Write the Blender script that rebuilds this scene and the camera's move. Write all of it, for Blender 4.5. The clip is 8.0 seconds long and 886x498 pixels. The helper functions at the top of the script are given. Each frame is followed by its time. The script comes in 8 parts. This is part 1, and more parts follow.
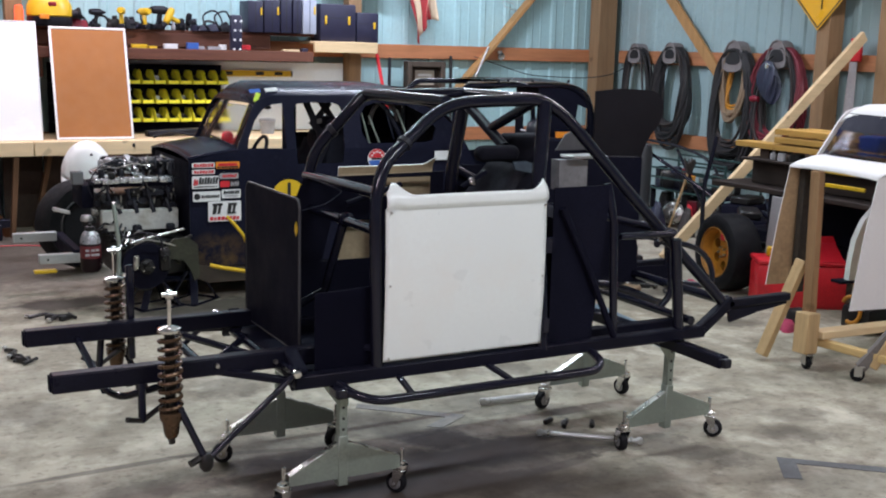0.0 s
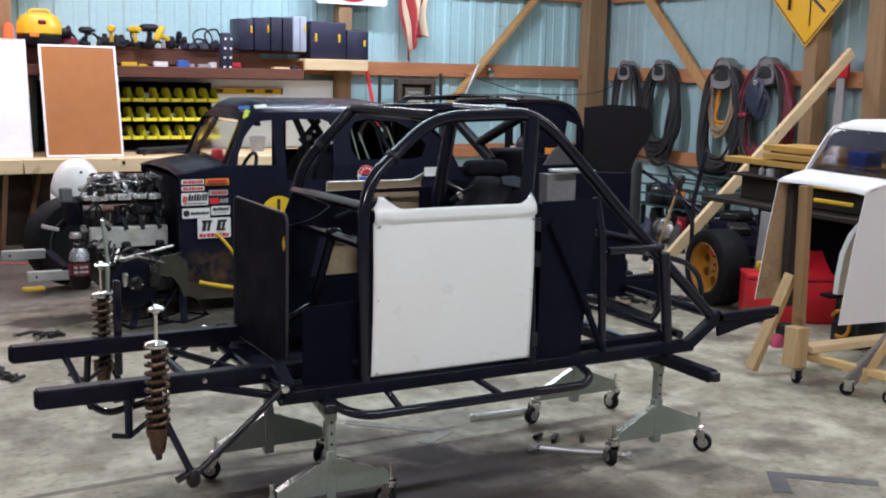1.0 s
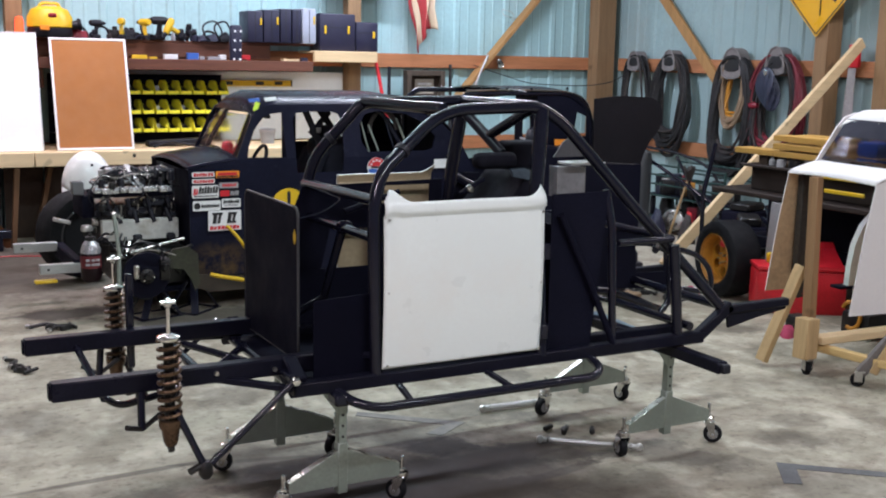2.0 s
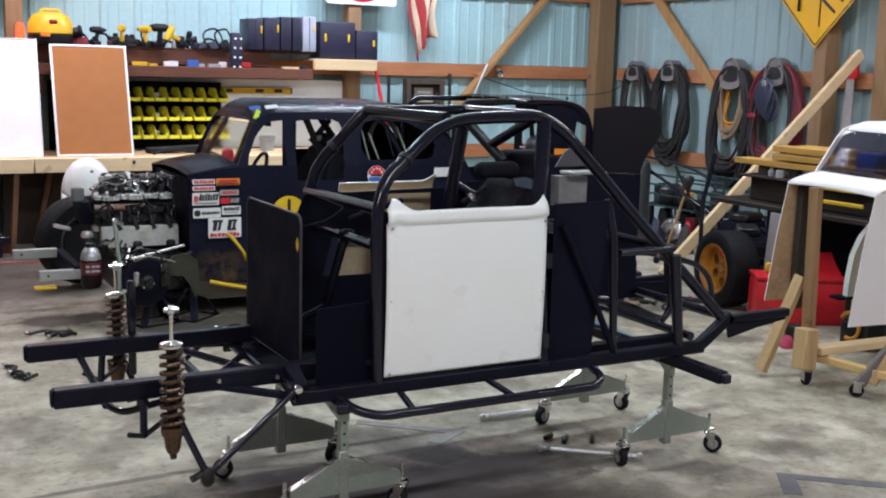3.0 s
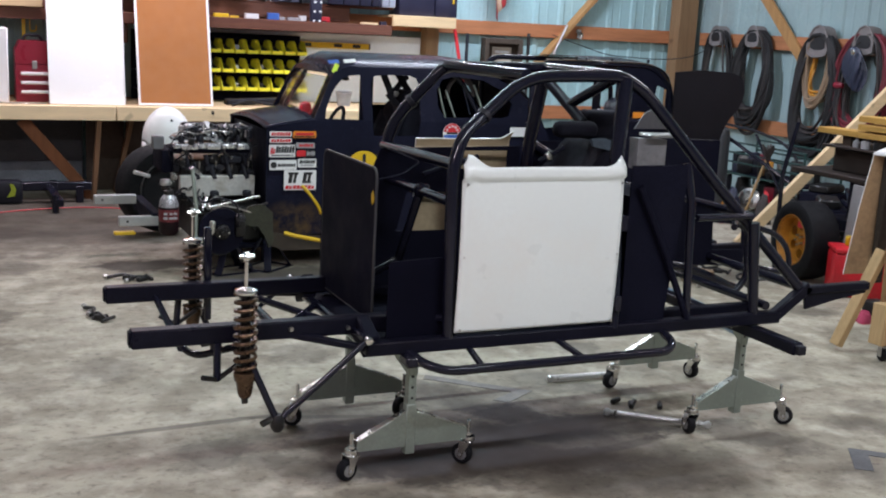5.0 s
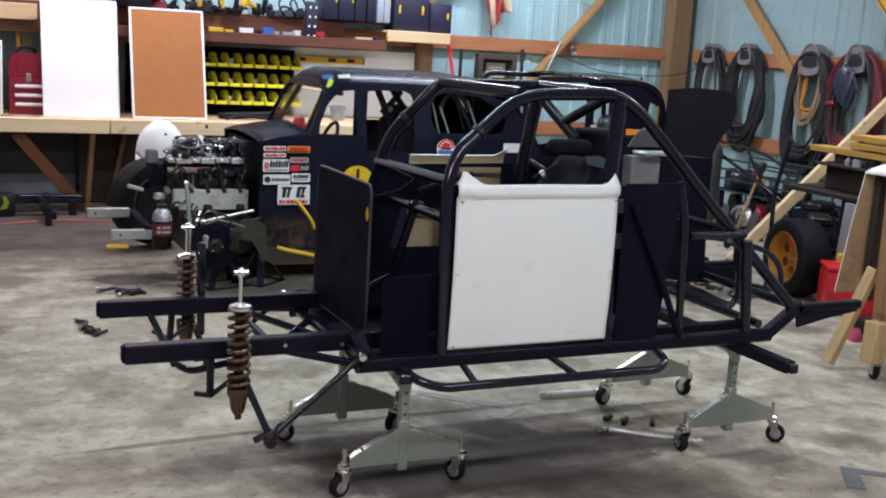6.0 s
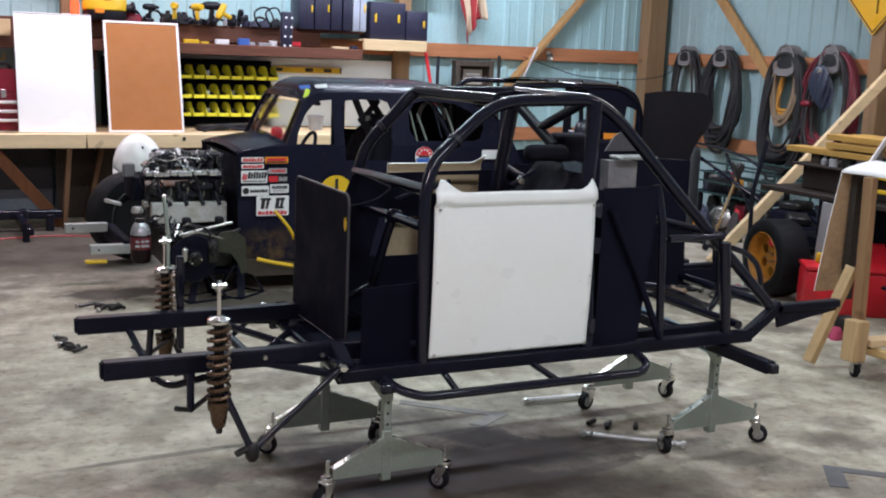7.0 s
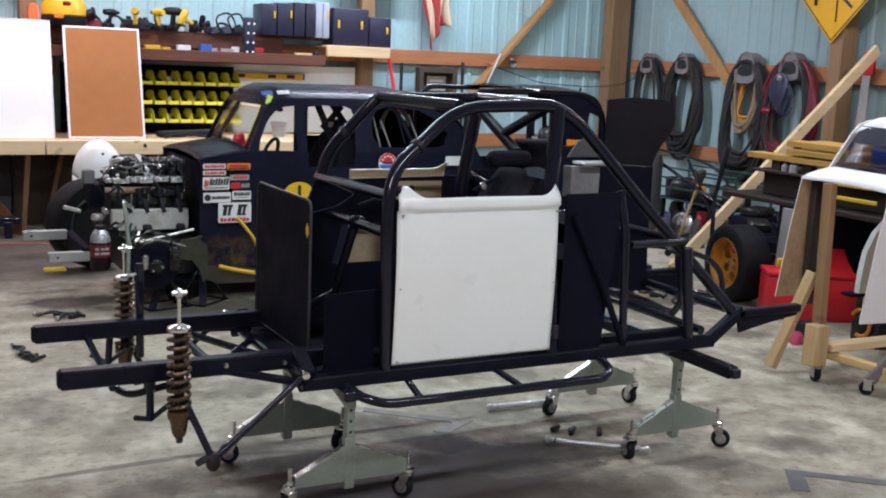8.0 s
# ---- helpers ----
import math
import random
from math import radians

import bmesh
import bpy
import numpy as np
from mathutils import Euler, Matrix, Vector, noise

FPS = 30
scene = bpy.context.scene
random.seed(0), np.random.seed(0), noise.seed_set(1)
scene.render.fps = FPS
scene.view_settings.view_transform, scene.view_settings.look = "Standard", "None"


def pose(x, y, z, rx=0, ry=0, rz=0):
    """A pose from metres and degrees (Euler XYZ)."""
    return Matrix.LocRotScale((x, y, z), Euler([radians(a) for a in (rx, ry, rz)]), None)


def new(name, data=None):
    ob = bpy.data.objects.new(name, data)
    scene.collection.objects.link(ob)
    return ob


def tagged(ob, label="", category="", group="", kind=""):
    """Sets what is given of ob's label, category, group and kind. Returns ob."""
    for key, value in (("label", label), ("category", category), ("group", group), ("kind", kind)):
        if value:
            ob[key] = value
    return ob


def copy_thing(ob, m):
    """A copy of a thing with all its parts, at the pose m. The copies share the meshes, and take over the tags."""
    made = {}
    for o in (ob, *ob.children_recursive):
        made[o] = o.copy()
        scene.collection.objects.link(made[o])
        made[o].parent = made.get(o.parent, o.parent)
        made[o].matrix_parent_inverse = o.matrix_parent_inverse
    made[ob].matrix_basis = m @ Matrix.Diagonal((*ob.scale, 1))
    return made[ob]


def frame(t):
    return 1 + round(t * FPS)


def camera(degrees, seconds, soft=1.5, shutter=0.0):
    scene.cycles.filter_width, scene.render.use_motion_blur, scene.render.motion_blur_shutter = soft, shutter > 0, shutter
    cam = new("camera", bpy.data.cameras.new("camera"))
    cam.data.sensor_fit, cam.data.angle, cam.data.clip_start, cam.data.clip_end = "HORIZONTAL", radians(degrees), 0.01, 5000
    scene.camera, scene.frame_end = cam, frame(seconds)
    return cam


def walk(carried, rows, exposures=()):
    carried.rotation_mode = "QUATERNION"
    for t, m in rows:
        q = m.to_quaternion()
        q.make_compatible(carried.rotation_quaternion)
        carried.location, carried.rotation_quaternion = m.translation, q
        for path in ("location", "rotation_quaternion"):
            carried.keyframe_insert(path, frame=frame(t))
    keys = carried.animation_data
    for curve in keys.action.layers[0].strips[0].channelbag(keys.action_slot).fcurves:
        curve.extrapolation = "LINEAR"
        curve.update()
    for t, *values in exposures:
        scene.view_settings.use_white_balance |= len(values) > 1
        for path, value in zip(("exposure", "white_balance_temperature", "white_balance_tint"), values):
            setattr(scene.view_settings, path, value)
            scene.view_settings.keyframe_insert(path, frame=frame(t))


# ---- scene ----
cam = camera(44.2, 8.0, soft=2.0)
# seconds, place, then yaw, pitch and roll in degrees
PATH = [
    (0.0, 0.021, 0.002, 1.607, -28.48, -10.31, 1.46),
    (0.5, 0.026, -0.004, 1.603, -28.48, -8.64, 1.14),
    (1.0, 0.033, -0.006, 1.593, -28.88, -9.34, 1.33),
    (1.5, 0.033, -0.013, 1.597, -28.34, -9.99, 0.96),
    (3.0, 0.005, -0.010, 1.604, -28.55, -9.40, 1.46),
    (3.5, -0.002, 0.000, 1.599, -28.54, -10.08, 1.56),
    (4.0, -0.016, 0.001, 1.592, -25.62, -10.72, 2.21),
    (4.5, -0.010, 0.000, 1.588, -25.02, -12.02, 2.79),
    (5.8, -0.001, 0.004, 1.582, -24.95, -10.55, 3.48),
    (6.0, -0.013, -0.001, 1.596, -25.28, -10.80, 3.39),
    (6.5, -0.004, -0.001, 1.603, -25.89, -10.48, 2.41),
    (7.0, 0.000, 0.000, 1.600, -26.21, -10.39, 2.31),
    (7.5, 0.001, 0.010, 1.604, -26.76, -9.93, 2.67),
    (8.0, 0.012, 0.011, 1.595, -28.08, -9.95, 2.47)]
walk(cam, [(t, pose(x, y, z, 90 + p, 0, a) @ pose(0, 0, 0, 0, 0, r)) for t, x, y, z, a, p, r in PATH],
     [(0.0, 0.04), (0.5, 0.02), (1.0, 0.03), (1.5, 0.13), (3.0, 0.05), (4.5, 0.05), (6.5, 0.06), (7.5, 0.03), (8.0, 0.02)])

# ---- world and lights ----
world = bpy.data.worlds.new("world")
world.use_nodes = True
world.node_tree.nodes["Background"].inputs[0].default_value = (0.6, 0.75, 0.9, 1)
world.node_tree.nodes["Background"].inputs[1].default_value = 0.05
scene.world = world
scene.view_settings.exposure = 0.0

CEIL = 3.7                     # height of the ceiling
XW, YW, XL, YS = 7.78, 10.36, -6.0, -5.0   # inner faces of the four walls
BLUISH = (0.79, 0.86, 1.06)
COOL, GREENISH, FRESH, WARM = (0.862, 0.868, 1.0), (0.72, 0.918, 1.0), (0.825, 0.892, 1.0), (0.985, 0.850, 1.0)     # old and new tubes differ
TUBES = [(-2.4, 8.4, 28, WARM), (1.2, 9.0, 98, WARM), (4.6, 8.9, 130, BLUISH), (2.3, 5.1, 80, GREENISH), (5.9, 5.1, 76, COOL), (-1.6, 0.8, 118, WARM), (2.4, 0.4, 118, FRESH), (6.0, 0.8, 44, WARM)]
for lx, ly, watts, tint in TUBES:
    lamp = bpy.data.lights.new("tube_light", "AREA")
    lamp.shape, lamp.size, lamp.size_y = "RECTANGLE", 2.4, 0.16
    lamp.energy, lamp.color = watts, tint
    new("tube_light", lamp).matrix_world = pose(lx, ly, CEIL - 0.16)


# ---- materials ----
def material(name, rough=0.5, metal=0.0, spec=0.5, coat=0.0):
    m = bpy.data.materials.new(name)
    m.use_nodes = True
    b = m.node_tree.nodes["Principled BSDF"]
    b.inputs["Roughness"].default_value = rough
    b.inputs["Metallic"].default_value = metal
    b.inputs["Specular IOR Level"].default_value = spec
    b.inputs["Coat Weight"].default_value = coat
    b.inputs["Coat Roughness"].default_value = 0.12
    return m, m.node_tree.nodes, m.node_tree.links, b


def spot(nodes, links, stretch=(1, 1, 1)):
    """World place, stretched."""
    g, v = nodes.new("ShaderNodeNewGeometry"), nodes.new("ShaderNodeVectorMath")
    v.operation = "MULTIPLY"
    v.inputs[1].default_value = stretch
    links.new(g.outputs["Position"], v.inputs[0])
    return v.outputs[0]


def noisy(nodes, links, vec, scale, detail=4, rough=0.55):
    n = nodes.new("ShaderNodeTexNoise")
    n.inputs["Scale"].default_value, n.inputs["Detail"].default_value, n.inputs["Roughness"].default_value = scale, detail, rough
    links.new(vec, n.inputs["Vector"])
    return n.outputs["Fac"]


def ramp(nodes, links, fac, stops):
    r = nodes.new("ShaderNodeValToRGB")
    while len(r.color_ramp.elements) < len(stops):
        r.color_ramp.elements.new(0.5)
    for e, (p, c) in zip(r.color_ramp.elements, stops):
        e.position, e.color = p, (*c, 1)
    links.new(fac, r.inputs[0])
    return r.outputs[0]


def mixed(nodes, links, fac, a, b, mode="MIX"):
    m = nodes.new("ShaderNodeMix")
    m.data_type, m.blend_type = "RGBA", mode
    for k, v in ((0, fac), (6, a), (7, b)):
        if isinstance(v, (float, int)):
            m.inputs[k].default_value = v
        elif isinstance(v, tuple):
            m.inputs[k].default_value = (*v, 1)
        else:
            links.new(v, m.inputs[k])
    return m.outputs[2]


def relief(nodes, links, b, fac, strength=0.2, dist=0.002):
    n = nodes.new("ShaderNodeBump")
    n.inputs["Strength"].default_value, n.inputs["Distance"].default_value = strength, dist
    links.new(fac, n.inputs["Height"])
    links.new(n.outputs[0], b.inputs["Normal"])


def shade(c, k):
    return tuple(min(1.0, v * k) for v in c)


def painted(name, c, rough=0.4, metal=0.0, var=0.18, scale=5.0, grain=60.0, bump=0.08, dirt=None, coat=0.0, spec=0.5, stretch=(1, 1, 1), uneven=0.12):
    """A surface with broad blotches, fine grain, uneven gloss and a little dirt."""
    m, n, l, b = material(name, rough, metal, spec, coat)
    v = spot(n, l, stretch)
    big, fine = noisy(n, l, v, scale, 5), noisy(n, l, v, grain, 3)
    col = ramp(n, l, big, [(0.3, shade(c, 1 - var)), (0.7, shade(c, 1 + var))])
    col = mixed(n, l, ramp(n, l, fine, [(0.35, (0, 0, 0)), (0.75, (1, 1, 1))]), col, shade(c, 1 - var * 0.8))
    if dirt:
        mask = ramp(n, l, noisy(n, l, v, scale * 0.6, 8, 0.7), [(0.52, (0, 0, 0)), (0.72, (0.7, 0.7, 0.7))])
        col = mixed(n, l, mask, col, dirt)
    l.new(col, b.inputs["Base Color"])
    l.new(ramp(n, l, noisy(n, l, v, scale * 2.5, 6), [(0.3, (max(0.03, rough - 0.85 * uneven),) * 3), (0.75, (min(1, rough + 1.15 * uneven),) * 3)]), b.inputs["Roughness"])
    relief(n, l, b, fine, bump)
    return m


def wood(name, c, axis="x", var=0.3, rough=0.7, knots=True):
    """Sawn timber with the grain along one axis."""
    m, n, l, b = material(name, rough, 0, 0.3)
    s = {"x": (1, 14, 14), "y": (14, 1, 14), "z": (14, 14, 1)}[axis]
    v = spot(n, l, s)
    long, fine = noisy(n, l, v, 1.6, 6, 0.6), noisy(n, l, v, 9, 4, 0.7)
    col = ramp(n, l, long, [(0.3, shade(c, 1 - var)), (0.5, c), (0.72, shade(c, 1 + var * 0.7))])
    col = mixed(n, l, ramp(n, l, fine, [(0.45, (0, 0, 0)), (0.75, (0.6, 0.6, 0.6))]), col, shade(c, 1 - 1.3 * var))
    if knots:
        k = noisy(n, l, spot(n, l, (3, 3, 3)), 2.2, 1)
        col = mixed(n, l, ramp(n, l, k, [(0.70, (0, 0, 0)), (0.76, (0.8, 0.8, 0.8))]), col, shade(c, 0.4))
    tone = noisy(n, l, spot(n, l), 0.9, 2)
    col = mixed(n, l, ramp(n, l, tone, [(0.35, (0, 0, 0)), (0.7, (0.5, 0.5, 0.5))]), col, shade(c, 0.72))
    l.new(col, b.inputs["Base Color"])
    relief(n, l, b, fine, 0.25)
    return m


def concrete(name):
    """Worn slab: smooth buff cement, clouds of grime, small smudges, oil stains and painted shade of their own shape.
    """
    m, n, l, b = material(name, 0.6, 0, 0.16)
    v = spot(n, l)
    c = (0.425, 0.390, 0.302)
    big, mid, fine = noisy(n, l, v, 0.7, 5, 0.55), noisy(n, l, v, 2.6, 7, 0.62), noisy(n, l, v, 110, 3)
    col = ramp(n, l, big, [(0.3, shade(c, 0.84)), (0.55, c), (0.75, shade(c, 1.12))])
    col = mixed(n, l, ramp(n, l, mid, [(0.42, (0, 0, 0)), (0.66, (0.85, 0.85, 0.85))]), col, (0.235, 0.205, 0.155))
    smudge = noisy(n, l, spot(n, l, (1, 1.25, 1)), 6.0, 4, 0.5)
    where = noisy(n, l, v, 0.9, 3, 0.5)
    both = mixed(n, l, 1.0, ramp(n, l, smudge, [(0.50, (0, 0, 0)), (0.74, (0.62, 0.62, 0.62))]), ramp(n, l, where, [(0.42, (0, 0, 0)), (0.62, (1, 1, 1))]), "MULTIPLY")
    col = mixed(n, l, both, col, (0.15, 0.122, 0.09))
    blotch = noisy(n, l, spot(n, l, (1, 1.4, 1)), 2.1, 8, 0.68)
    col = mixed(n, l, ramp(n, l, blotch, [(0.47, (0, 0, 0)), (0.66, (0.60, 0.60, 0.60))]), col, (0.15, 0.126, 0.095))
    fleck = noisy(n, l, spot(n, l, (1, 1.2, 1)), 19.0, 6, 0.72)
    col = mixed(n, l, ramp(n, l, fleck, [(0.52, (0, 0, 0)), (0.68, (0.68, 0.68, 0.68))]), col, (0.13, 0.108, 0.082))
    pale = noisy(n, l, spot(n, l, (1.2, 1, 1)), 4.3, 6, 0.6)
    col = mixed(n, l, ramp(n, l, pale, [(0.50, (0, 0, 0)), (0.70, (0.75, 0.75, 0.75))]), col, (0.60, 0.555, 0.45))
    speck = noisy(n, l, v, 24, 3, 0.6)
    col = mixed(n, l, ramp(n, l, speck, [(0.66, (0, 0, 0)), (0.72, (0.6, 0.6, 0.6))]), col, (0.12, 0.10, 0.08))
    # oil drips and spills, and floor shade painted in: centre, half lengths, turn in degrees, strength
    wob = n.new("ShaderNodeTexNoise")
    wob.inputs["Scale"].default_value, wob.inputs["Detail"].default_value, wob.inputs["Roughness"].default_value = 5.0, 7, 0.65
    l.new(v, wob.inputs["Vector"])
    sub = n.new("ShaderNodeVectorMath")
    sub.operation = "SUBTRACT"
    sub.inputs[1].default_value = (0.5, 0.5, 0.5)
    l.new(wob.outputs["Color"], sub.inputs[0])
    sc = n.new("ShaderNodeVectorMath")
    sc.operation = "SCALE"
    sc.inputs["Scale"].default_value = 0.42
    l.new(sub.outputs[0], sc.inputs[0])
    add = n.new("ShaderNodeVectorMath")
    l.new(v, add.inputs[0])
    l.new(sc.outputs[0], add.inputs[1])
    for cx, cy, rx, ry, turn, k in SPILLS_AND_SHADE:
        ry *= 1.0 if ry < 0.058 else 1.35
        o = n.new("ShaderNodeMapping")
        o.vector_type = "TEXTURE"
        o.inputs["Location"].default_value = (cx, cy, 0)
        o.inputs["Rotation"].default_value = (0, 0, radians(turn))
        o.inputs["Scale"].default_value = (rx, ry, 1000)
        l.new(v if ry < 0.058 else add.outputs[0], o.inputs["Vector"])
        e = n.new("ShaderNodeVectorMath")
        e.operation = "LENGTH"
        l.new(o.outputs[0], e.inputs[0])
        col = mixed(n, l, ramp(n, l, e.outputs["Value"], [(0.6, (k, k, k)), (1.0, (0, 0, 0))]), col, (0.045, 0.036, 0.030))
    l.new(col, b.inputs["Base Color"])
    l.new(ramp(n, l, mid, [(0.3, (0.5,) * 3), (0.7, (0.75,) * 3)]), b.inputs["Roughness"])
    relief(n, l, b, fine, 0.15)
    return m


# Shade painted among the spills: chassis sill, coupe nose, floor before the bench.
SPILLS_AND_SHADE = [(2.30, 3.62, 0.62, 0.085, -1, 0.85), (1.62, 3.50, 0.50, 0.13, -6, 0.75), (1.82, 3.43, 0.42, 0.15, -8, 0.65), (2.15, 3.30, 0.32, 0.11, -20, 0.55), (1.42, 3.74, 0.36, 0.13, -30, 0.55), (1.15, 3.55, 0.30, 0.10, -30, 0.4), (2.24, 3.66, 0.52, 0.057, 2, 0.92), (2.36, 3.70, 0.30, 0.040, 4, 0.6), (2.56, 3.50, 0.22, 0.085, 5, 0.75), (1.80, 3.50, 0.26, 0.10, 12, 0.6), (2.10, 3.36, 0.30, 0.09, -15, 0.45), (2.06, 3.62, 0.26, 0.045, 14, 0.6), (1.62, 3.56, 0.34, 0.040, 5, 0.6), (1.88, 4.12, 0.34, 0.17, -30, 0.42), (2.12, 4.02, 0.30, 0.12, -20, 0.42), (2.60, 3.47, 0.16, 0.06, -20, 0.6), (2.42, 3.38, 0.24, 0.040, 10, 0.5),
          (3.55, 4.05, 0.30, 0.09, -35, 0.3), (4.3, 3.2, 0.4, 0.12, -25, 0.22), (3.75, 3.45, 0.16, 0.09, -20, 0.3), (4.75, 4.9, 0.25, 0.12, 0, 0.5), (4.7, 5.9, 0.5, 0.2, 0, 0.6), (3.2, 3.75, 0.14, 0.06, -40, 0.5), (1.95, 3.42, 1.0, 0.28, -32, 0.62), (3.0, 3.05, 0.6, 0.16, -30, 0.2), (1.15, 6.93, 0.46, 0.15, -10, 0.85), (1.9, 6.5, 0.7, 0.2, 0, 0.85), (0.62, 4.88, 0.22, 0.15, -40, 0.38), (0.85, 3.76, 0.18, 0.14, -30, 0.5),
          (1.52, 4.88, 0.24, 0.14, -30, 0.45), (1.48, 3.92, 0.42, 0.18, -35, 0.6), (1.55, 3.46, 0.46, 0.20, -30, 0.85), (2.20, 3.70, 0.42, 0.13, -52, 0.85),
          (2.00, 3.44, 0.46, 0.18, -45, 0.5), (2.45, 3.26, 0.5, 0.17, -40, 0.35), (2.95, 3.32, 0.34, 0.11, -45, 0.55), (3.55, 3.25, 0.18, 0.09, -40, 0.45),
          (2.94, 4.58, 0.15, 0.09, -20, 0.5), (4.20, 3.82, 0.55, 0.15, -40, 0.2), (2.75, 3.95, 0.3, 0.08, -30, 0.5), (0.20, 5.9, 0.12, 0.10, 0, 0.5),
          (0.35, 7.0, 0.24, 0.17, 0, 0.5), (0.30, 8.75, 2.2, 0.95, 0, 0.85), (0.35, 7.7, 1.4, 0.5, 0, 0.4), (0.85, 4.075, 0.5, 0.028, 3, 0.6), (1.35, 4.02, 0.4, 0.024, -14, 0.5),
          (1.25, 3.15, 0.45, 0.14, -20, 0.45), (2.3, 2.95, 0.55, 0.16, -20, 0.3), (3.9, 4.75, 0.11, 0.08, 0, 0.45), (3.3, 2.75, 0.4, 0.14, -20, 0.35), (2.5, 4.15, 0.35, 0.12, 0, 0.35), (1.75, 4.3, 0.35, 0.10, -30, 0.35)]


def splashed(m, at, size, tint):
    """Dried mud of its own shape over a finished paint."""
    n, l = m.node_tree.nodes, m.node_tree.links
    b = n["Principled BSDF"]
    old = b.inputs["Base Color"].links[0].from_socket
    o = n.new("ShaderNodeMapping")
    o.vector_type = "TEXTURE"
    o.inputs["Location"].default_value, o.inputs["Scale"].default_value = at, size
    l.new(spot(n, l), o.inputs["Vector"])
    e = n.new("ShaderNodeVectorMath")
    e.operation = "LENGTH"
    l.new(o.outputs[0], e.inputs[0])
    near = ramp(n, l, e.outputs["Value"], [(0.35, (1, 1, 1)), (1.0, (0, 0, 0))])
    grit = ramp(n, l, noisy(n, l, spot(n, l), 11, 7, 0.7), [(0.40, (0, 0, 0)), (0.62, (1, 1, 1))])
    l.new(mixed(n, l, mixed(n, l, 1.0, near, grit, "MULTIPLY"), old, tint), b.inputs["Base Color"])
    return m


def clear(name, tint, rough=0.05, ior=1.1):
    m, n, l, b = material(name, rough)
    b.inputs["Base Color"].default_value = (*tint, 1)
    b.inputs["Transmission Weight"].default_value = 1.0
    b.inputs["IOR"].default_value = ior
    return m


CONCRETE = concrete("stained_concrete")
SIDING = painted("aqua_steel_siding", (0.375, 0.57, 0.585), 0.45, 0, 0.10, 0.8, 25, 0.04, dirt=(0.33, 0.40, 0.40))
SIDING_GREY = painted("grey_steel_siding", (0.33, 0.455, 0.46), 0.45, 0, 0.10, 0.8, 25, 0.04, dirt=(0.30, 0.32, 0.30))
CEILING = painted("ceiling_white", (0.50, 0.51, 0.51), 0.7, 0, 0.06, 1.0, spec=0.2)
POST_Z = wood("treated_post_timber", (0.29, 0.175, 0.09), "z", 0.25)
GIRT_X = wood("girt_timber_along", (0.47, 0.19, 0.085), "x", 0.28)
GIRT_Y = wood("girt_timber_across", (0.45, 0.19, 0.085), "y", 0.28)
BRACE = wood("brace_timber", (0.42, 0.23, 0.09), "z", 0.2)
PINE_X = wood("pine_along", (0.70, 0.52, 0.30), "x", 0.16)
# brighter copy of PINE_X: strong light on the fascia, put in the colour
PINE_LIT = wood("lit_pine_along", (0.88, 0.70, 0.43), "x", 0.14)
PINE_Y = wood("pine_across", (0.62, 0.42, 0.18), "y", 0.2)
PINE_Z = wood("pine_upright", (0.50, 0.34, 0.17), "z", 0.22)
OAK_Y = wood("yellow_plank_timber", (0.46, 0.26, 0.06), "y", 0.25)
BROWN_X = wood("stained_shelf_timber", (0.150, 0.060, 0.038), "x", 0.3)
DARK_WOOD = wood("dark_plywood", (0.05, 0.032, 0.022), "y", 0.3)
LEG_WOOD = wood("bench_leg_timber", (0.16, 0.085, 0.042), "z", 0.25)
BLACK = painted("black_tube_enamel", (0.0093, 0.0098, 0.0188), 0.10, 0, 0.15, 6, 90, 0.0, spec=0.36, uneven=0.02)
BLACK_BOX = painted("black_rail_paint", (0.0080, 0.0081, 0.0156), 0.32, 0, 0.3, 6, 90, 0.01, uneven=0.06, dirt=(0.006, 0.006, 0.011), spec=0.10)
BLACK_SHEET = painted("black_sheet_paint", (0.0070, 0.0072, 0.0150), 0.6, 0, 0.3, 3, 120, 0.05, dirt=(0.008, 0.008, 0.014), spec=0.05)
BLACK_BODY = painted("black_body_paint", (0.0120, 0.0128, 0.0250), 0.24, 0, 0.3, 3, 80, 0.01, uneven=0.06, dirt=(0.008, 0.008, 0.015), spec=0.04)
splashed(BLACK_BODY, (2.03, 6.67, 0.29), (0.26, 0.3, 0.17), (0.085, 0.055, 0.028))
# interior black made paler to stand in for glare over the dark inside
LIFTED_INNER = painted("lifted_dark_interior", (0.026, 0.024, 0.031), 0.7, 0, 0.35, 5, 90, 0.1, dirt=(0.042, 0.038, 0.038), spec=0.15)
BLACK_FLAT = painted("flat_black_primer", (0.0052, 0.0052, 0.0115), 0.7, 0, 0.3, 3, 120, 0.05, dirt=(0.004, 0.004, 0.008), spec=0.03)
BLACK_PLASTIC = painted("black_plastic", (0.0101, 0.0101, 0.0159), 0.5, 0, 0.2, 6, 150, 0.1, spec=0.3)
NAVY_CASE = painted("dark_navy_case_plastic", (0.017, 0.017, 0.042), 0.45, 0, 0.2, 6, 150, 0.1)
GREY_CASE = painted("grey_case_plastic", (0.36, 0.39, 0.47), 0.45, 0, 0.15, 6, 150, 0.1)
FABRIC = painted("black_seat_fabric", (0.010, 0.010, 0.016), 0.9, 0, 0.3, 12, 400, 0.3, spec=0.15)
RUBBER = painted("tyre_rubber", (0.0062, 0.0062, 0.0080), 0.7, 0, 0.25, 8, 120, 0.25, dirt=(0.014, 0.0135, 0.014), spec=0.2)
WHITE_GEL = painted("white_gelcoat", (0.75, 0.785, 0.755), 0.34, 0, 0.02, 2.5, 60, 0.02, dirt=(0.74, 0.73, 0.68), coat=0.2)
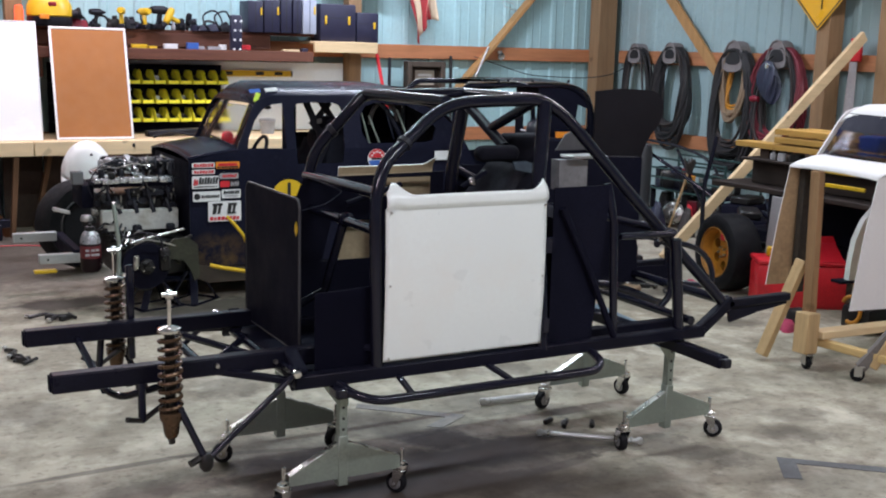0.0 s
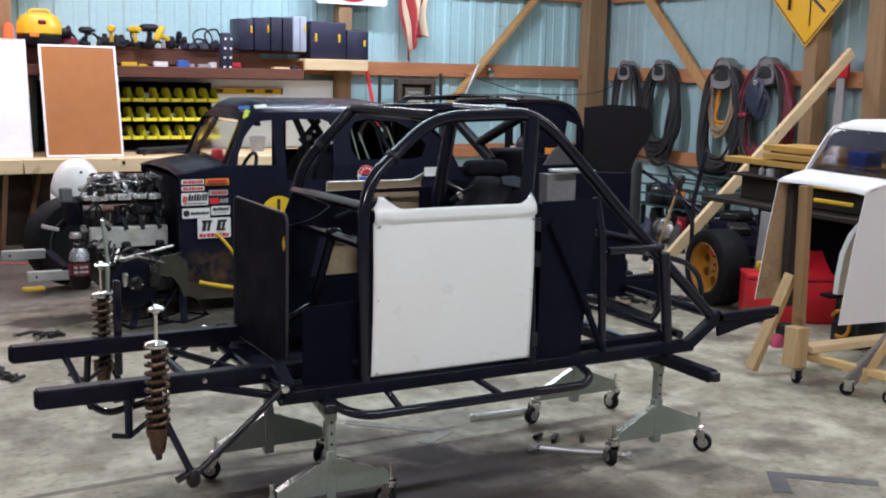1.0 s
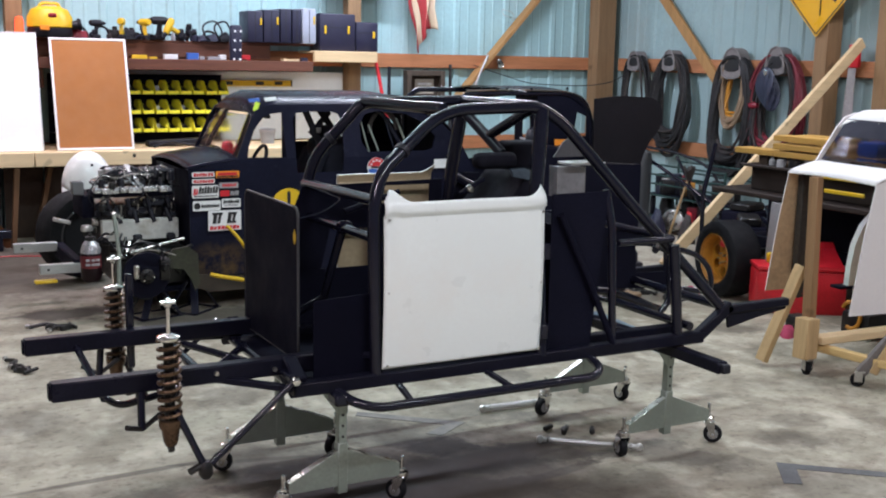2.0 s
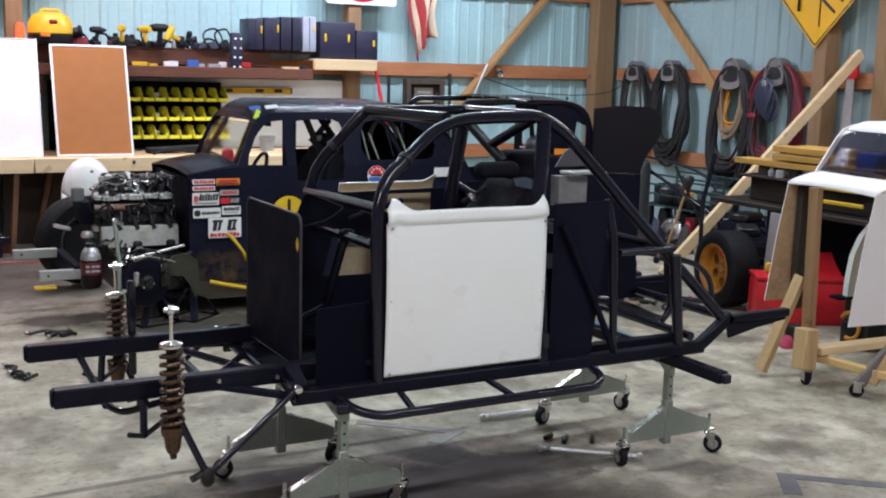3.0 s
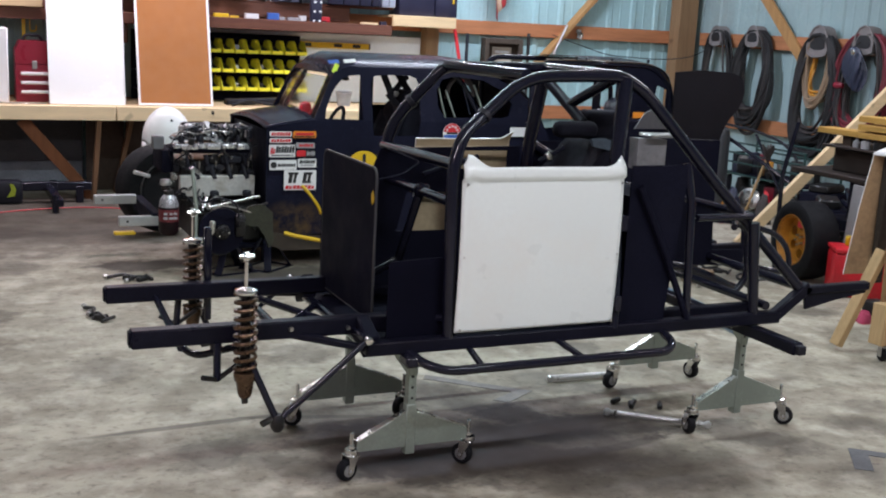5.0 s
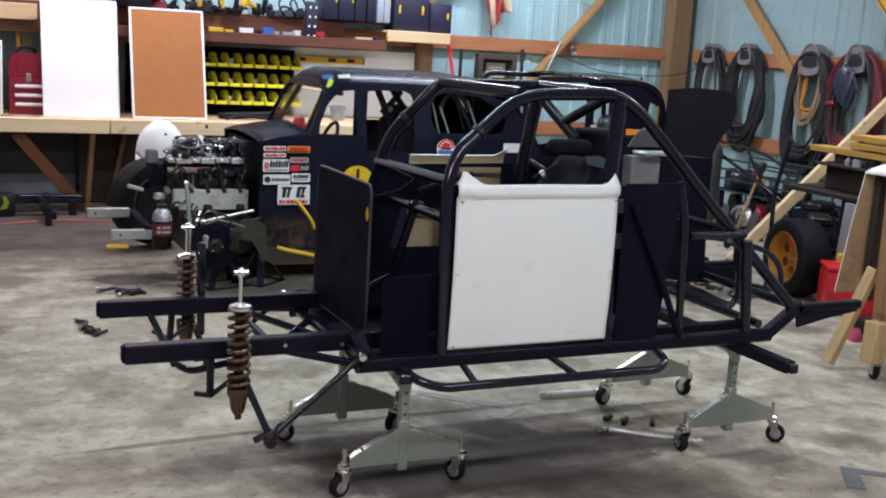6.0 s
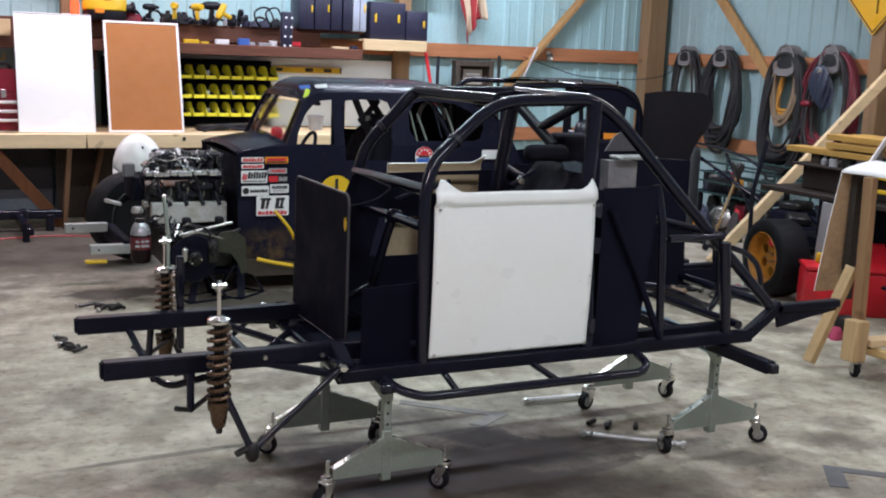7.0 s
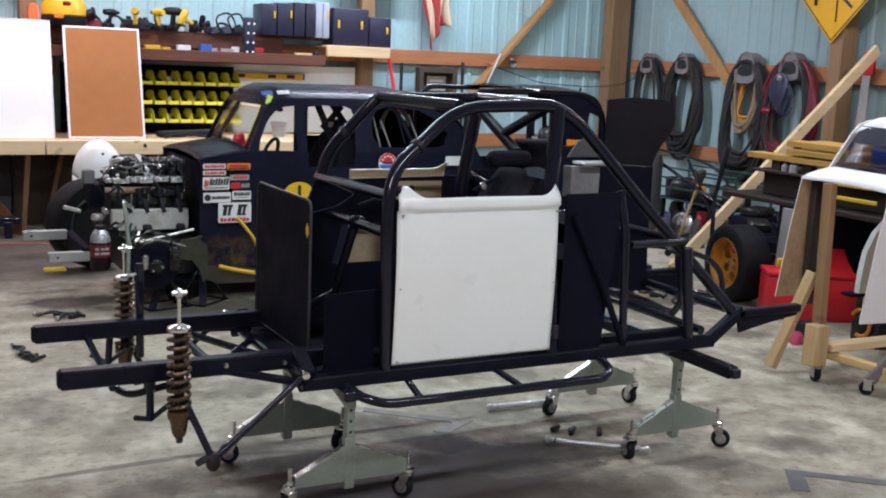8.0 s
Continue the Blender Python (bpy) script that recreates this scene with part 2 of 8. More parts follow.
WHITE_PINK = painted("white_primer", (0.76, 0.73, 0.72), 0.5, 0, 0.03, 2.5, 60, 0.03)
RAW_GLASS = painted("raw_fibreglass", (0.42, 0.34, 0.21), 0.6, 0, 0.15, 4, 45, 0.25, dirt=(0.30, 0.22, 0.11))
TAN_GLASS = painted("tan_laminate", (0.52, 0.35, 0.20), 0.65, 0, 0.2, 3, 45, 0.25, dirt=(0.16, 0.10, 0.06))
GALV = painted("zinc_plated_steel", (0.31, 0.355, 0.31), 0.42, 0.6, 0.14, 7, 70, 0.06, dirt=(0.28, 0.30, 0.26))
CHROME = painted("chrome", (0.75, 0.75, 0.74), 0.14, 1.0, 0.1, 9, 80, 0.03)
STEEL = painted("bright_steel", (0.55, 0.54, 0.52), 0.3, 1.0, 0.2, 9, 80, 0.06, dirt=(0.3, 0.27, 0.22))
ALUM = painted("brushed_aluminium", (0.62, 0.62, 0.62), 0.35, 0.9, 0.12, 6, 120, 0.05, dirt=(0.45, 0.44, 0.42))
GREASE = painted("greasy_dark_iron", (0.014, 0.0135, 0.014), 0.36, 0.3, 0.4, 14, 60, 0.3, dirt=(0.035, 0.03, 0.024))
SPRING = painted("bronze_spring_paint", (0.115, 0.070, 0.040), 0.30, 0.65, 0.3, 14, 90, 0.15, dirt=(0.06, 0.038, 0.025))
YELLOW = painted("yellow_plastic", (0.66, 0.42, 0.012), 0.42, 0, 0.1, 8, 90, 0.04)
BIN_YELLOW = painted("yellow_bin_plastic", (0.90, 0.82, 0.05), 0.42, 0, 0.1, 8, 90, 0.04)
SIGN_YELLOW = painted("yellow_sign_face", (0.80, 0.42, 0.008), 0.35, 0, 0.06, 3, 60, 0.02, dirt=(0.6, 0.33, 0.02))
RIM_ORANGE = painted("orange_wheel_paint", (0.46, 0.185, 0.018), 0.45, 0, 0.25, 9, 60, 0.12, dirt=(0.16, 0.07, 0.02))
RED = painted("red_plastic", (0.62, 0.014, 0.026), 0.42, 0, 0.12, 5, 70, 0.05, dirt=(0.34, 0.02, 0.025))
RED_DARK = painted("red_tool_enamel", (0.23, 0.007, 0.024), 0.35, 0, 0.12, 5, 70, 0.03)
RED_SIGN = painted("red_sign_face", (0.42, 0.008, 0.022), 0.35, 0, 0.06, 3, 60, 0.02)
PINK = painted("pink_rag_cloth", (0.36, 0.04, 0.09), 0.9, 0, 0.2, 20, 200, 0.3)
BLUE = painted("blue_plastic", (0.02, 0.07, 0.36), 0.45, 0, 0.15, 8, 90, 0.05)
BLUE_GREY = painted("blue_grey_cloth", (0.024, 0.030, 0.058), 0.45, 0, 0.3, 9, 90, 0.2)
WHITE = painted("white_enamel", (0.80, 0.80, 0.80), 0.35, 0, 0.03, 3, 60, 0.02)
BOARD_WHITE = painted("whiteboard_face", (0.84, 0.85, 0.84), 0.22, 0, 0.02, 2, 60, 0.01)
PANEL_WHITE = painted("white_hardboard", (0.80, 0.86, 0.91), 0.5, 0, 0.06, 2, 60, 0.05)
CORK = painted("cork", (0.37, 0.15, 0.045), 0.85, 0, 0.10, 4, 260, 0.4)
COIL_DARK = painted("dark_cable_rubber", (0.013, 0.012, 0.013), 0.6, 0, 0.3, 6, 80, 0.1)
COIL_BROWN = painted("brown_cable_rubber", (0.038, 0.030, 0.028), 0.6, 0, 0.3, 6, 80, 0.1)
COIL_BEIGE = painted("beige_cable_rubber", (0.26, 0.18, 0.11), 0.6, 0, 0.25, 6, 80, 0.1)
COIL_RED = painted("red_air_hose", (0.17, 0.018, 0.030), 0.5, 0, 0.3, 6, 80, 0.1)
COIL_ORANGE = painted("orange_cable", (0.55, 0.24, 0.02), 0.5, 0, 0.2, 6, 80, 0.1)
HOOK_GREY = painted("grey_hanger_plastic", (0.21, 0.19, 0.185), 0.6, 0, 0.25, 8, 80, 0.1)
TAPE_WORN = painted("worn_floor_tape", (0.20, 0.185, 0.165), 0.6, 0, 0.3, 9, 80, 0.1, dirt=(0.30, 0.27, 0.22))
TAPE = painted("grey_floor_tape", (0.105, 0.108, 0.112), 0.6, 0, 0.25, 8, 80, 0.1)
FLAG_RED = painted("flag_red_cloth", (0.36, 0.035, 0.04), 0.9, 0, 0.15, 9, 200, 0.2)
FLAG_CREAM = painted("flag_cream_cloth", (0.62, 0.49, 0.34), 0.9, 0, 0.1, 9, 200, 0.2)
INK = painted("black_ink", (0.012, 0.012, 0.014), 0.5, 0, 0.1, 9)
LIME = painted("lime_sticker", (0.55, 0.72, 0.05), 0.4, 0, 0.05, 9)
TINTED = clear("smoked_plexiglass", (0.30, 0.29, 0.31), 0.12)
PLEXI = clear("scratched_plexiglass", (0.90, 0.91, 0.93), 0.12, 1.035)
GLOW = bpy.data.materials.new("lit_tube")
GLOW.use_nodes = True
GLOW.node_tree.nodes["Principled BSDF"].inputs["Emission Color"].default_value = (1, 0.95, 0.86, 1)
GLOW.node_tree.nodes["Principled BSDF"].inputs["Emission Strength"].default_value = 6.0
BEACON = bpy.data.materials.new("lit_red_lens")
BEACON.use_nodes = True
BEACON.node_tree.nodes["Principled BSDF"].inputs["Base Color"].default_value = (0.8, 0.05, 0.01, 1)
BEACON.node_tree.nodes["Principled BSDF"].inputs["Emission Color"].default_value = (1, 0.10, 0.03, 1)
BEACON.node_tree.nodes["Principled BSDF"].inputs["Emission Strength"].default_value = 1.6


# ---- mesh tools ----
def thing(name, at, label, category, group="", turn=0.0, kind=""):
    ob = new(name)
    ob.empty_display_size = 0.1
    ob.matrix_basis = pose(*at, 0, 0, turn)
    return tagged(ob, label, category, group, kind)


def mesh_of(name, bm, mats, smooth=38):
    me = bpy.data.meshes.new(name)
    bmesh.ops.recalc_face_normals(bm, faces=bm.faces)
    bm.to_mesh(me)
    bm.free()
    for m in mats if isinstance(mats, (list, tuple)) else [mats]:
        me.materials.append(m)
    me.shade_smooth()
    me.set_sharp_from_angle(angle=radians(smooth))
    return me


def part(name, bm, mats, parent, label="", smooth=38):
    """Links a bmesh, in its thing's own coordinates, as one mesh under a thing or a part."""
    ob = new(name, mesh_of(name, bm, mats, smooth))
    ob.parent = parent
    return tagged(ob, label)


def solo(name, bm, mats, label, category, at=(0, 0, 0), turn=0.0, group="", kind="", smooth=38):
    ob = new(name, mesh_of(name, bm, mats, smooth))
    ob.matrix_basis = pose(*at, 0, 0, turn)
    return tagged(ob, label, category, group, kind)


def box(lo, hi, bevel=0.0, bm=None, m=None, seg=1, mi=0):
    bm = bm or bmesh.new()
    lo, hi = Vector(lo), Vector(hi)
    t = Matrix.Translation((lo + hi) / 2) @ Matrix.Diagonal((*(hi - lo), 1))
    r = bmesh.ops.create_cube(bm, size=1, matrix=t)
    vs = r["verts"]
    fs = {f for v in vs for f in v.link_faces}
    for f in fs:
        f.material_index = mi
    if bevel > 0:
        es = list({e for v in vs for e in v.link_edges})
        q = bmesh.ops.bevel(bm, geom=es, offset=bevel, segments=seg, profile=0.5, affect="EDGES")
        vs = list({v for f in q["faces"] for v in f.verts} | {v for v in vs if v.is_valid})
        for f in q["faces"]:
            f.material_index = mi
    if m is not None:
        bmesh.ops.transform(bm, matrix=m, verts=vs)
    return bm


def beam(a, b, w, h, bevel=0.004, bm=None, up=(0, 0, 1)):
    """A rectangular bar from a to b; h runs along up."""
    bm = bm or bmesh.new()
    a, b = Vector(a), Vector(b)
    d = (b - a)
    n = d.length
    x = d.normalized()
    u = Vector(up)
    y = u.cross(x)
    if y.length < 1e-4:
        y = Vector((0, 1, 0)).cross(x)
    y.normalize()
    z = x.cross(y)
    m = Matrix((x, y, z)).transposed().to_4x4()
    m.translation = a
    return box((0, -w / 2, -h / 2), (n, w / 2, h / 2), bevel, bm, m)


def rounded(pts, r, n=5):
    """A polyline with its inner corners rounded by radius r."""
    pts = [Vector(p) for p in pts]
    out = [pts[0]]
    for p, q, s in zip(pts, pts[1:], pts[2:]):
        a, b = (p - q), (s - q)
        k = min(r, a.length * 0.45, b.length * 0.45)
        a, b = q + a.normalized() * k, q + b.normalized() * k
        out += [a * (1 - t) ** 2 + q * 2 * t * (1 - t) + b * t * t for t in [i / n for i in range(n + 1)]]
    return out + [pts[-1]]


def tube(pts, r, seg=10, bm=None, loop=False, mi=0):
    """A round tube along points; r may be one radius or one for each point."""
    bm = bm or bmesh.new()
    pts = [Vector(p) for p in pts]
    rs = r if isinstance(r, (list, tuple)) else [r] * len(pts)
    n = len(pts)
    tan = [((pts[(i + 1) % n] - pts[i - 1]) if loop else (pts[min(i + 1, n - 1)] - pts[max(i - 1, 0)])).normalized() for i in range(n)]
    u = tan[0].orthogonal().normalized()
    rings = []
    for i, (p, t) in enumerate(zip(pts, tan)):
        u = (u - t * u.dot(t)).normalized()
        w = t.cross(u)
        rings.append([bm.verts.new(p + (u * math.cos(a) + w * math.sin(a)) * rs[i]) for a in [2 * math.pi * k / seg for k in range(seg)]])
    pairs = list(zip(rings, rings[1:])) + ([(rings[-1], rings[0])] if loop else [])
    for a, b in pairs:
        for k in range(seg):
            bm.faces.new((a[k], a[(k + 1) % seg], b[(k + 1) % seg], b[k])).material_index = mi
    if not loop:
        bm.faces.new(rings[0][::-1]).material_index = mi
        bm.faces.new(rings[-1]).material_index = mi
    return bm


def lathe(profile, at=(0, 0, 0), axis="z", seg=20, bm=None, mi=0):
    """Rings of (radius, height) round an axis; a radius of 0 closes the end."""
    bm = bm or bmesh.new()
    turn = {"z": Matrix(), "y": Matrix.Rotation(-math.pi / 2, 4, "X"), "x": Matrix.Rotation(math.pi / 2, 4, "Y")}[axis] if isinstance(axis, str) else axis
    turn = Matrix.Translation(at) @ turn
    rings = []
    for r, h in profile:
        if r < 1e-6:
            rings.append([bm.verts.new(turn @ Vector((0, 0, h)))])
        else:
            rings.append([bm.verts.new(turn @ Vector((r * math.cos(a), r * math.sin(a), h))) for a in [2 * math.pi * k / seg for k in range(seg)]])
    for a, b in zip(rings, rings[1:]):
        for k in range(seg):
            j = (k + 1) % seg
            q = [a[k % len(a)], a[j % len(a)], b[j % len(b)], b[k % len(b)]]
            q = list(dict.fromkeys(q))
            if len(q) > 2:
                bm.faces.new(q).material_index = mi
    return bm


def slab(poly, normal_axis, lo, hi, holes=(), bevel=0.0, bm=None, warp=None):
    """A flat outline (with holes) pushed from lo to hi along an axis. The outline's two numbers are the other two axes in order."""
    bm = bm or bmesh.new()
    k = "xyz".index(normal_axis)
    rest = [i for i in range(3) if i != k]
    es = []
    old = set(bm.verts)
    for ring in (poly, *holes):
        vs = []
        for p in ring:
            c = [0.0] * 3
            c[k], c[rest[0]], c[rest[1]] = lo, p[0], p[1]
            vs.append(bm.verts.new(c))
        es += [bm.edges.new((a, b)) for a, b in zip(vs, vs[1:] + vs[:1])]
    if holes:
        fs = [g for g in bmesh.ops.triangle_fill(bm, use_beauty=True, use_dissolve=False, edges=es)["geom"] if isinstance(g, bmesh.types.BMFace)]
    else:
        fs = [bm.faces.new(vs)]
    bmesh.ops.recalc_face_normals(bm, faces=fs)
    q = bmesh.ops.extrude_face_region(bm, geom=fs)
    d = [0.0] * 3
    d[k] = hi - lo
    bmesh.ops.translate(bm, vec=d, verts=[g for g in q["geom"] if isinstance(g, bmesh.types.BMVert)])
    if warp:
        xs = [v.co.x for v in bm.verts if v not in old]
        for i in range(1, int((max(xs) - min(xs)) / 0.12)):
            mine = [v for v in bm.verts if v not in old]
            es = {e for v in mine for e in v.link_edges}
            fs = {f for v in mine for f in v.link_faces}
            bmesh.ops.bisect_plane(bm, geom=mine + list(es) + list(fs), plane_co=(min(xs) + 0.12 * i, 0, 0), plane_no=(1, 0, 0))
        for v in bm.verts:
            if v not in old:
                v.co = warp(v.co.copy())
    return bm


def round_rect(x0, y0, x1, y1, r, n=4):
    out = []
    for cx, cy, a in ((x1 - r, y1 - r, 0), (x0 + r, y1 - r, 90), (x0 + r, y0 + r, 180), (x1 - r, y0 + r, 270)):
        out += [(cx + r * math.cos(radians(a + 90 * i / n)), cy + r * math.sin(radians(a + 90 * i / n))) for i in range(n + 1)]
    return out


def ring_pts(cx, cy, r, n=20, sy=None):
    return [(cx + r * math.cos(2 * math.pi * i / n), cy + (sy or r) * math.sin(2 * math.pi * i / n)) for i in range(n)]


def sheet(f, nu, nv, bm=None):
    """A grid of f(u, v), u and v from 0 to 1."""
    bm = bm or bmesh.new()
    g = [[bm.verts.new(f(i / nu, j / nv)) for j in range(nv + 1)] for i in range(nu + 1)]
    for i in range(nu):
        for j in range(nv):
            bm.faces.new((g[i][j], g[i + 1][j], g[i + 1][j + 1], g[i][j + 1]))
    return bm


def thick(ob, t, offset=0.0, inner=0):
    s = ob.modifiers.new("thickness", "SOLIDIFY")
    s.thickness, s.offset, s.material_offset = t, offset, inner
    return ob


def lettering(text, size, parent, mat, m, depth=0.001, name="lettering", bold=0.0):
    c = bpy.data.curves.new(name, "FONT")
    c.body, c.size, c.align_x, c.align_y, c.extrude, c.offset = text, size, "CENTER", "CENTER", depth, bold
    c.materials.append(mat)
    ob = new(name, c)
    ob.parent, ob.matrix_basis = parent, m
    return ob


# ---- the building ----
b = box((XL - 3, YS - 3, -0.2), (XW + 3, YW + 3, 0))
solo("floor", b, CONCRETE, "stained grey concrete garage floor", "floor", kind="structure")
solo("ceiling", box((XL - 0.2, YS - 0.2, CEIL), (XW + 0.2, YW + 0.2, CEIL + 0.15)), CEILING, "plain white garage ceiling", "ceiling", kind="structure")


def ribbed(length, height, pitch=0.305, rib=0.016, w=0.05, gap=0.018):
    """Steel siding: flat pans with raised ribs, along x, its inner face towards -y, 0.1 m thick."""
    prof = [(0, 0)]
    x = pitch / 2
    while x < length - 0.1:
        prof += [(x - w / 2 - gap, 0), (x - w / 2, -rib), (x + w / 2, -rib), (x + w / 2 + gap, 0)]
        prof += [(x + pitch * 0.42, 0), (x + pitch * 0.42 + 0.006, -0.004), (x + pitch * 0.42 + 0.022, -0.004), (x + pitch * 0.42 + 0.028, 0)]
        x += pitch
    prof = [p for p in prof if p[0] < length] + [(length, 0)]
    bm = bmesh.new()
    lo = [bm.verts.new((px, py, 0)) for px, py in prof]
    hi = [bm.verts.new((px, py, height)) for px, py in prof]
    for i in range(len(prof) - 1):
        bm.faces.new((lo[i], lo[i + 1], hi[i + 1], hi[i]))
    box((0, 0.02, 0), (length, 0.1, height), 0, bm)
    return bm


solo("wall_north", ribbed(XW - XL, CEIL), SIDING, "pale aqua ribbed steel siding wall", "wall", (XL, YW, 0), kind="structure", smooth=20)
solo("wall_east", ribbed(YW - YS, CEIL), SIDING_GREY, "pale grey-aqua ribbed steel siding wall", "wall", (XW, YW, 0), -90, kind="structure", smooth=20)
solo("wall_south", box((XL, YS - 0.1, 0), (XW, YS, CEIL)), CEILING, "plain pale garage wall", "wall", kind="structure")
solo("wall_west", box((XL - 0.1, YS, 0), (XL, YW, CEIL)), CEILING, "plain pale garage wall", "wall", kind="structure")


def timber(name, lo, hi, mat, label, cat, group=""):
    return solo(name, box([a - c for a, c in zip(lo, lo)], [a - c for a, c in zip(hi, lo)], 0.005), mat, label, cat, lo, group=group, kind="structure")


GIRT = "brown timber girt nailed along the steel wall"
for z in (0.66, 1.515, 2.37):
    timber("wall_girt", (XL, YW - 0.07, z), (7.44, YW - 0.03, z + 0.142), GIRT_X, GIRT, "girt", "girts on the aqua wall")
    timber("wall_girt", (XW - 0.07, YS, z), (XW - 0.03, 10.12, z + 0.142), GIRT_Y, GIRT, "girt", "girts on the grey wall")
for x in (-4.9, -1.8, 1.22, 4.40):
    timber("wall_post", (x, YW - 0.215, 0), (x + 0.14, YW - 0.072, CEIL), POST_Z, "square brown timber post at the wall", "post", "timber wall posts")
timber("wall_post", (7.42, 10.12, 0), (7.66, 10.30, CEIL), POST_Z, "square brown timber post in the corner", "post", "timber wall posts")
for y0, y1 in ((6.92, 7.065), (6.22, 6.40)):
    timber("wall_post", (7.53, y0, 0), (XW - 0.072, y1, CEIL), POST_Z, "square brown timber post at the wall", "post", "timber wall posts")
for a, c in (((5.66, 10.26, 1.16), (6.80, 10.26, 2.40)),):
    solo("wall_brace", beam(a, c, 0.04, 0.13, 0.004, up=(0, 1, 0)), BRACE, "diagonal timber brace across the aqua wall", "brace", kind="structure")
solo("wall_brace", beam((7.69, 9.50, 2.44), (7.69, 8.42, 1.42), 0.11, 0.036, 0.004, up=(1, 0, 0)), BRACE, "diagonal timber brace across the grey wall", "brace", kind="structure")
timber("trim", (XW - 0.10, 8.1, 2.50), (XW - 0.075, 10.0, 3.1), PANEL_WHITE, "white board fixed high on the wall", "board")


def strip_light(at):
    t = thing("fluorescent_light", at, "white ceiling fluorescent light with two lit tubes", "ceiling light", "ceiling lights")
    part("housing", box((-1.22, -0.10, -0.05), (1.22, 0.10, 0), 0.01), WHITE, t)
    for s in (-0.05, 0.05):
        part("lamp_tube", tube([(-1.19, s, -0.075), (1.19, s, -0.075)], 0.016, 8), GLOW, t, "lit white glass tube")
    return t


first = strip_light((*TUBES[0][:2], CEIL))
for lx, ly, watts, tint in TUBES[1:]:
    copy_thing(first, pose(lx, ly, CEIL))


def wpart(name, bm, mats, parent, label="", smooth=38):
    """As part(), for a bmesh in world coordinates."""
    root = parent
    while root.parent:
        root = root.parent
    bmesh.ops.transform(bm, matrix=root.matrix_basis.inverted(), verts=bm.verts)
    return part(name, bm, mats, parent, label, smooth)


def spring_pts(at, r, z0, z1, turns, n=14, axis=None):
    return [Vector(at) + Vector((r * math.cos(2 * math.pi * i / n), r * math.sin(2 * math.pi * i / n), z0 + (z1 - z0) * i / (turns * n))) for i in range(int(turns * n) + 1)]


# ---- the bare chassis on wheeled stands ----
N, F = 3.40, 3.98            # front rails and roof
S0, S1 = 3.285, 4.095        # sills, posts and doors
chassis = thing("race_car_chassis", (1.9, 3.69, 0.43), "bare black tubular race car chassis on zinc stands", "car chassis")
for y, r in ((S0, N), (S1, F)):
    g = 1 if y == S0 else -1
    if y == S0:
        cage = [(1.556, y, 0.52), (1.541, y, 1.10), (1.578, 3.31, 1.225), (1.855, 3.395, 1.427), (2.262, r, 1.438), (2.365, 3.39, 1.378), (2.70, 3.335, 1.027), (3.10, y, 0.632)]
    else:
        cage = [(1.612, y, 0.52), (1.612, 4.085, 1.10), (1.640, 4.06, 1.215), (1.80, 3.985, 1.420), (1.85, r, 1.430), (2.262, r, 1.438)]
        wpart("rear_stay", tube([(2.262, y - 0.01, 1.12), (2.70, 4.05, 0.90), (3.10, y, 0.632)], 0.0225, 12), BLACK, chassis)
    wpart("roll_cage_side", tube(rounded(cage, 0.12, 6), 0.0225, 14), BLACK, chassis)
    wpart("front_rail", box((0.505, r - 0.026, 0.540), (1.46, r + 0.026, 0.600), 0.005), BLACK_BOX, chassis)
    wpart("rail_end_cap", box((0.499, r - 0.020, 0.546), (0.5045, r + 0.020, 0.594), 0.002), BLACK_SHEET, chassis)
    wpart("sill_rail", box((1.25, y - 0.024, 0.490), (3.01, y + 0.024, 0.538), 0.006), BLACK_BOX, chassis)
    wpart("sill_outrigger", beam((1.275, r, 0.565), (1.275, y, 0.515), 0.05, 0.09, 0.006), BLACK_SHEET, chassis)
    wpart("rear_kick_up", beam((2.99, y, 0.514), (3.155, y, 0.632), 0.040, 0.048, 0.006), BLACK_BOX, chassis)
    plate = slab([(3.13, 0.630), (3.465, 0.632), (3.465, 0.588), (3.30, 0.565), (3.15, 0.535)], "y", y - 0.006, y + 0.006)
    wpart("rear_bracket", plate, BLACK_BOX, chassis)
    wpart("rear_bumper_arm", beam((3.13, y, 0.615), (3.475, y, 0.618), 0.04, 0.034, 0.005), BLACK_BOX, chassis)
    wpart("b_post", tube([(2.228, y, 0.52), (2.238, y + 0.078 * g, 1.15), (2.272, r - 0.008 * g, 1.43)], 0.0275, 14), BLACK, chassis)
    wpart("rear_upright", tube([(2.560, y, 0.53), (2.536, y, 0.98), (2.515, y + 0.02 * g, 1.13)], 0.016, 10), BLACK, chassis)
    wpart("tail_upright", tube([(2.885, y, 0.52), (2.843, y, 0.90)], 0.022, 12), BLACK, chassis)
    wpart("diagonal_strut", tube([(2.29, y - 0.014 * g, 1.05), (2.42, y - 0.014 * g, 0.81), (2.555, y - 0.012 * g, 0.535)], 0.013, 10), BLACK_SHEET, chassis)
    for k in (0.34,):
        c = Vector(cage[2]).lerp(Vector(cage[3]), k)
        wpart("tube_clamp", lathe([(0.024, -0.010), (0.028, -0.009), (0.028, 0.009), (0.024, 0.010)], c, (Vector((0.24, 0.085 * g, 0.213))).to_track_quat("Z", "Y").to_matrix().to_4x4(), 12), BLACK_PLASTIC, chassis)
    wpart("tail_side_tube", tube([(2.57, y, 0.925), (2.83, y, 0.925)], 0.013, 10), BLACK, chassis)
    wpart("front_strut", tube([(1.47, r, 0.58), (1.56, y, 0.60)], 0.016, 8), BLACK, chassis)
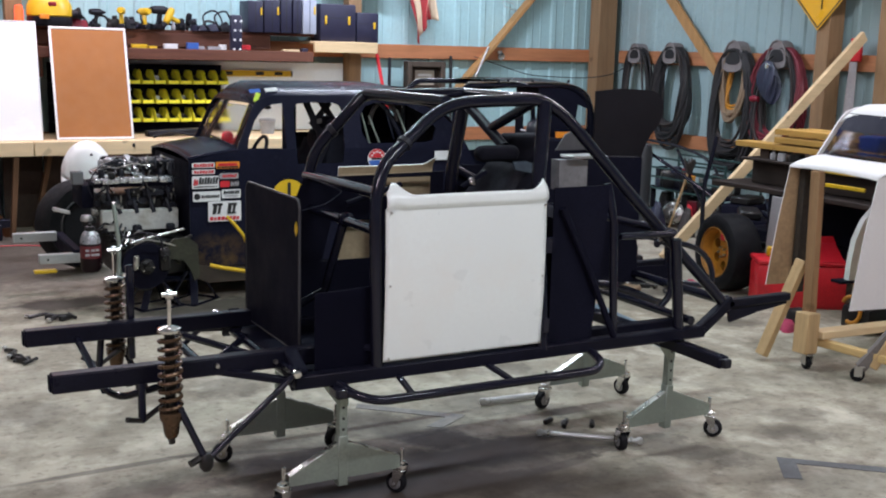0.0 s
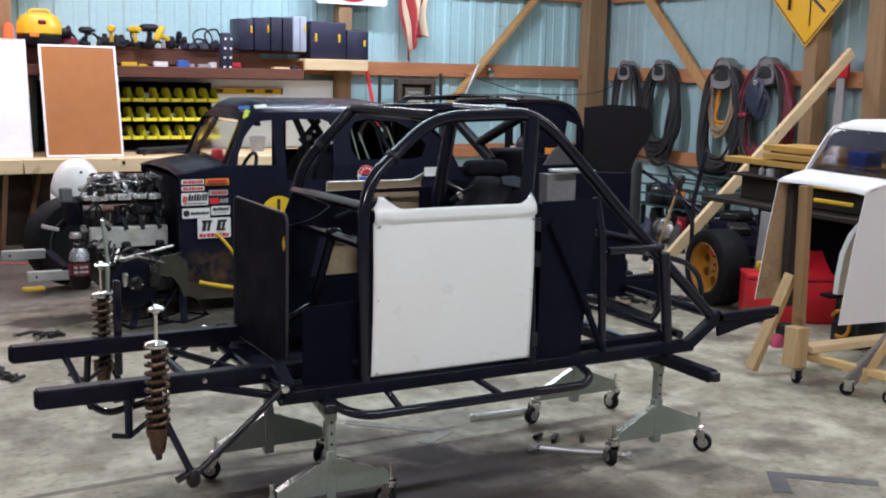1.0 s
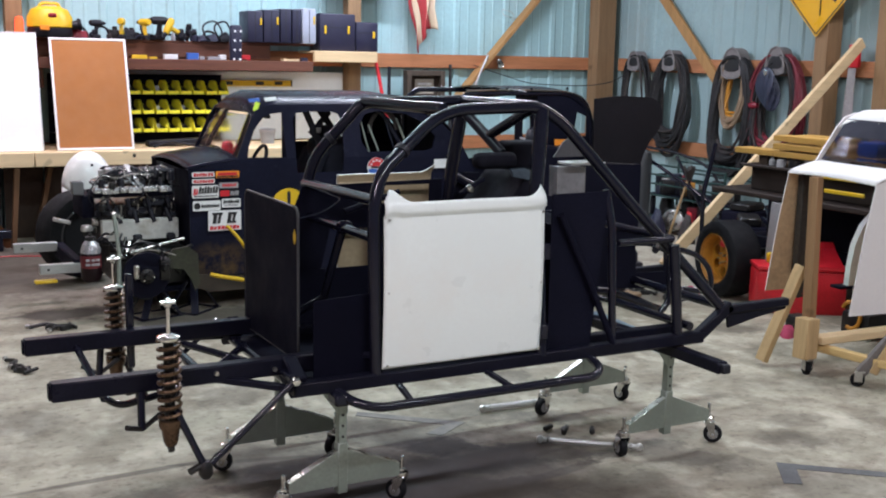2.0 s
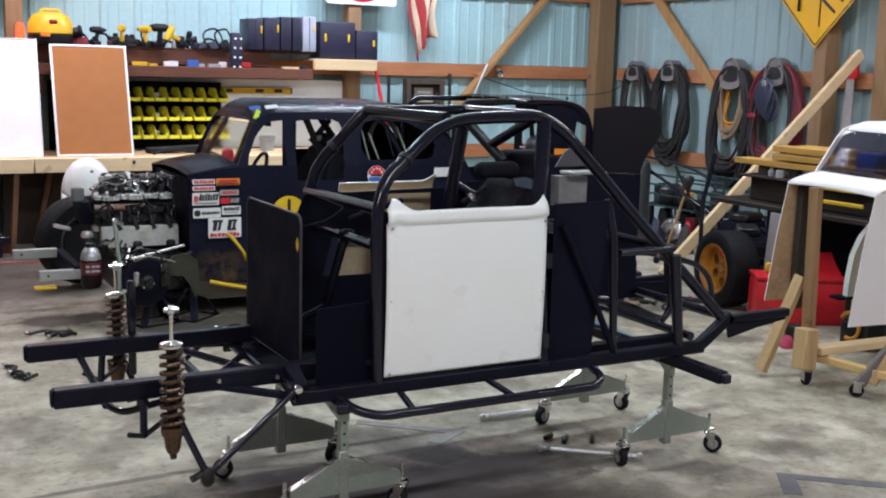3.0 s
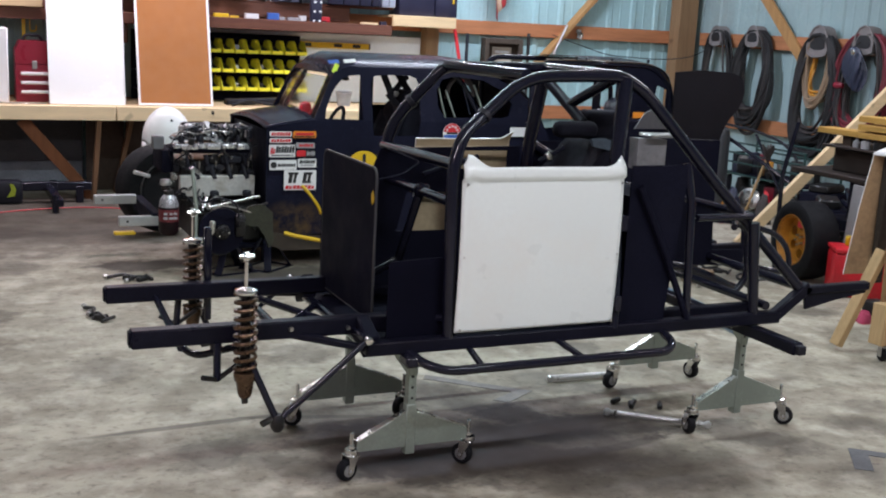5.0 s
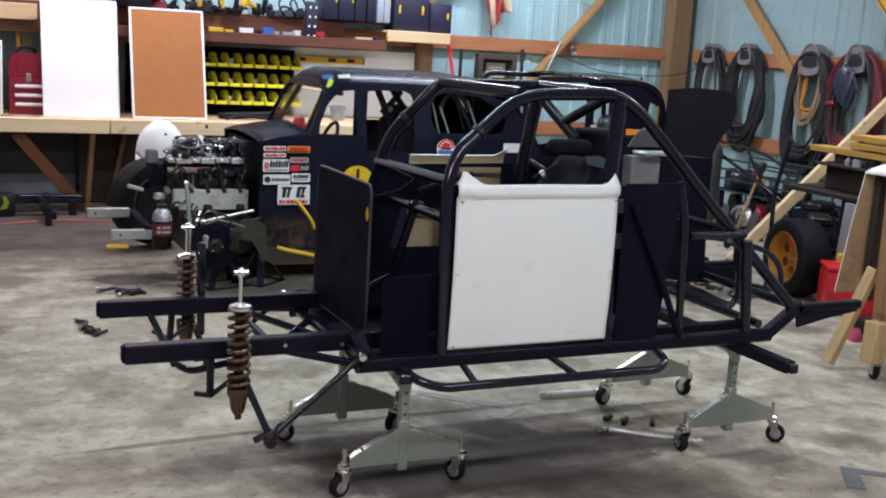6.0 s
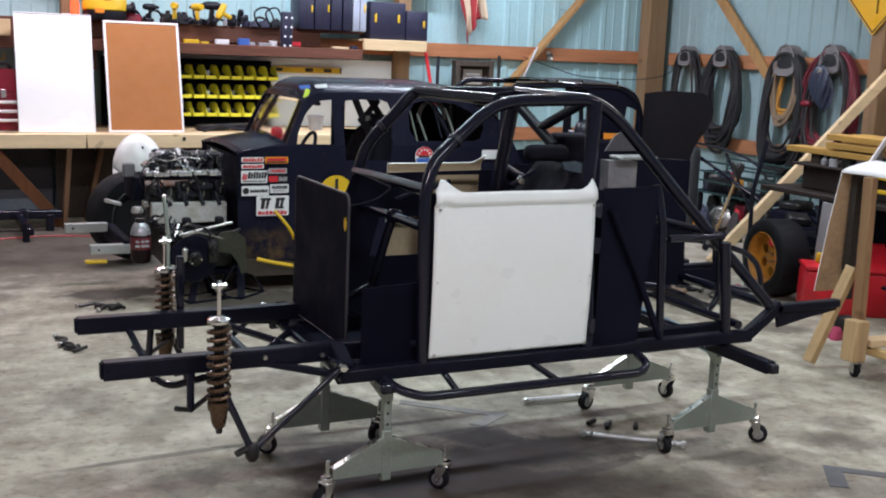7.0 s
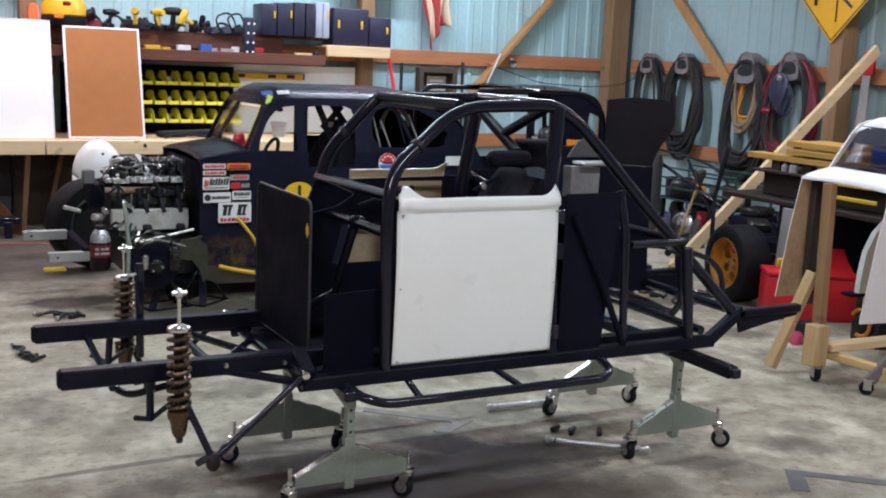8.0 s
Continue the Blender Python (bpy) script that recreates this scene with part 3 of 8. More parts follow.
for nm, x, z, r, w in (("windscreen_header", 1.862, 1.430, 0.0225, 0), ("roof_cross_tube", 2.262, 1.436, 0.0225, 0), ("dash_bar", 1.552, 1.130, 0.020, 1), ("steering_cross_tube", 1.557, 1.000, 0.018, 1),
                       ("tail_cross_tube", 2.83, 0.925, 0.016, 1), ("rear_cross_tube", 2.95, 0.560, 0.018, 1), ("rear_cross_tube", 3.15, 0.618, 0.020, 1), ("seat_cross_tube", 2.245, 0.90, 0.018, 1)):
    wpart(nm, tube([(x, S0 if w else N, z), (x + (-0.045 if nm == "windscreen_header" else 0.058 if x < 1.6 else 0), S1 if w else F, z - (0.028 if x < 1.6 else 0))], r, 12), BLACK, chassis)
wpart("hoop_diagonal", tube([(2.255, 3.975, 1.405), (2.252, 3.63, 1.243)], 0.021, 12), BLACK_BOX, chassis)
wpart("hoop_diagonal", tube([(2.255, 3.43, 1.432), (2.255, 3.74, 1.31)], 0.020, 12), BLACK, chassis)
wpart("tail_hoop", tube(rounded([(2.845, 3.40, 0.86), (2.93, 3.50, 0.858), (3.000, 3.50, 0.83), (3.02, 3.50, 0.62), (2.96, 3.50, 0.56)], 0.06, 5), 0.014, 10), BLACK, chassis)
wpart("tail_hoop", tube(rounded([(2.845, 4.08, 0.86), (3.388, 3.90, 0.75), (3.512, 3.90, 0.714), (3.596, 3.90, 0.64), (3.62, 3.90, 0.52), (3.16, 3.95, 0.60)], 0.07, 5), 0.014, 10), BLACK, chassis)
bar = wpart("rear_crossbar", box((2.875, 3.03, 0.435), (2.925, 4.35, 0.482), 0.005), BLACK_BOX, chassis)
wpart("crossbar_insert", box((2.882, 3.005, 0.441), (2.918, 3.032, 0.476), 0.004), BLACK_PLASTIC, bar)
wpart("front_cross_tube", tube([(0.98, N, 0.57), (0.98, F, 0.57)], 0.016, 10), BLACK, chassis)
wpart("front_cross_tube", tube([(1.27, S0, 0.515), (1.27, S1, 0.515)], 0.018, 10), BLACK, chassis)
wpart("floor_pan", box((1.29, S0 + 0.026, 0.500), (2.56, S1 - 0.026, 0.512)), BLACK_SHEET, chassis)
for r, o in ((N, F - 0.1), (F, N + 0.1)):
    wpart("front_x_brace", tube([(0.99, r, 0.555), (1.28, o, 0.52)], 0.014, 8), BLACK, chassis)
for y, r in ((S0, N), (S1, F)):
    wpart("lower_brace", beam((1.02, r, 0.55), (1.30, y, 0.505), 0.026, 0.024, 0.004), BLACK_BOX, chassis)
    wpart("stand_pad", box((1.42, r - 0.04, 0.484), (1.53, r + 0.04, 0.50), 0.003), BLACK_BOX, chassis)
    wpart("inner_rail", box((1.42, r - 0.022, 0.500), (2.98, r + 0.022, 0.545), 0.005), BLACK_BOX, chassis)

wpart("axle_tube", tube(rounded([(2.56, 3.80, 0.635), (2.897, 3.80, 0.615), (3.041, 3.80, 0.567), (3.191, 3.80, 0.502), (3.30, 3.90, 0.47)], 0.08, 5), 0.021, 12), BLACK, chassis)
wpart("axle_bracket", box((2.60, 3.74, 0.60), (2.70, 3.86, 0.70), 0.02, seg=2), BLACK_SHEET, chassis)
wpart("tail_plate", slab([(2.907, 0.88), (3.333, 0.806), (3.352, 0.562), (2.925, 0.595)], "y", 3.915, 3.921, [[(3.153, 0.776), (3.319, 0.766), (3.329, 0.645), (3.162, 0.649)]]), BLACK_SHEET, chassis, "black sheet plate with a square cut-out")
wpart("tail_tray", slab([(2.62, 0.80), (2.78, 0.79), (2.80, 0.60), (2.63, 0.62)], "y", 3.86, 3.866), BLACK_SHEET, chassis)
wpart("bright_tray_edge", beam((3.02, 3.90, 0.868), (3.26, 3.90, 0.812), 0.012, 0.008, 0.002), ALUM, chassis, "bare bright tray edge")
wpart("tray_edge", beam((3.02, 3.90, 0.800), (3.18, 3.90, 0.802), 0.010, 0.006, 0.002), STEEL, chassis)
wpart("tray", slab([(3.01, 0.862), (3.26, 0.806), (3.18, 0.792), (3.01, 0.792)], "y", 3.905, 3.91), BLACK_SHEET, chassis)

# firewall and inner sheets
fw = slab(round_rect(N + 0.045, 0.56, F + 0.03, 1.098, 0.035), "x", 1.330, 1.337)
firewall = wpart("firewall", fw, BLACK_SHEET, chassis, "scuffed black steel firewall sheet")
wpart("firewall_edge", tube([(1.3335, y, z) for y, z in round_rect(N + 0.045, 0.56, F + 0.03, 1.098, 0.035)], 0.005, 6, loop=True), painted("worn_black_edge", (0.03, 0.03, 0.034), 0.5), firewall, "worn edge")
wpart("chipped_patch", slab([(N + 0.066 + 0.013 * math.cos(a), 0.995 + 0.021 * math.sin(a) + 0.005 * math.sin(5 * a)) for a in [i * math.pi / 8 for i in range(16)]], "x", 1.3275, 1.3295), YELLOW, firewall, "chipped yellow paint patch")
wpart("inner_side_sheet", slab([(1.338, 0.53), (1.55, 0.53), (1.55, 0.81), (1.338, 0.80)], "y", S0 + 0.03, S0 + 0.034), BLACK_FLAT, chassis)
wpart("inner_side_sheet", slab([(1.34, 0.53), (2.21, 0.53), (2.21, 1.105), (1.58, 1.095), (1.55, 1.02), (1.34, 1.01)], "y", S1 - 0.044, S1 - 0.04, [[(1.66, 0.755), (1.885, 0.755), (1.885, 0.915), (1.70, 0.915)], [(1.93, 1.01), (2.15, 1.01), (2.15, 1.085), (1.93, 1.085)]]), BLACK_SHEET, chassis)
wpart("rear_side_sheet", slab([(2.262, 0.53), (2.455, 0.53), (2.502, 0.957), (2.518, 1.126), (2.262, 1.124)], "y", S0 + 0.004, S0 + 0.008), BLACK_SHEET, chassis)
wpart("rear_side_sheet", slab([(2.262, 0.53), (2.455, 0.53), (2.502, 0.957), (2.518, 1.12), (2.262, 1.125)], "y", S1 - 0.008, S1 - 0.004), BLACK_SHEET, chassis)
wpart("rear_bulkhead", slab([(S0 + 0.03, 0.512), (S1 - 0.03, 0.512), (S1 - 0.03, 1.0), (S0 + 0.03, 1.0)], "x", 2.31, 2.315), BLACK_SHEET, chassis)
wpart("parcel_sheet", box((2.318, S0 + 0.03, 0.992), (2.50, S1 - 0.03, 0.996)), BLACK_FLAT, chassis)
DULL_ALLOY = painted("dull_sheet_alloy", (0.30, 0.29, 0.30), 0.4, 0.4, 0.2, 9, 60, 0.1, dirt=(0.10, 0.10, 0.10))
box_al = slab([(2.535, 1.058), (2.672, 1.056), (2.672, 1.178), (2.532, 1.182)], "y", 3.66, 3.72)
wpart("radiator_box", box_al, DULL_ALLOY, chassis, "bare folded aluminium box")
wpart("folded_shelf", beam((2.565, 3.66, 1.196), (2.735, 3.66, 1.196), 0.10, 0.012, 0.003), ALUM, chassis, "bare folded aluminium shelf")
wpart("duct_panel", slab([(2.62, 1.205), (2.80, 1.205), (2.70, 1.285), (2.665, 1.27)], "y", 3.82, 3.826), painted("grey_sheet", (0.075, 0.073, 0.078), 0.5), chassis, "grey sheet panel")
for x0, z0 in ((1.02, 0.575), (1.22, 0.566)):
    wpart("bolt", lathe([(0.0, -0.036), (0.007, -0.036), (0.008, -0.028), (0.008, 0)], (x0, N - 0.002, z0), "y", 8), STEEL, chassis)

# steering bracket and column
wpart("steering_bracket", box((1.560, 3.61, 0.965), (1.610, 3.66, 1.015), 0.010), BLACK, chassis)
wpart("steering_strut", tube([(1.575, 3.64, 0.97), (1.53, 3.70, 0.72), (1.40, 3.70, 0.66)], 0.017, 10), BLACK, chassis)
wpart("steering_column", tube([(1.58, 3.62, 1.05), (1.80, 3.62, 1.115)], 0.011, 10), BLACK_SHEET, chassis)
wpart("brake_line", tube(rounded([(1.34, 3.45, 1.06), (1.45, 3.5, 1.07), (1.56, 3.60, 1.10), (1.56, 3.9, 1.11)], 0.04), 0.003, 6), BLACK_SHEET, chassis)

# side bar below the door
for y, s in ((S0, -1), (S1, 1)):
    nb = rounded([(1.40, y, 0.50), (1.43, y + s * 0.085, 0.472), (1.50, y + s * 0.138, 0.457), (2.385, y + s * 0.138, 0.457), (2.445, y + s * 0.09, 0.47), (2.445, y, 0.50)], 0.06, 5)
    nerf = wpart("side_bar", tube(nb, 0.0165, 12), BLACK, chassis)
    for x in (1.63, 2.03):
        wpart("side_bar_strut", tube([(x - 0.05 * (x > 1.9), y, 0.50), (x, y + s * 0.136, 0.458)], 0.012, 8), BLACK, nerf)
    wpart("side_bar_bracket", box((1.375, min(y, y + s * 0.075), 0.455), (1.43, max(y, y + s * 0.075), 0.495), 0.008), BLACK, nerf)


def door_skin(y, s, outer, inner, label, x0=1.565):
    """A fibreglass door skin with a rolled top lip, standing off the side by s."""
    x1, z0, z1 = 2.203, 0.554, 1.166

    def f(u, v):
        x = x0 + (x1 - x0) * u
        top = z1 - 0.038 + (0.048 * max(0, 1 - abs(u - 0.06) / (0.10 if u > 0.06 else 0.09)) ** 1.6 if x0 < 1.6 else 0) + 0.036 * max(0, (u - 0.88) / 0.12) ** 1.6
        z = z0 + (top - z0) * v
        out = 0.0
        if z > 1.084:
            k = min(1, (z - 1.084) / 0.004)
            out = 0.014 * k
        if z > 1.115:
            out = 0.014 - 0.036 * ((z - 1.115) / 0.045) ** 1.6
        bulge = 0.010 * math.sin(math.pi * v) + 0.003 * math.sin(9 * u) * v
        return (x, y + s * (0.030 + out + bulge), z)

    bm = sheet(f, 40, 60)
    d = wpart("door_skin", bm, [outer, inner], chassis, label, 60)
    thick(d, 0.005, -1 if s < 0 else -1, 1)
    for x, z in ((x0 + 0.017, 1.07), (2.195, 1.07), (x0 + 0.017, 0.82), (2.195, 0.81), (x0 + 0.017, 0.565), (2.195, 0.562)):
        wpart("screw", lathe([(0.0, -0.004), (0.004, -0.004), (0.005, 0.002)], (x, y + s * (0.041 if z > 1 else 0.038), z), "y", 8), STEEL, d)
    return d


door_skin(S0, -1, WHITE_GEL, RAW_GLASS, "plain white fibreglass door skin")
door_skin(S1, 1, WHITE_GEL, RAW_GLASS, "white fibreglass door skin, raw tan inside", 1.765)
for z in (0.92, 0.62):
    wpart("door_hinge", box((2.206, S0 - 0.040, z - 0.03), (2.236, S0 - 0.024, z + 0.03), 0.004), BLACK, chassis)

# seat
seat = wpart("seat", sheet(lambda u, v: (2.02 + 0.32 * v ** 1.5 + 0.03 * math.cos(math.pi * (u - 0.5)), 3.52 + 0.34 * u, 0.56 + 0.60 * v + 0.10 * abs(2 * u - 1) ** 3 * (1 - v)), 10, 14), FABRIC, chassis, "black padded race seat")
thick(seat, 0.05)
wpart("head_rest", box((2.262, 3.60, 1.178), (2.45, 3.73, 1.292), 0.028, seg=3), FABRIC, seat)
wpart("head_side_bolster", box((2.105, 3.565, 1.191), (2.29, 3.635, 1.254), 0.028, seg=3), FABRIC, seat)
wpart("seat_bracket", tube([(2.05, 3.60, 1.10), (2.13, 3.56, 1.16)], 0.010, 8), BLACK, seat)
wpart("belt_bracket", box((2.068, 3.57, 1.10), (2.10, 3.60, 1.135), 0.008), CHROME, seat, "bright bracket")
# seat wing coloured pale grey-blue for the reflection on it
wpart("shoulder_wing", slab([(2.222, 1.194), (2.234, 1.166), (2.366, 1.140), (2.360, 1.172), (2.28, 1.199)], "y", 3.515, 3.53, (), 0.004), painted("shell_reflection_grey", (0.10, 0.13, 0.16), 0.18, 0, 0.3, 6), seat, "glossy seat shell wing, its pale reflection in the colour")


# front coil-over shocks and loose links
def coil_over(x, y, lean):
    sh = wpart("coil_over_shock", tube([(x, y, 0.455), (x, y, 0.735)], 0.017, 12), GREASE, chassis, "coil-over shock with bronze spring")
    wpart("spring", tube(spring_pts((x, y, 0), 0.0335, 0.468, 0.727, 9.5), 0.0064, 8), SPRING, sh, "bronze painted coil spring")
    wpart("spring_seat", lathe([(0.0, 0.728), (0.036, 0.728), (0.038, 0.734), (0.036, 0.740), (0.012, 0.748), (0, 0.748)], (x, y, 0), "z", 16), CHROME, sh, "chrome collar")
    wpart("lower_collar", lathe([(0.0, 0.440), (0.034, 0.442), (0.037, 0.452), (0.037, 0.470), (0.02, 0.472)], (x, y, 0), "z", 16), SPRING, sh)
    wpart("shock_body", lathe([(0, 0.385), (0.018, 0.385), (0.024, 0.40), (0.030, 0.445)], (x, y, 0), "z", 14), SPRING, sh)
    wpart("shaft", tube([(x, y, 0.745), (x, y, 0.835)], 0.006, 8), CHROME, sh)
    for z in (0.845, 0.378):
        wpart("rod_end", lathe([(0.006, -0.010), (0.016, -0.008), (0.017, 0), (0.016, 0.008), (0.006, 0.010)], (x, y, z), "x", 12), CHROME if z > 0.5 else GREASE, sh)
    wpart("pivot_bolt", tube([(x - 0.022, y, 0.846), (x + 0.024, y, 0.846)], 0.007, 8), CHROME, sh)
    return sh


for y, s in ((N, -1), (F, 1)):
    ys = y + s * 0.115
    coil_over(0.845, ys, 0)
    wpart("shock_mount", beam((0.88, y + s * 0.02, 0.56), (0.86, ys, 0.55), 0.03, 0.03, 0.004), BLACK, chassis)
    link = wpart("lower_arm", tube([(0.86, y + s * 0.13, 0.50), (0.935, y + s * 0.15, 0.325)], 0.012, 10), BLACK, chassis)
    wpart("ball_joint", lathe([(0, -0.03), (0.014, -0.028), (0.024, -0.012), (0.024, 0.012), (0.014, 0.03), (0, 0.03)], (0.945, y + s * 0.15, 0.298), "z", 12), GREASE, link)
    wpart("arm_pin", tube([(0.89, y + s * 0.165, 0.305), (0.95, y + s * 0.14, 0.32)], 0.012, 8), GREASE, link)
    wpart("radius_rod", tube([(0.955, y + s * 0.15, 0.31), (1.236, y + s * 0.155, 0.548)], 0.0105, 10), BLACK, link)
    wpart("rod_end", lathe([(0, -0.016), (0.013, -0.012), (0.016, 0), (0.013, 0.012), (0, 0.016)], (1.246, y + s * 0.160, 0.556), "y", 12), CHROME, link, "bright rod end")
    wpart("rod_bracket", box((1.232, min(y, y + s * 0.15), 0.545), (1.262, max(y, y + s * 0.15), 0.567), 0.004), BLACK, link)
    hang = wpart("idler_bracket", tube([(0.775, y + s * 0.03, 0.545), (0.770, y + s * 0.05, 0.425)], 0.013, 8), BLACK, chassis)
    wpart("idler_pin", tube([(0.715, y + s * 0.09, 0.452), (0.77, y + s * 0.05, 0.428), (0.845, y + s * 0.05, 0.480)], 0.009, 8), GREASE, hang)
wpart("steering_link", tube(rounded([(0.68, 3.60, 0.545), (0.70, 3.55, 0.475), (0.74, 3.50, 0.465), (0.88, 3.47, 0.50)], 0.04), 0.012, 8), BLACK, chassis)
wpart("front_drop_tube", tube([(0.70, N + 0.18, 0.47), (0.68, F, 0.56)], 0.013, 8), BLACK, chassis)
wpart("far_spindle_post", box((0.872, F + 0.03, 0.44), (0.900, F + 0.055, 0.80), 0.006), BLACK, chassis)


# ---- zinc stands with castors ----
ZINC_EDGE = painted("bright_zinc_fold", (0.62, 0.64, 0.58), 0.28, 0.9, 0.14, 7, 70, 0.06)
HUB_GREY = painted("dull_hub_steel", (0.36, 0.36, 0.37), 0.35, 0.7, 0.2, 9)


def caster(stand, x, y, swing):
    c = math.cos(radians(swing))
    s = math.sin(radians(swing))
    m = Matrix.Translation((x, y, 0)) @ Matrix.Rotation(radians(swing), 4, "Z")
    bm = box((-0.020, -0.024, 0.090), (0.026, 0.024, 0.096), 0.002)
    for k in (-0.024, 0.021):
        slab([(-0.018, 0.094), (0.024, 0.094), (0.030, 0.034), (0.024, 0.026), (0.012, 0.030)], "y", k, k + 0.003, (), 0, bm)
    bmesh.ops.transform(bm, matrix=m, verts=bm.verts)
    fork = part("caster_fork", bm, CHROME, stand, "chrome swivel fork")
    wh = lathe([(0.012, -0.015), (0.031, -0.017), (0.038, -0.012), (0.040, -0.004), (0.040, 0.004), (0.038, 0.012), (0.031, 0.017), (0.012, 0.015)], (0.020, 0, 0.040), "y", 24)
    bmesh.ops.transform(wh, matrix=m, verts=wh.verts)
    part("caster_wheel", wh, RUBBER, fork, "black rubber wheel")
    hub = lathe([(0, -0.026), (0.005, -0.026), (0.006, -0.0195), (0.014, -0.0185), (0.023, -0.0165), (0.023, 0.0165), (0.014, 0.0185), (0.006, 0.0195), (0.005, 0.026), (0, 0.026)], (0.020, 0, 0.040), "y", 16)
    bmesh.ops.transform(hub, matrix=m, verts=hub.verts)
    part("wheel_hub", hub, HUB_GREY, fork, "dull grey hub")
    st = tube([(x, y, 0.096), (x, y, 0.172)], 0.0075, 8)
    lathe([(0.0, 0.096), (0.024, 0.096), (0.026, 0.102), (0.024, 0.112), (0.013, 0.116), (0.012, 0.124), (0.0, 0.125)], (x, y, 0), "z", 14, st)
    part("caster_stem", st, CHROME, stand)


def chassis_stand(at, swings):
    t = thing("chassis_stand", at, "zinc-plated adjustable chassis stand on two castors", "stand", "stands under the chassis")
    part("base_plate", slab([(-0.200, 0.105), (0.225, 0.105), (0.225, 0.150), (0.015, 0.235), (-0.015, 0.235), (-0.200, 0.140)], "y", -0.016, -0.012), GALV, t)
    part("folded_lip", beam((-0.200, 0.0, 0.141), (-0.015, 0.0, 0.236), 0.030, 0.003, 0.001), ZINC_EDGE, t)
    part("folded_lip", beam((0.015, 0.0, 0.236), (0.225, 0.0, 0.151), 0.030, 0.003, 0.001), ZINC_EDGE, t)
    part("sleeve", box((-0.019, -0.019, 0.075), (0.019, 0.019, 0.262), 0.003), GALV, t)
    leg = part("inner_leg", box((-0.016, -0.016, 0.255), (0.016, 0.016, 0.484), 0.003), GALV, t)
    for z in (0.285, 0.325, 0.365, 0.405, 0.445):
        part("pin_hole", lathe([(0, -0.0175), (0.0055, -0.0175), (0.0055, -0.010)], (0.0, 0, z), "y", 8), INK, leg)
        part("pin_hole", lathe([(0, 0.010), (0.0055, 0.010), (0.0055, 0.0175), (0, 0.0175)], (0.0, 0, z), "x", 8), INK, leg)
    part("support_gusset", slab([(-0.10, 0.484), (0.02, 0.484), (0.02, 0.37), (-0.005, 0.355)], "y", -0.014, -0.010), GALV, t)
    caster(t, -0.215, 0, swings[0])
    caster(t, 0.240, 0, swings[1])
    return t


for at, sw in (((1.475, 3.40, 0), (200, 130)), ((2.945, 3.40, 0), (80, -40)), ((1.445, 3.955, 0), (150, 210)), ((2.965, 4.01, 0), (195, 100))):
    chassis_stand(at, sw)


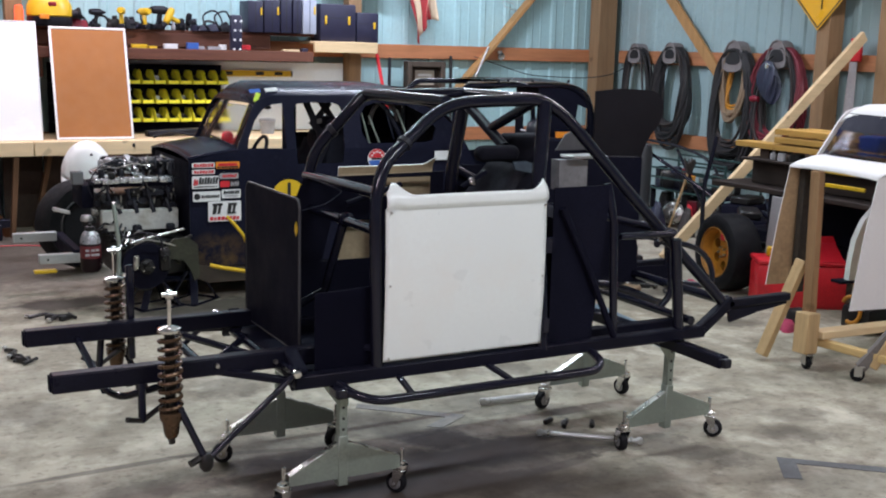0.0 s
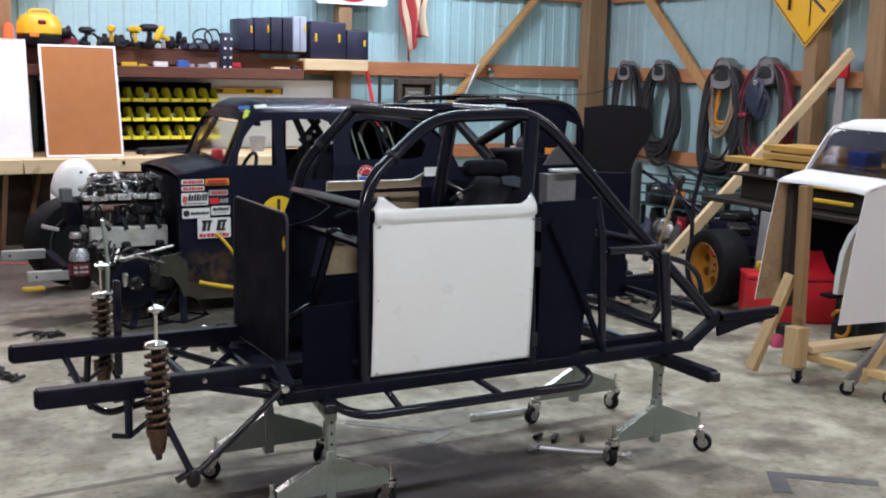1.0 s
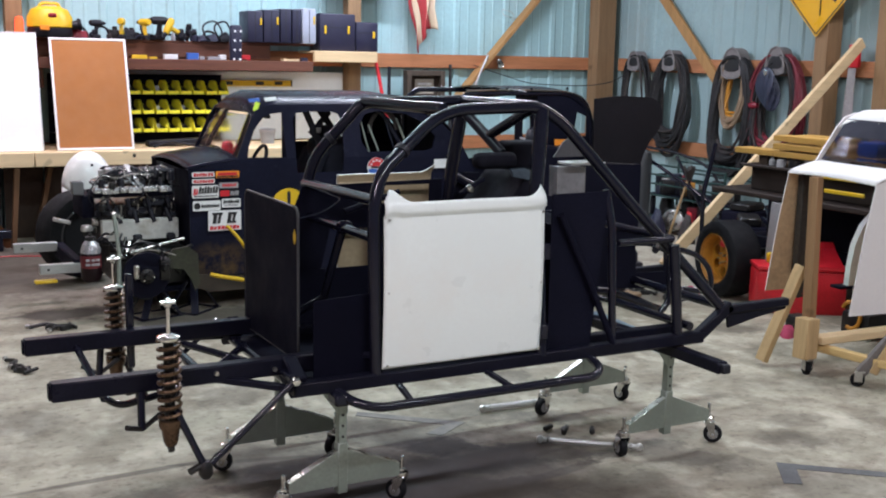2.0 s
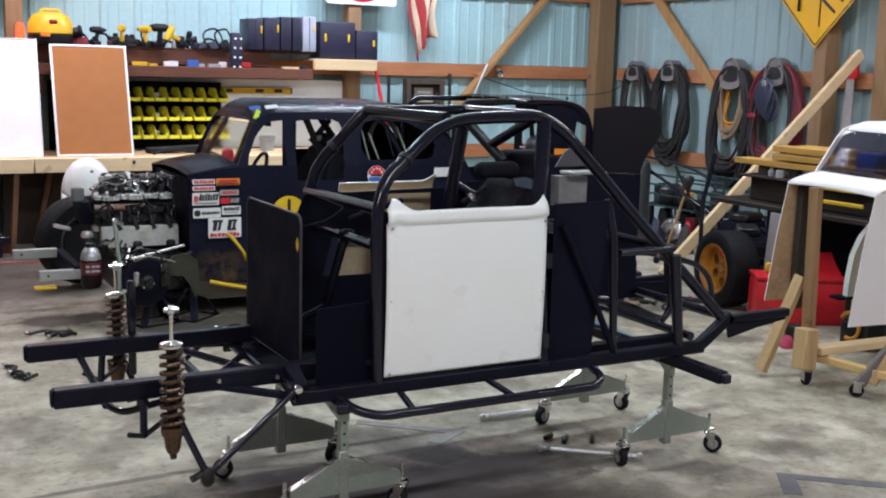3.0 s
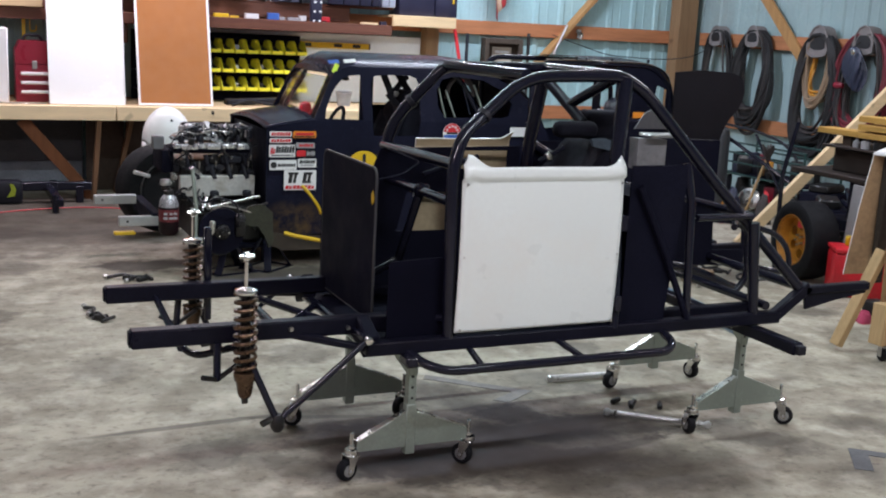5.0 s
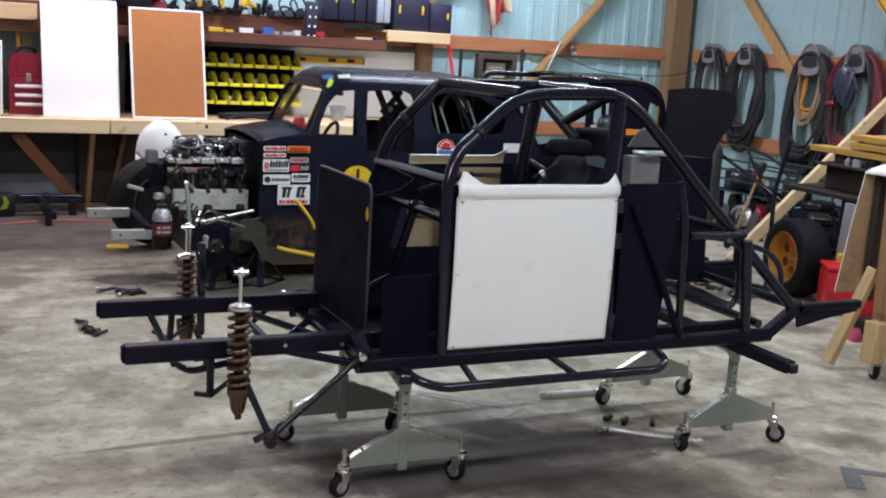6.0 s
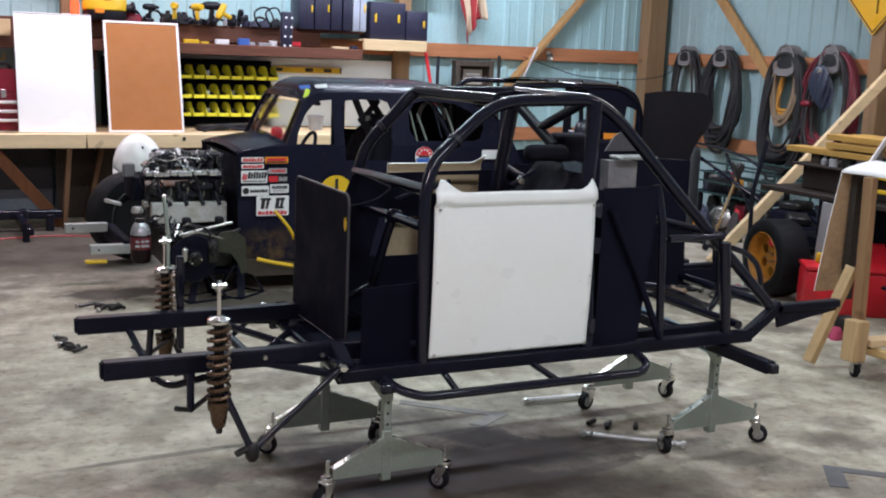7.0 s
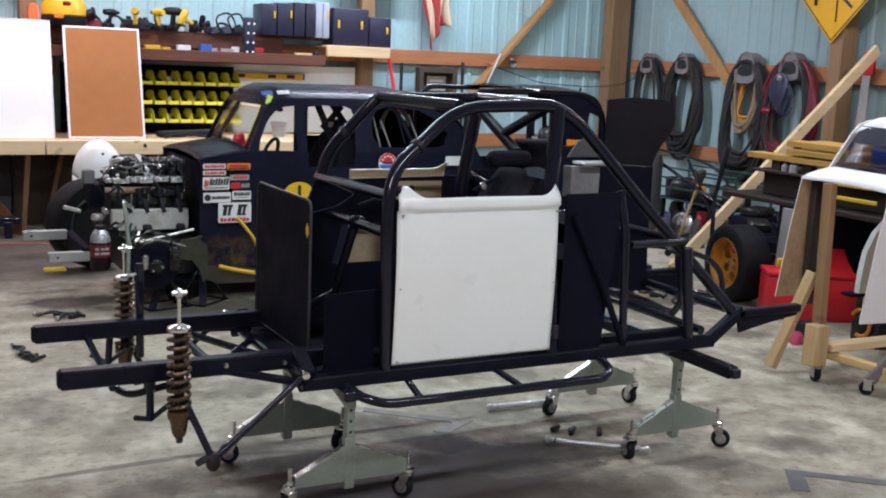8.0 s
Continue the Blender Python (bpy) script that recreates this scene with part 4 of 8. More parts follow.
# ---- coupe bodies ----
def coupe_body(car, skin, inner, rear=1.95, floor_z=0.22, lift=0.0, half=0.50, quarter=True, dx=0.0, crown=0.035, pane=PLEXI, dome=0.098, long_quarter=False, far_open=False, tail=1.0, rise=1.0, square=2.8):
    """A small vintage coupe body in its own coordinates: x runs back from the firewall, y across, z up."""
    def hw(x):
        return half * (0.965 + 0.075 * math.sin(math.pi * min(1, max(0, x / rear)) * 0.9))

    def st(x):
        return x if x < 1.1 else 1.1 + (x - 1.1) * tail

    def back_by(ring):
        return [(st(x) - dx, z) for x, z in ring]

    def up(ring):
        return [(x, 0.955 + (z - 0.955) * rise if z > 0.955 else z) for x, z in ring]

    belt = back_by([(0.30, 0.95), (0.65, 0.955), (1.05, 0.955), (1.45, 0.95), (1.84, 0.93)])
    lean = 0.11 if far_open else 0.0      # the open front edge slants forward
    low = [(-lean, floor_z), (-lean * 0.5, 0.60), (0.0, 0.895), (0.15 - dx * 0.4, 0.93)] + belt + [(st(1.90) - dx, 0.80), (rear, 0.55), (rear + 0.02, floor_z + 0.1), (1.55, floor_z), (1.0, floor_z), (0.5, floor_z)]
    top = belt + back_by(up([(1.78, 1.06), (1.66, 1.18), (1.50, 1.265), (1.30, 1.295), (0.9, 1.30), (0.53, 1.292), (0.45, 1.262), (0.41, 1.20)]))
    holes = [[(0.375, 0.966), (0.385, 1.03), (0.435, 1.15), (0.50, 1.222), (0.55, 1.24), (0.620, 1.247), (0.630, 0.962)],
             [(0.695, 0.972), (0.69, 1.20), (0.715, 1.243), (0.80, 1.252), (0.96, 1.252), (1.01, 1.235), (1.03, 1.19), (1.03, 0.972)]]
    if quarter:
        holes.append([(1.12, 1.02), (1.11, 1.19), (1.14, 1.245), (1.22, 1.255), (1.38, 1.235), (1.46, 1.17), (1.50, 1.08), (1.47, 1.02)])
    if long_quarter:
        holes[2] = [(1.19, 0.985), (1.15, 1.05), (1.145, 1.16), (1.18, 1.235), (1.26, 1.255), (1.44, 1.235), (1.56, 1.17), (1.625, 1.08), (1.60, 1.0), (1.55, 0.985)]
    holes = [back_by(up(h)) for h in holes]
    for s in (-1, 1):
        ring = low
        if s > 0 and long_quarter:
            ring = low[:5] + back_by([(0.40, 0.95), (0.42, 0.79), (1.0, 0.79), (1.02, 0.953)]) + low[6:]
        if s > 0 and far_open:
            ring = low[:-2] + [(1.30, floor_z), (1.30, 0.86), (0.15, 0.86), (0.15, floor_z)]
        if s < 0 and long_quarter:      # the near door is off below its window
            ring = low[:6] + back_by([(0.695, 0.954), (0.705, 0.86), (1.02, 0.86), (1.03, 0.954)]) + low[6:]
        lower = slab(ring, "y", 0.0, 0.006, (), 0, None, lambda c, s=s: Vector((c.x, s * (hw(c.x) - c.y), c.z + lift)))
        p = part("side_panel", lower, [skin, inner], car)
        warp = lambda c, s=s: Vector((c.x, s * (hw(c.x) - c.y - 0.2 * max(0, c.z - 0.955)), c.z + lift))
        if s > 0 and long_quarter:      # the far side is open from the windscreen to behind the door
            upper = slab(belt[:1] + back_by([(0.40, 0.952)]) + holes[0][1:6] + back_by([(0.80, 1.252), (1.30, 1.245), (1.47, 1.16), (1.49, 0.985), (1.02, 0.985), (1.015, 0.956)]) + belt[2:] + top[len(belt):], "y", 0.0, 0.012, (), 0, None, warp)
        elif long_quarter:
            upper = slab(belt[:2] + back_by([(0.695, 0.956)]) + holes[1][1:7] + back_by([(1.03, 0.956)]) + belt[2:] + top[len(belt):], "y", 0.0, 0.012, [holes[0], holes[2]], 0, None, warp)
        elif s > 0 and far_open:      # the far door is off: its opening reaches below the belt
            upper = slab(belt[:1] + back_by([(0.40, 0.952)]) + holes[0][1:6] + holes[1][3:7] + back_by([(1.06, 0.952)]) + belt[3:] + top[len(belt):], "y", 0.0, 0.012, holes[2:], 0, None, warp)
        else:
            upper = slab(top, "y", 0.0, 0.012, holes, 0, None, warp)
        part("window_frame", upper, [skin, inner], car)
        for f in p.data.polygons:
            q = p.data.vertices[f.vertices[0]].co
            if abs(f.normal.y) > 0.5 and abs(q.y) < hw(q.x) - 0.003:
                f.material_index = 1

    def roof(u, v):
        x = 0.425 - dx + (st(1.595) - 0.425) * v
        e = 0.955 + 0.345 * rise - 0.075 * max(0, (0.10 - v) / 0.10) ** 2 - 0.075 * max(0, (v - 0.72) / 0.28) ** 2
        k = abs(2 * u - 1)
        w = hw(x) - 0.2 * (e - 0.955) + 0.004
        return (x, (2 * u - 1) * w, lift + e - 0.022 + dome * (1 - k ** square))

    def header(u, v):
        a, k = Vector(roof(u, 0)), 2 * u - 1
        c = Vector((0.310 - dx + 0.13 - 0.03 * (1 - k * k), k * (hw(0.35) - 0.095), lift + 0.960 + 0.285 * rise))
        return a.lerp(c, v)

    thick(part("windscreen_header", sheet(header, 24, 3), [skin, inner], car), 0.006)
    r = part("roof", sheet(roof, 24, 22), [skin, inner], car)
    thick(r, 0.008, -1, 1)

    def back(u, v):
        x = st(1.56) - dx + (rear - st(1.56) + dx + 0.05) * math.sin(v * math.pi / 2)
        z = 0.935 + 0.345 * rise - (0.635 + 0.345 * rise) * (1 - math.cos(v * math.pi / 2)) ** 0.85
        k = abs(2 * u - 1)
        return (x - 0.03 * k ** 3, (2 * u - 1) * (hw(min(rear, x)) - 0.2 * max(0, z - 0.955)), lift + z + 0.06 * (1 - k ** 2.5) * (1 - v))

    bk = part("tail_panel", sheet(back, 16, 14), [skin, inner], car)
    thick(bk, 0.006, 1, 1)

    def cowl(u, v):
        x = (0.33 - dx) * v
        k = abs(2 * u - 1)
        return (x, (2 * u - 1) * hw(x), lift + 0.895 + 0.06 * v ** 0.7 + crown * (1 - k ** 2.2))

    c = part("cowl", sheet(cowl, 18, 6), [skin, inner], car)
    thick(c, 0.006, 1, 1)
    lip = [(0.002, (2 * u - 1) * hw(0), lift + 0.893 + crown * (1 - abs(2 * u - 1) ** 2.2)) for u in [i / 14 for i in range(15)]]
    part("cowl_lip", tube(lip, 0.007, 6), skin, c)
    glass = sheet(lambda u, v: (0.315 - dx + 0.13 * v - 0.03 * (1 - (2 * u - 1) ** 2), (2 * u - 1) * (hw(0.35) - 0.045 - 0.05 * v), lift + 0.965 + 0.285 * rise * v), 10, 6)
    g = part("windscreen", glass, pane, car, "scratched plastic windscreen")
    thick(g, 0.003)
    g.visible_shadow = False
    if far_open:
        band = sheet(lambda u, v: (0.310 - dx + 0.13 * (0.60 + 0.40 * v) - 0.03 * (1 - (2 * u - 1) ** 2), (2 * u - 1) * (hw(0.35) - 0.045 - 0.05 * (0.60 + 0.40 * v)), lift + 0.965 + 0.285 * rise * (0.60 + 0.40 * v)), 10, 3)
        part("tint_band", band, painted("smoked_film", (0.030, 0.030, 0.044), 0.6, 0, 0.1, 4, spec=0.1), g, "dark tinted film across the top")
    return hw


def wheel(parent, at, axis, r=0.275, w=0.19, rim=RIM_ORANGE, name="wheel", lugs=True):
    """A fat slick tyre on a steel rim. axis: a matrix whose z points along the axle, outwards."""
    k = r
    h = w / 2
    tyre = part(name, lathe([(0.62 * k, -h * 0.9), (0.75 * k, -h * 1.04), (0.9 * k, -h), (0.975 * k, -h * 0.86), (k, -h * 0.6), (k, h * 0.6), (0.975 * k, h * 0.86), (0.9 * k, h), (0.75 * k, h * 1.04), (0.62 * k, h * 0.9)], at, axis, 40), RUBBER, parent, "black slick tyre")
    part("rim", lathe([(0.64 * k, -h), (0.60 * k, -h * 0.8), (0.56 * k, 0.0), (0.60 * k, h * 0.75), (0.645 * k, h * 0.98), (0.66 * k, h * 0.95), (0.655 * k, h * 0.85)], at, axis, 36), rim, tyre, "painted steel rim")
    disc = slab(ring_pts(0, 0, 0.60 * k, 32), "z", h * 0.18, h * 0.26, [ring_pts(0.37 * k * math.cos(a), 0.37 * k * math.sin(a), 0.135 * k, 12) for a in [i * 2 * math.pi / 6 for i in range(6)]])
    bmesh.ops.transform(disc, matrix=Matrix.Translation(at) @ axis, verts=disc.verts)
    part("wheel_centre", disc, rim, tyre)
    part("hub_cap", lathe([(0.15 * k, h * 0.2), (0.14 * k, h * 0.34), (0.08 * k, h * 0.40), (0, h * 0.41)], at, axis, 18), rim, tyre)
    if lugs:
        for i in range(5):
            a = i * 2 * math.pi / 5 + 0.4
            part("lug_nut", lathe([(0.03 * k, h * 0.2), (0.03 * k, h * 0.5), (0, h * 0.5)], Matrix.Translation(at) @ axis @ Vector((0.13 * k * math.cos(a), 0.13 * k * math.sin(a), 0)), axis, 6), STEEL, tyre)
    return tyre


# the black coupe beside the wall
C1 = Vector((1.84, 7.165, 0))
coupe = thing("black_race_coupe", C1, "matte black vintage race coupe without bonnet, on jack stands", "race car")
coupe_body(coupe, BLACK_BODY, LIFTED_INNER, rear=2.10, long_quarter=True, tail=1.19)


def cp(p):
    return Vector(p) - C1


SIDE_Y = -0.497


def decal(x0, x1, z0, z1, mat, parent=coupe, y=None, name="decal", label="", r=0.008):
    """A sticker on the near side, in world x and z."""
    yy = SIDE_Y - 0.008 if y is None else y
    return part(name, slab(round_rect(x0 - C1.x, z0, x1 - C1.x, z1, min(r, (z1 - z0) * 0.3)), "y", yy - 0.0012, yy), mat, parent, label)


def bars(parent, x0, x1, z0, z1, n, mat, y, gap=0.22):
    """One mesh of slanted strokes standing in for a printed line."""
    bm, p = bmesh.new(), (x1 - x0) / n
    for i in range(n):
        a, c, t = x0 + p * i - C1.x, x0 + p * (i + 1 - gap * (0.7 + 0.6 * ((i * 5) % 3) / 2)) - C1.x, 0.16 * (z1 - z0)
        top = z1 - (z1 - z0) * 0.16 * ((i * 7) % 3 == 1)
        slab([(a, z0), (c, z0), (c + t, top), (a + t, top)], "y", y - 0.0012, y, (), 0, bm)
    return tagged(part("printed_bar", bm, mat, parent), kind="stuff")


STICKERS = [(1.852, 1.995, 0.852, 0.884, "red_text"), (2.003, 2.155, 0.843, 0.886, "orange"), (1.852, 1.996, 0.812, 0.841, "red_text"), (2.024, 2.148, 0.778, 0.814, "grey"),
            (1.850, 2.020, 0.721, 0.800, "black_text"), (2.026, 2.153, 0.724, 0.767, "red_block"), (1.854, 2.031, 0.640, 0.703, "disc"), (2.038, 2.161, 0.655, 0.711, "two_lines"), (1.950, 2.163, 0.510, 0.638, "big")]
STICK_WHITE = painted("white_vinyl", (0.72, 0.72, 0.72), 0.4, 0, 0.04, 9)
STICK_RED = painted("red_vinyl", (0.55, 0.02, 0.03), 0.4, 0, 0.06, 9)
STICK_ORANGE = painted("orange_vinyl", (0.75, 0.25, 0.02), 0.4, 0, 0.06, 9)
STICK_GREY = painted("grey_vinyl", (0.32, 0.31, 0.32), 0.4, 0, 0.06, 9)
STICK_BLUE = painted("blue_vinyl", (0.04, 0.12, 0.42), 0.4, 0, 0.06, 9)
for x0, x1, z0, z1, look_ in STICKERS:
    w, h = x1 - x0, z1 - z0
    y2 = SIDE_Y - 0.0105
    base = {"orange": STICK_ORANGE, "grey": STICK_GREY, "red_block": INK}.get(look_, STICK_WHITE)
    d = decal(x0, x1, z0, z1, base, label="printed vinyl sponsor sticker")
    if look_ == "red_text":
        bars(d, x0 + w * 0.06, x1 - w * 0.05, z0 + h * 0.18, z1 - h * 0.18, 7, STICK_RED, y2)
    elif look_ == "orange":
        decal(x0 + w * 0.1, x1 - w * 0.1, z0 + h * 0.40, z1 - h * 0.2, STICK_RED, d, y2, "printed_bar")
        bars(d, x0 + w * 0.05, x1 - w * 0.05, z0 + h * 0.08, z0 + h * 0.34, 9, INK, y2)
    elif look_ == "grey":
        bars(d, x0 + w * 0.15, x1 - w * 0.1, z0 + h * 0.28, z1 - h * 0.22, 6, STICK_RED, y2)
    elif look_ == "black_text":
        bars(d, x0 + w * 0.04, x0 + w * 0.22, z0 + h * 0.26, z1 - h * 0.22, 2, STICK_RED, y2)
        bars(d, x0 + w * 0.24, x1 - w * 0.04, z0 + h * 0.36, z1 - h * 0.10, 7, INK, y2)
        bars(d, x0 + w * 0.08, x1 - w * 0.06, z0 + h * 0.10, z0 + h * 0.2, 12, INK, y2)
    elif look_ == "red_block":
        decal(x0 + w * 0.02, x0 + w * 0.50, z0 + h * 0.06, z1 - h * 0.06, STICK_RED, d, y2, "printed_bar")
        bars(d, x0 + w * 0.54, x0 + w * 0.96, z0 + h * 0.2, z1 - h * 0.2, 4, STICK_GREY, y2)
    elif look_ == "disc":
        part("printed_disc", slab(ring_pts(x0 + w * 0.15 - C1.x, (z0 + z1) / 2, h * 0.33, 14), "y", y2 - 0.0012, y2), INK, d)
        bars(d, x0 + w * 0.30, x1 - w * 0.05, z0 + h * 0.34, z1 - h * 0.36, 9, INK, y2)
    elif look_ == "two_lines":
        bars(d, x0 + w * 0.08, x1 - w * 0.08, z0 + h * 0.46, z1 - h * 0.14, 7, INK, y2)
        bars(d, x0 + w * 0.15, x1 - w * 0.15, z0 + h * 0.18, z0 + h * 0.34, 9, STICK_GREY, y2)
    else:
        bars(d, x0 + w * 0.12, x0 + w * 0.42, z0 + h * 0.36, z1 - h * 0.12, 2, INK, y2, 0.34)
        bars(d, x0 + w * 0.56, x0 + w * 0.86, z0 + h * 0.36, z1 - h * 0.12, 2, INK, y2, 0.34)
        decal(x0 + w * 0.12, x0 + w * 0.44, z0 + h * 0.78, z1 - h * 0.10, INK, d, y2 - 0.0015, "printed_bar")
        decal(x0 + w * 0.60, x0 + w * 0.88, z0 + h * 0.78, z1 - h * 0.10, INK, d, y2 - 0.0015, "printed_bar")
        decal(x0 + w * 0.57, x0 + w * 0.84, z0 + h * 0.36, z0 + h * 0.46, INK, d, y2 - 0.0015, "printed_bar")
        bars(d, x0 + w * 0.04, x1 - w * 0.04, z0 + h * 0.06, z0 + h * 0.24, 8, STICK_RED, y2)
yb = -0.523
badge = part("round_badge", slab(ring_pts(3.10 - C1.x, 0.883, 0.066, 24), "y", yb - 0.002, yb), STICK_WHITE, coupe, "round red, white and blue sticker")
part("printed_arc", slab([(3.10 - C1.x + 0.060 * math.cos(a), 0.890 + 0.058 * math.sin(a)) for a in [math.pi * i / 12 for i in range(13)]], "y", yb - 0.0035, yb - 0.0022), STICK_RED, badge)
part("printed_arc", slab([(3.10 - C1.x + 0.058 * math.cos(a), 0.872 + 0.05 * math.sin(a)) for a in [math.pi + math.pi * i / 12 for i in range(13)]], "y", yb - 0.0035, yb - 0.0022), STICK_BLUE, badge)
for i in range(5):
    a = math.pi * (0.12 + 0.19 * i)
    decal(3.10 + 0.040 * math.cos(a) - 0.007, 3.10 + 0.040 * math.cos(a) + 0.007, 0.890 + 0.040 * math.sin(a) - 0.006, 0.890 + 0.040 * math.sin(a) + 0.006, STICK_WHITE, badge, yb - 0.004, "printed_bar")
decal(3.06, 3.14, 0.876, 0.889, INK, badge, yb - 0.0022, "printed_bar")
num = part("number_roundel", slab([(2.475 - C1.x + 0.115 * math.cos(a), 0.655 + 0.11 * math.sin(a)) for a in [math.pi * i / 14 for i in range(15)]], "y", -0.532, -0.528), YELLOW, coupe, "yellow number roundel")
decal(2.465, 2.487, 0.66, 0.745, INK, num, -0.5335, "printed_bar")
decal(3.54, 3.69, 0.862, 0.925, STICK_WHITE, coupe, -0.520, label="white sticker")
for x, y, z, w, h, mt in ((2.305, 6.80, 1.322, 0.075, 0.030, STICK_BLUE), (2.30, 6.745, 1.283, 0.030, 0.062, LIME), (2.415, 6.80, 1.330, 0.085, 0.030, STICK_WHITE)):
    bm = box((-w / 2, -0.002, -h / 2), (w / 2, 0.002, h / 2))
    bmesh.ops.transform(bm, matrix=Matrix.Translation(cp((x, y, z))) @ Matrix.Rotation(radians(-48 if mt != LIME else -12), 4, "X") @ Matrix.Rotation(radians(-8 if mt != LIME else 25), 4, "Y"), verts=bm.verts)
    part("roof_decal", bm, mt, coupe, "small sticker by the windscreen")

# inside the coupe
wpart("coupe_floor", box((1.85, 6.70, 0.235), (3.75, 7.63, 0.25)), LIFTED_INNER, coupe)
wpart("coupe_firewall", slab([(6.70, 0.26), (7.63, 0.26), (7.63, 0.88), (6.70, 0.88)], "x", 1.862, 1.868), BLACK_SHEET, coupe)
for y in (6.80, 7.50):
    wpart("cage_tube", tube(rounded([(2.16, y, 0.25), (2.17, y, 0.95), (2.36, y, 1.26), (2.75, y, 1.28), (3.2, y, 1.26), (3.55, y, 0.7), (3.65, y, 0.26)], 0.1), 0.02, 10), BLACK, coupe)
    px_ = 2.51 if y < 7 else 2.83
    wpart("cage_post", tube([(px_, y, 0.25), (px_, y, 1.27)], 0.02, 10), BLACK, coupe)
wpart("cage_cross", tube([(2.51, 6.80, 1.28), (2.83, 7.50, 1.28)], 0.02, 10), BLACK, coupe)
wpart("dash_sheet", box((2.18, 6.72, 0.88), (2.22, 7.61, 0.955), 0.01), BLACK_SHEET, coupe)
cs = wpart("coupe_seat", sheet(lambda u, v: (2.62 + 0.20 * v ** 1.5 + 0.04 * math.cos(math.pi * (u - 0.5)), 6.85 + 0.36 * u, 0.30 + 0.68 * v), 10, 12), FABRIC, coupe, "black padded race seat")
thick(cs, 0.05)
wpart("seat_shell", box((2.80, 6.86, 0.30), (3.10, 7.20, 1.06), 0.06, seg=3), FABRIC, cs)
wpart("seat_head_wing", box((2.84, 6.90, 1.04), (2.96, 7.16, 1.14), 0.03, seg=3), FABRIC, cs)
for a, c in (((2.70, 6.95, 1.27), (2.82, 6.93, 1.0)), ((2.90, 6.98, 1.24), (2.76, 6.94, 1.10)), ((2.82, 6.96, 1.25), (2.93, 6.96, 1.10)), ((2.74, 6.93, 1.12), (2.86, 6.93, 0.99))):
    wpart("seat_belt", beam(a, c, 0.006, 0.045, 0.001), BLACK_PLASTIC, cs, "black webbing belt")
wpart("belt_buckle", box((2.775, 6.90, 1.10), (2.81, 6.915, 1.135), 0.004), STEEL, cs)
sw = tube([(2.40 + 0.05 * math.sin(a), 7.03 + 0.12 * math.cos(a), 0.89 + 0.12 * math.sin(a)) for a in [2 * math.pi * i / 24 for i in range(24)]], 0.013, 8, loop=True)
wpart("steering_wheel", sw, BLACK_PLASTIC, coupe, "black steering wheel")
wpart("dash_knob", box((2.22, 7.20, 0.95), (2.30, 7.28, 1.03), 0.03, seg=2), RED, coupe, "red plastic dash part")
wpart("inner_mirror", box((2.40, 6.86, 1.20), (2.44, 6.92, 1.225), 0.008), BLACK_PLASTIC, coupe)
for i, (x, z0, z1, mt) in enumerate(((2.98, 0.98, 1.20, STEEL), (3.08, 0.97, 1.23, GALV), (3.15, 0.98, 1.16, GALV), (3.26, 1.0, 1.24, BLACK), (3.36, 1.02, 1.2, GALV))):
    wpart("window_bar", tube([(x - 0.05, 6.78, z1), (x + 0.02, 6.76, z0)], 0.007, 8), mt, coupe, "grey window guard bar")
hs = [(3.22 + 0.10 * math.cos(t) , 6.80, 1.12 + 0.13 * math.sin(t)) for t in [i * 0.3 for i in range(12)]]
wpart("cooling_hose", tube(hs, 0.016, 8), COIL_BROWN, coupe, "ribbed cooling hose")

# engine bay of the coupe
COVER_ALLOY = painted("polished_cover_alloy", (0.72, 0.73, 0.75), 0.22, 0.8, 0.15, 12, 90, 0.05, dirt=(0.35, 0.35, 0.35))
engine = wpart("engine", box((1.36, 6.97, 0.40), (1.83, 7.36, 0.66), 0.02, seg=2), GREASE, coupe, "greasy bare engine with silver covers")
wpart("engine_pan", box((1.345, 6.895, 0.440), (1.825, 6.96, 0.572), 0.006), painted("stained_alloy", (0.60, 0.59, 0.55), 0.45, 0.15, 0.2, 8, 60, 0.1, dirt=(0.25, 0.19, 0.10)), engine, "stained silver alloy side plate")
for x0, x1 in ((1.305, 1.345), (1.353, 1.455), (1.463, 1.505), (1.513, 1.60), (1.608, 1.70), (1.708, 1.785)):
    wpart("valve_cover", box((x0, 6.880 + 0.012 * (x0 > 1.5), 0.742 + 0.004 * math.sin(40 * x0)), (x1, 6.985, 0.778), 0.006, seg=2), COVER_ALLOY, engine, "silver alloy cover")
wpart("cover_plate", box((1.31, 6.92, 0.715), (1.80, 7.20, 0.742), 0.008), BLACK_SHEET, engine)
wpart("rocker_plate", beam((1.31, 7.04, 0.800), (1.56, 7.04, 0.806), 0.11, 0.030, 0.008), COVER_ALLOY, engine, "polished alloy cover")
for x0, x1, z1 in ((1.50, 1.565, 0.80), (1.56, 1.60, 0.785)):
    wpart("slanted_bracket", beam((x0, 7.06, 0.868), (x1, 6.90, z1 - 0.01), 0.034, 0.012, 0.003), COVER_ALLOY, engine, "bright slanted bracket")
for x0, z0 in ((1.60, 0.885), (1.69, 0.89), (1.645, 0.875)):
    wpart("ignition_lead", tube([(x0, 6.97, z0), (x0 + 0.055, 6.955, z0 - 0.04)], 0.006, 7), STEEL, engine)
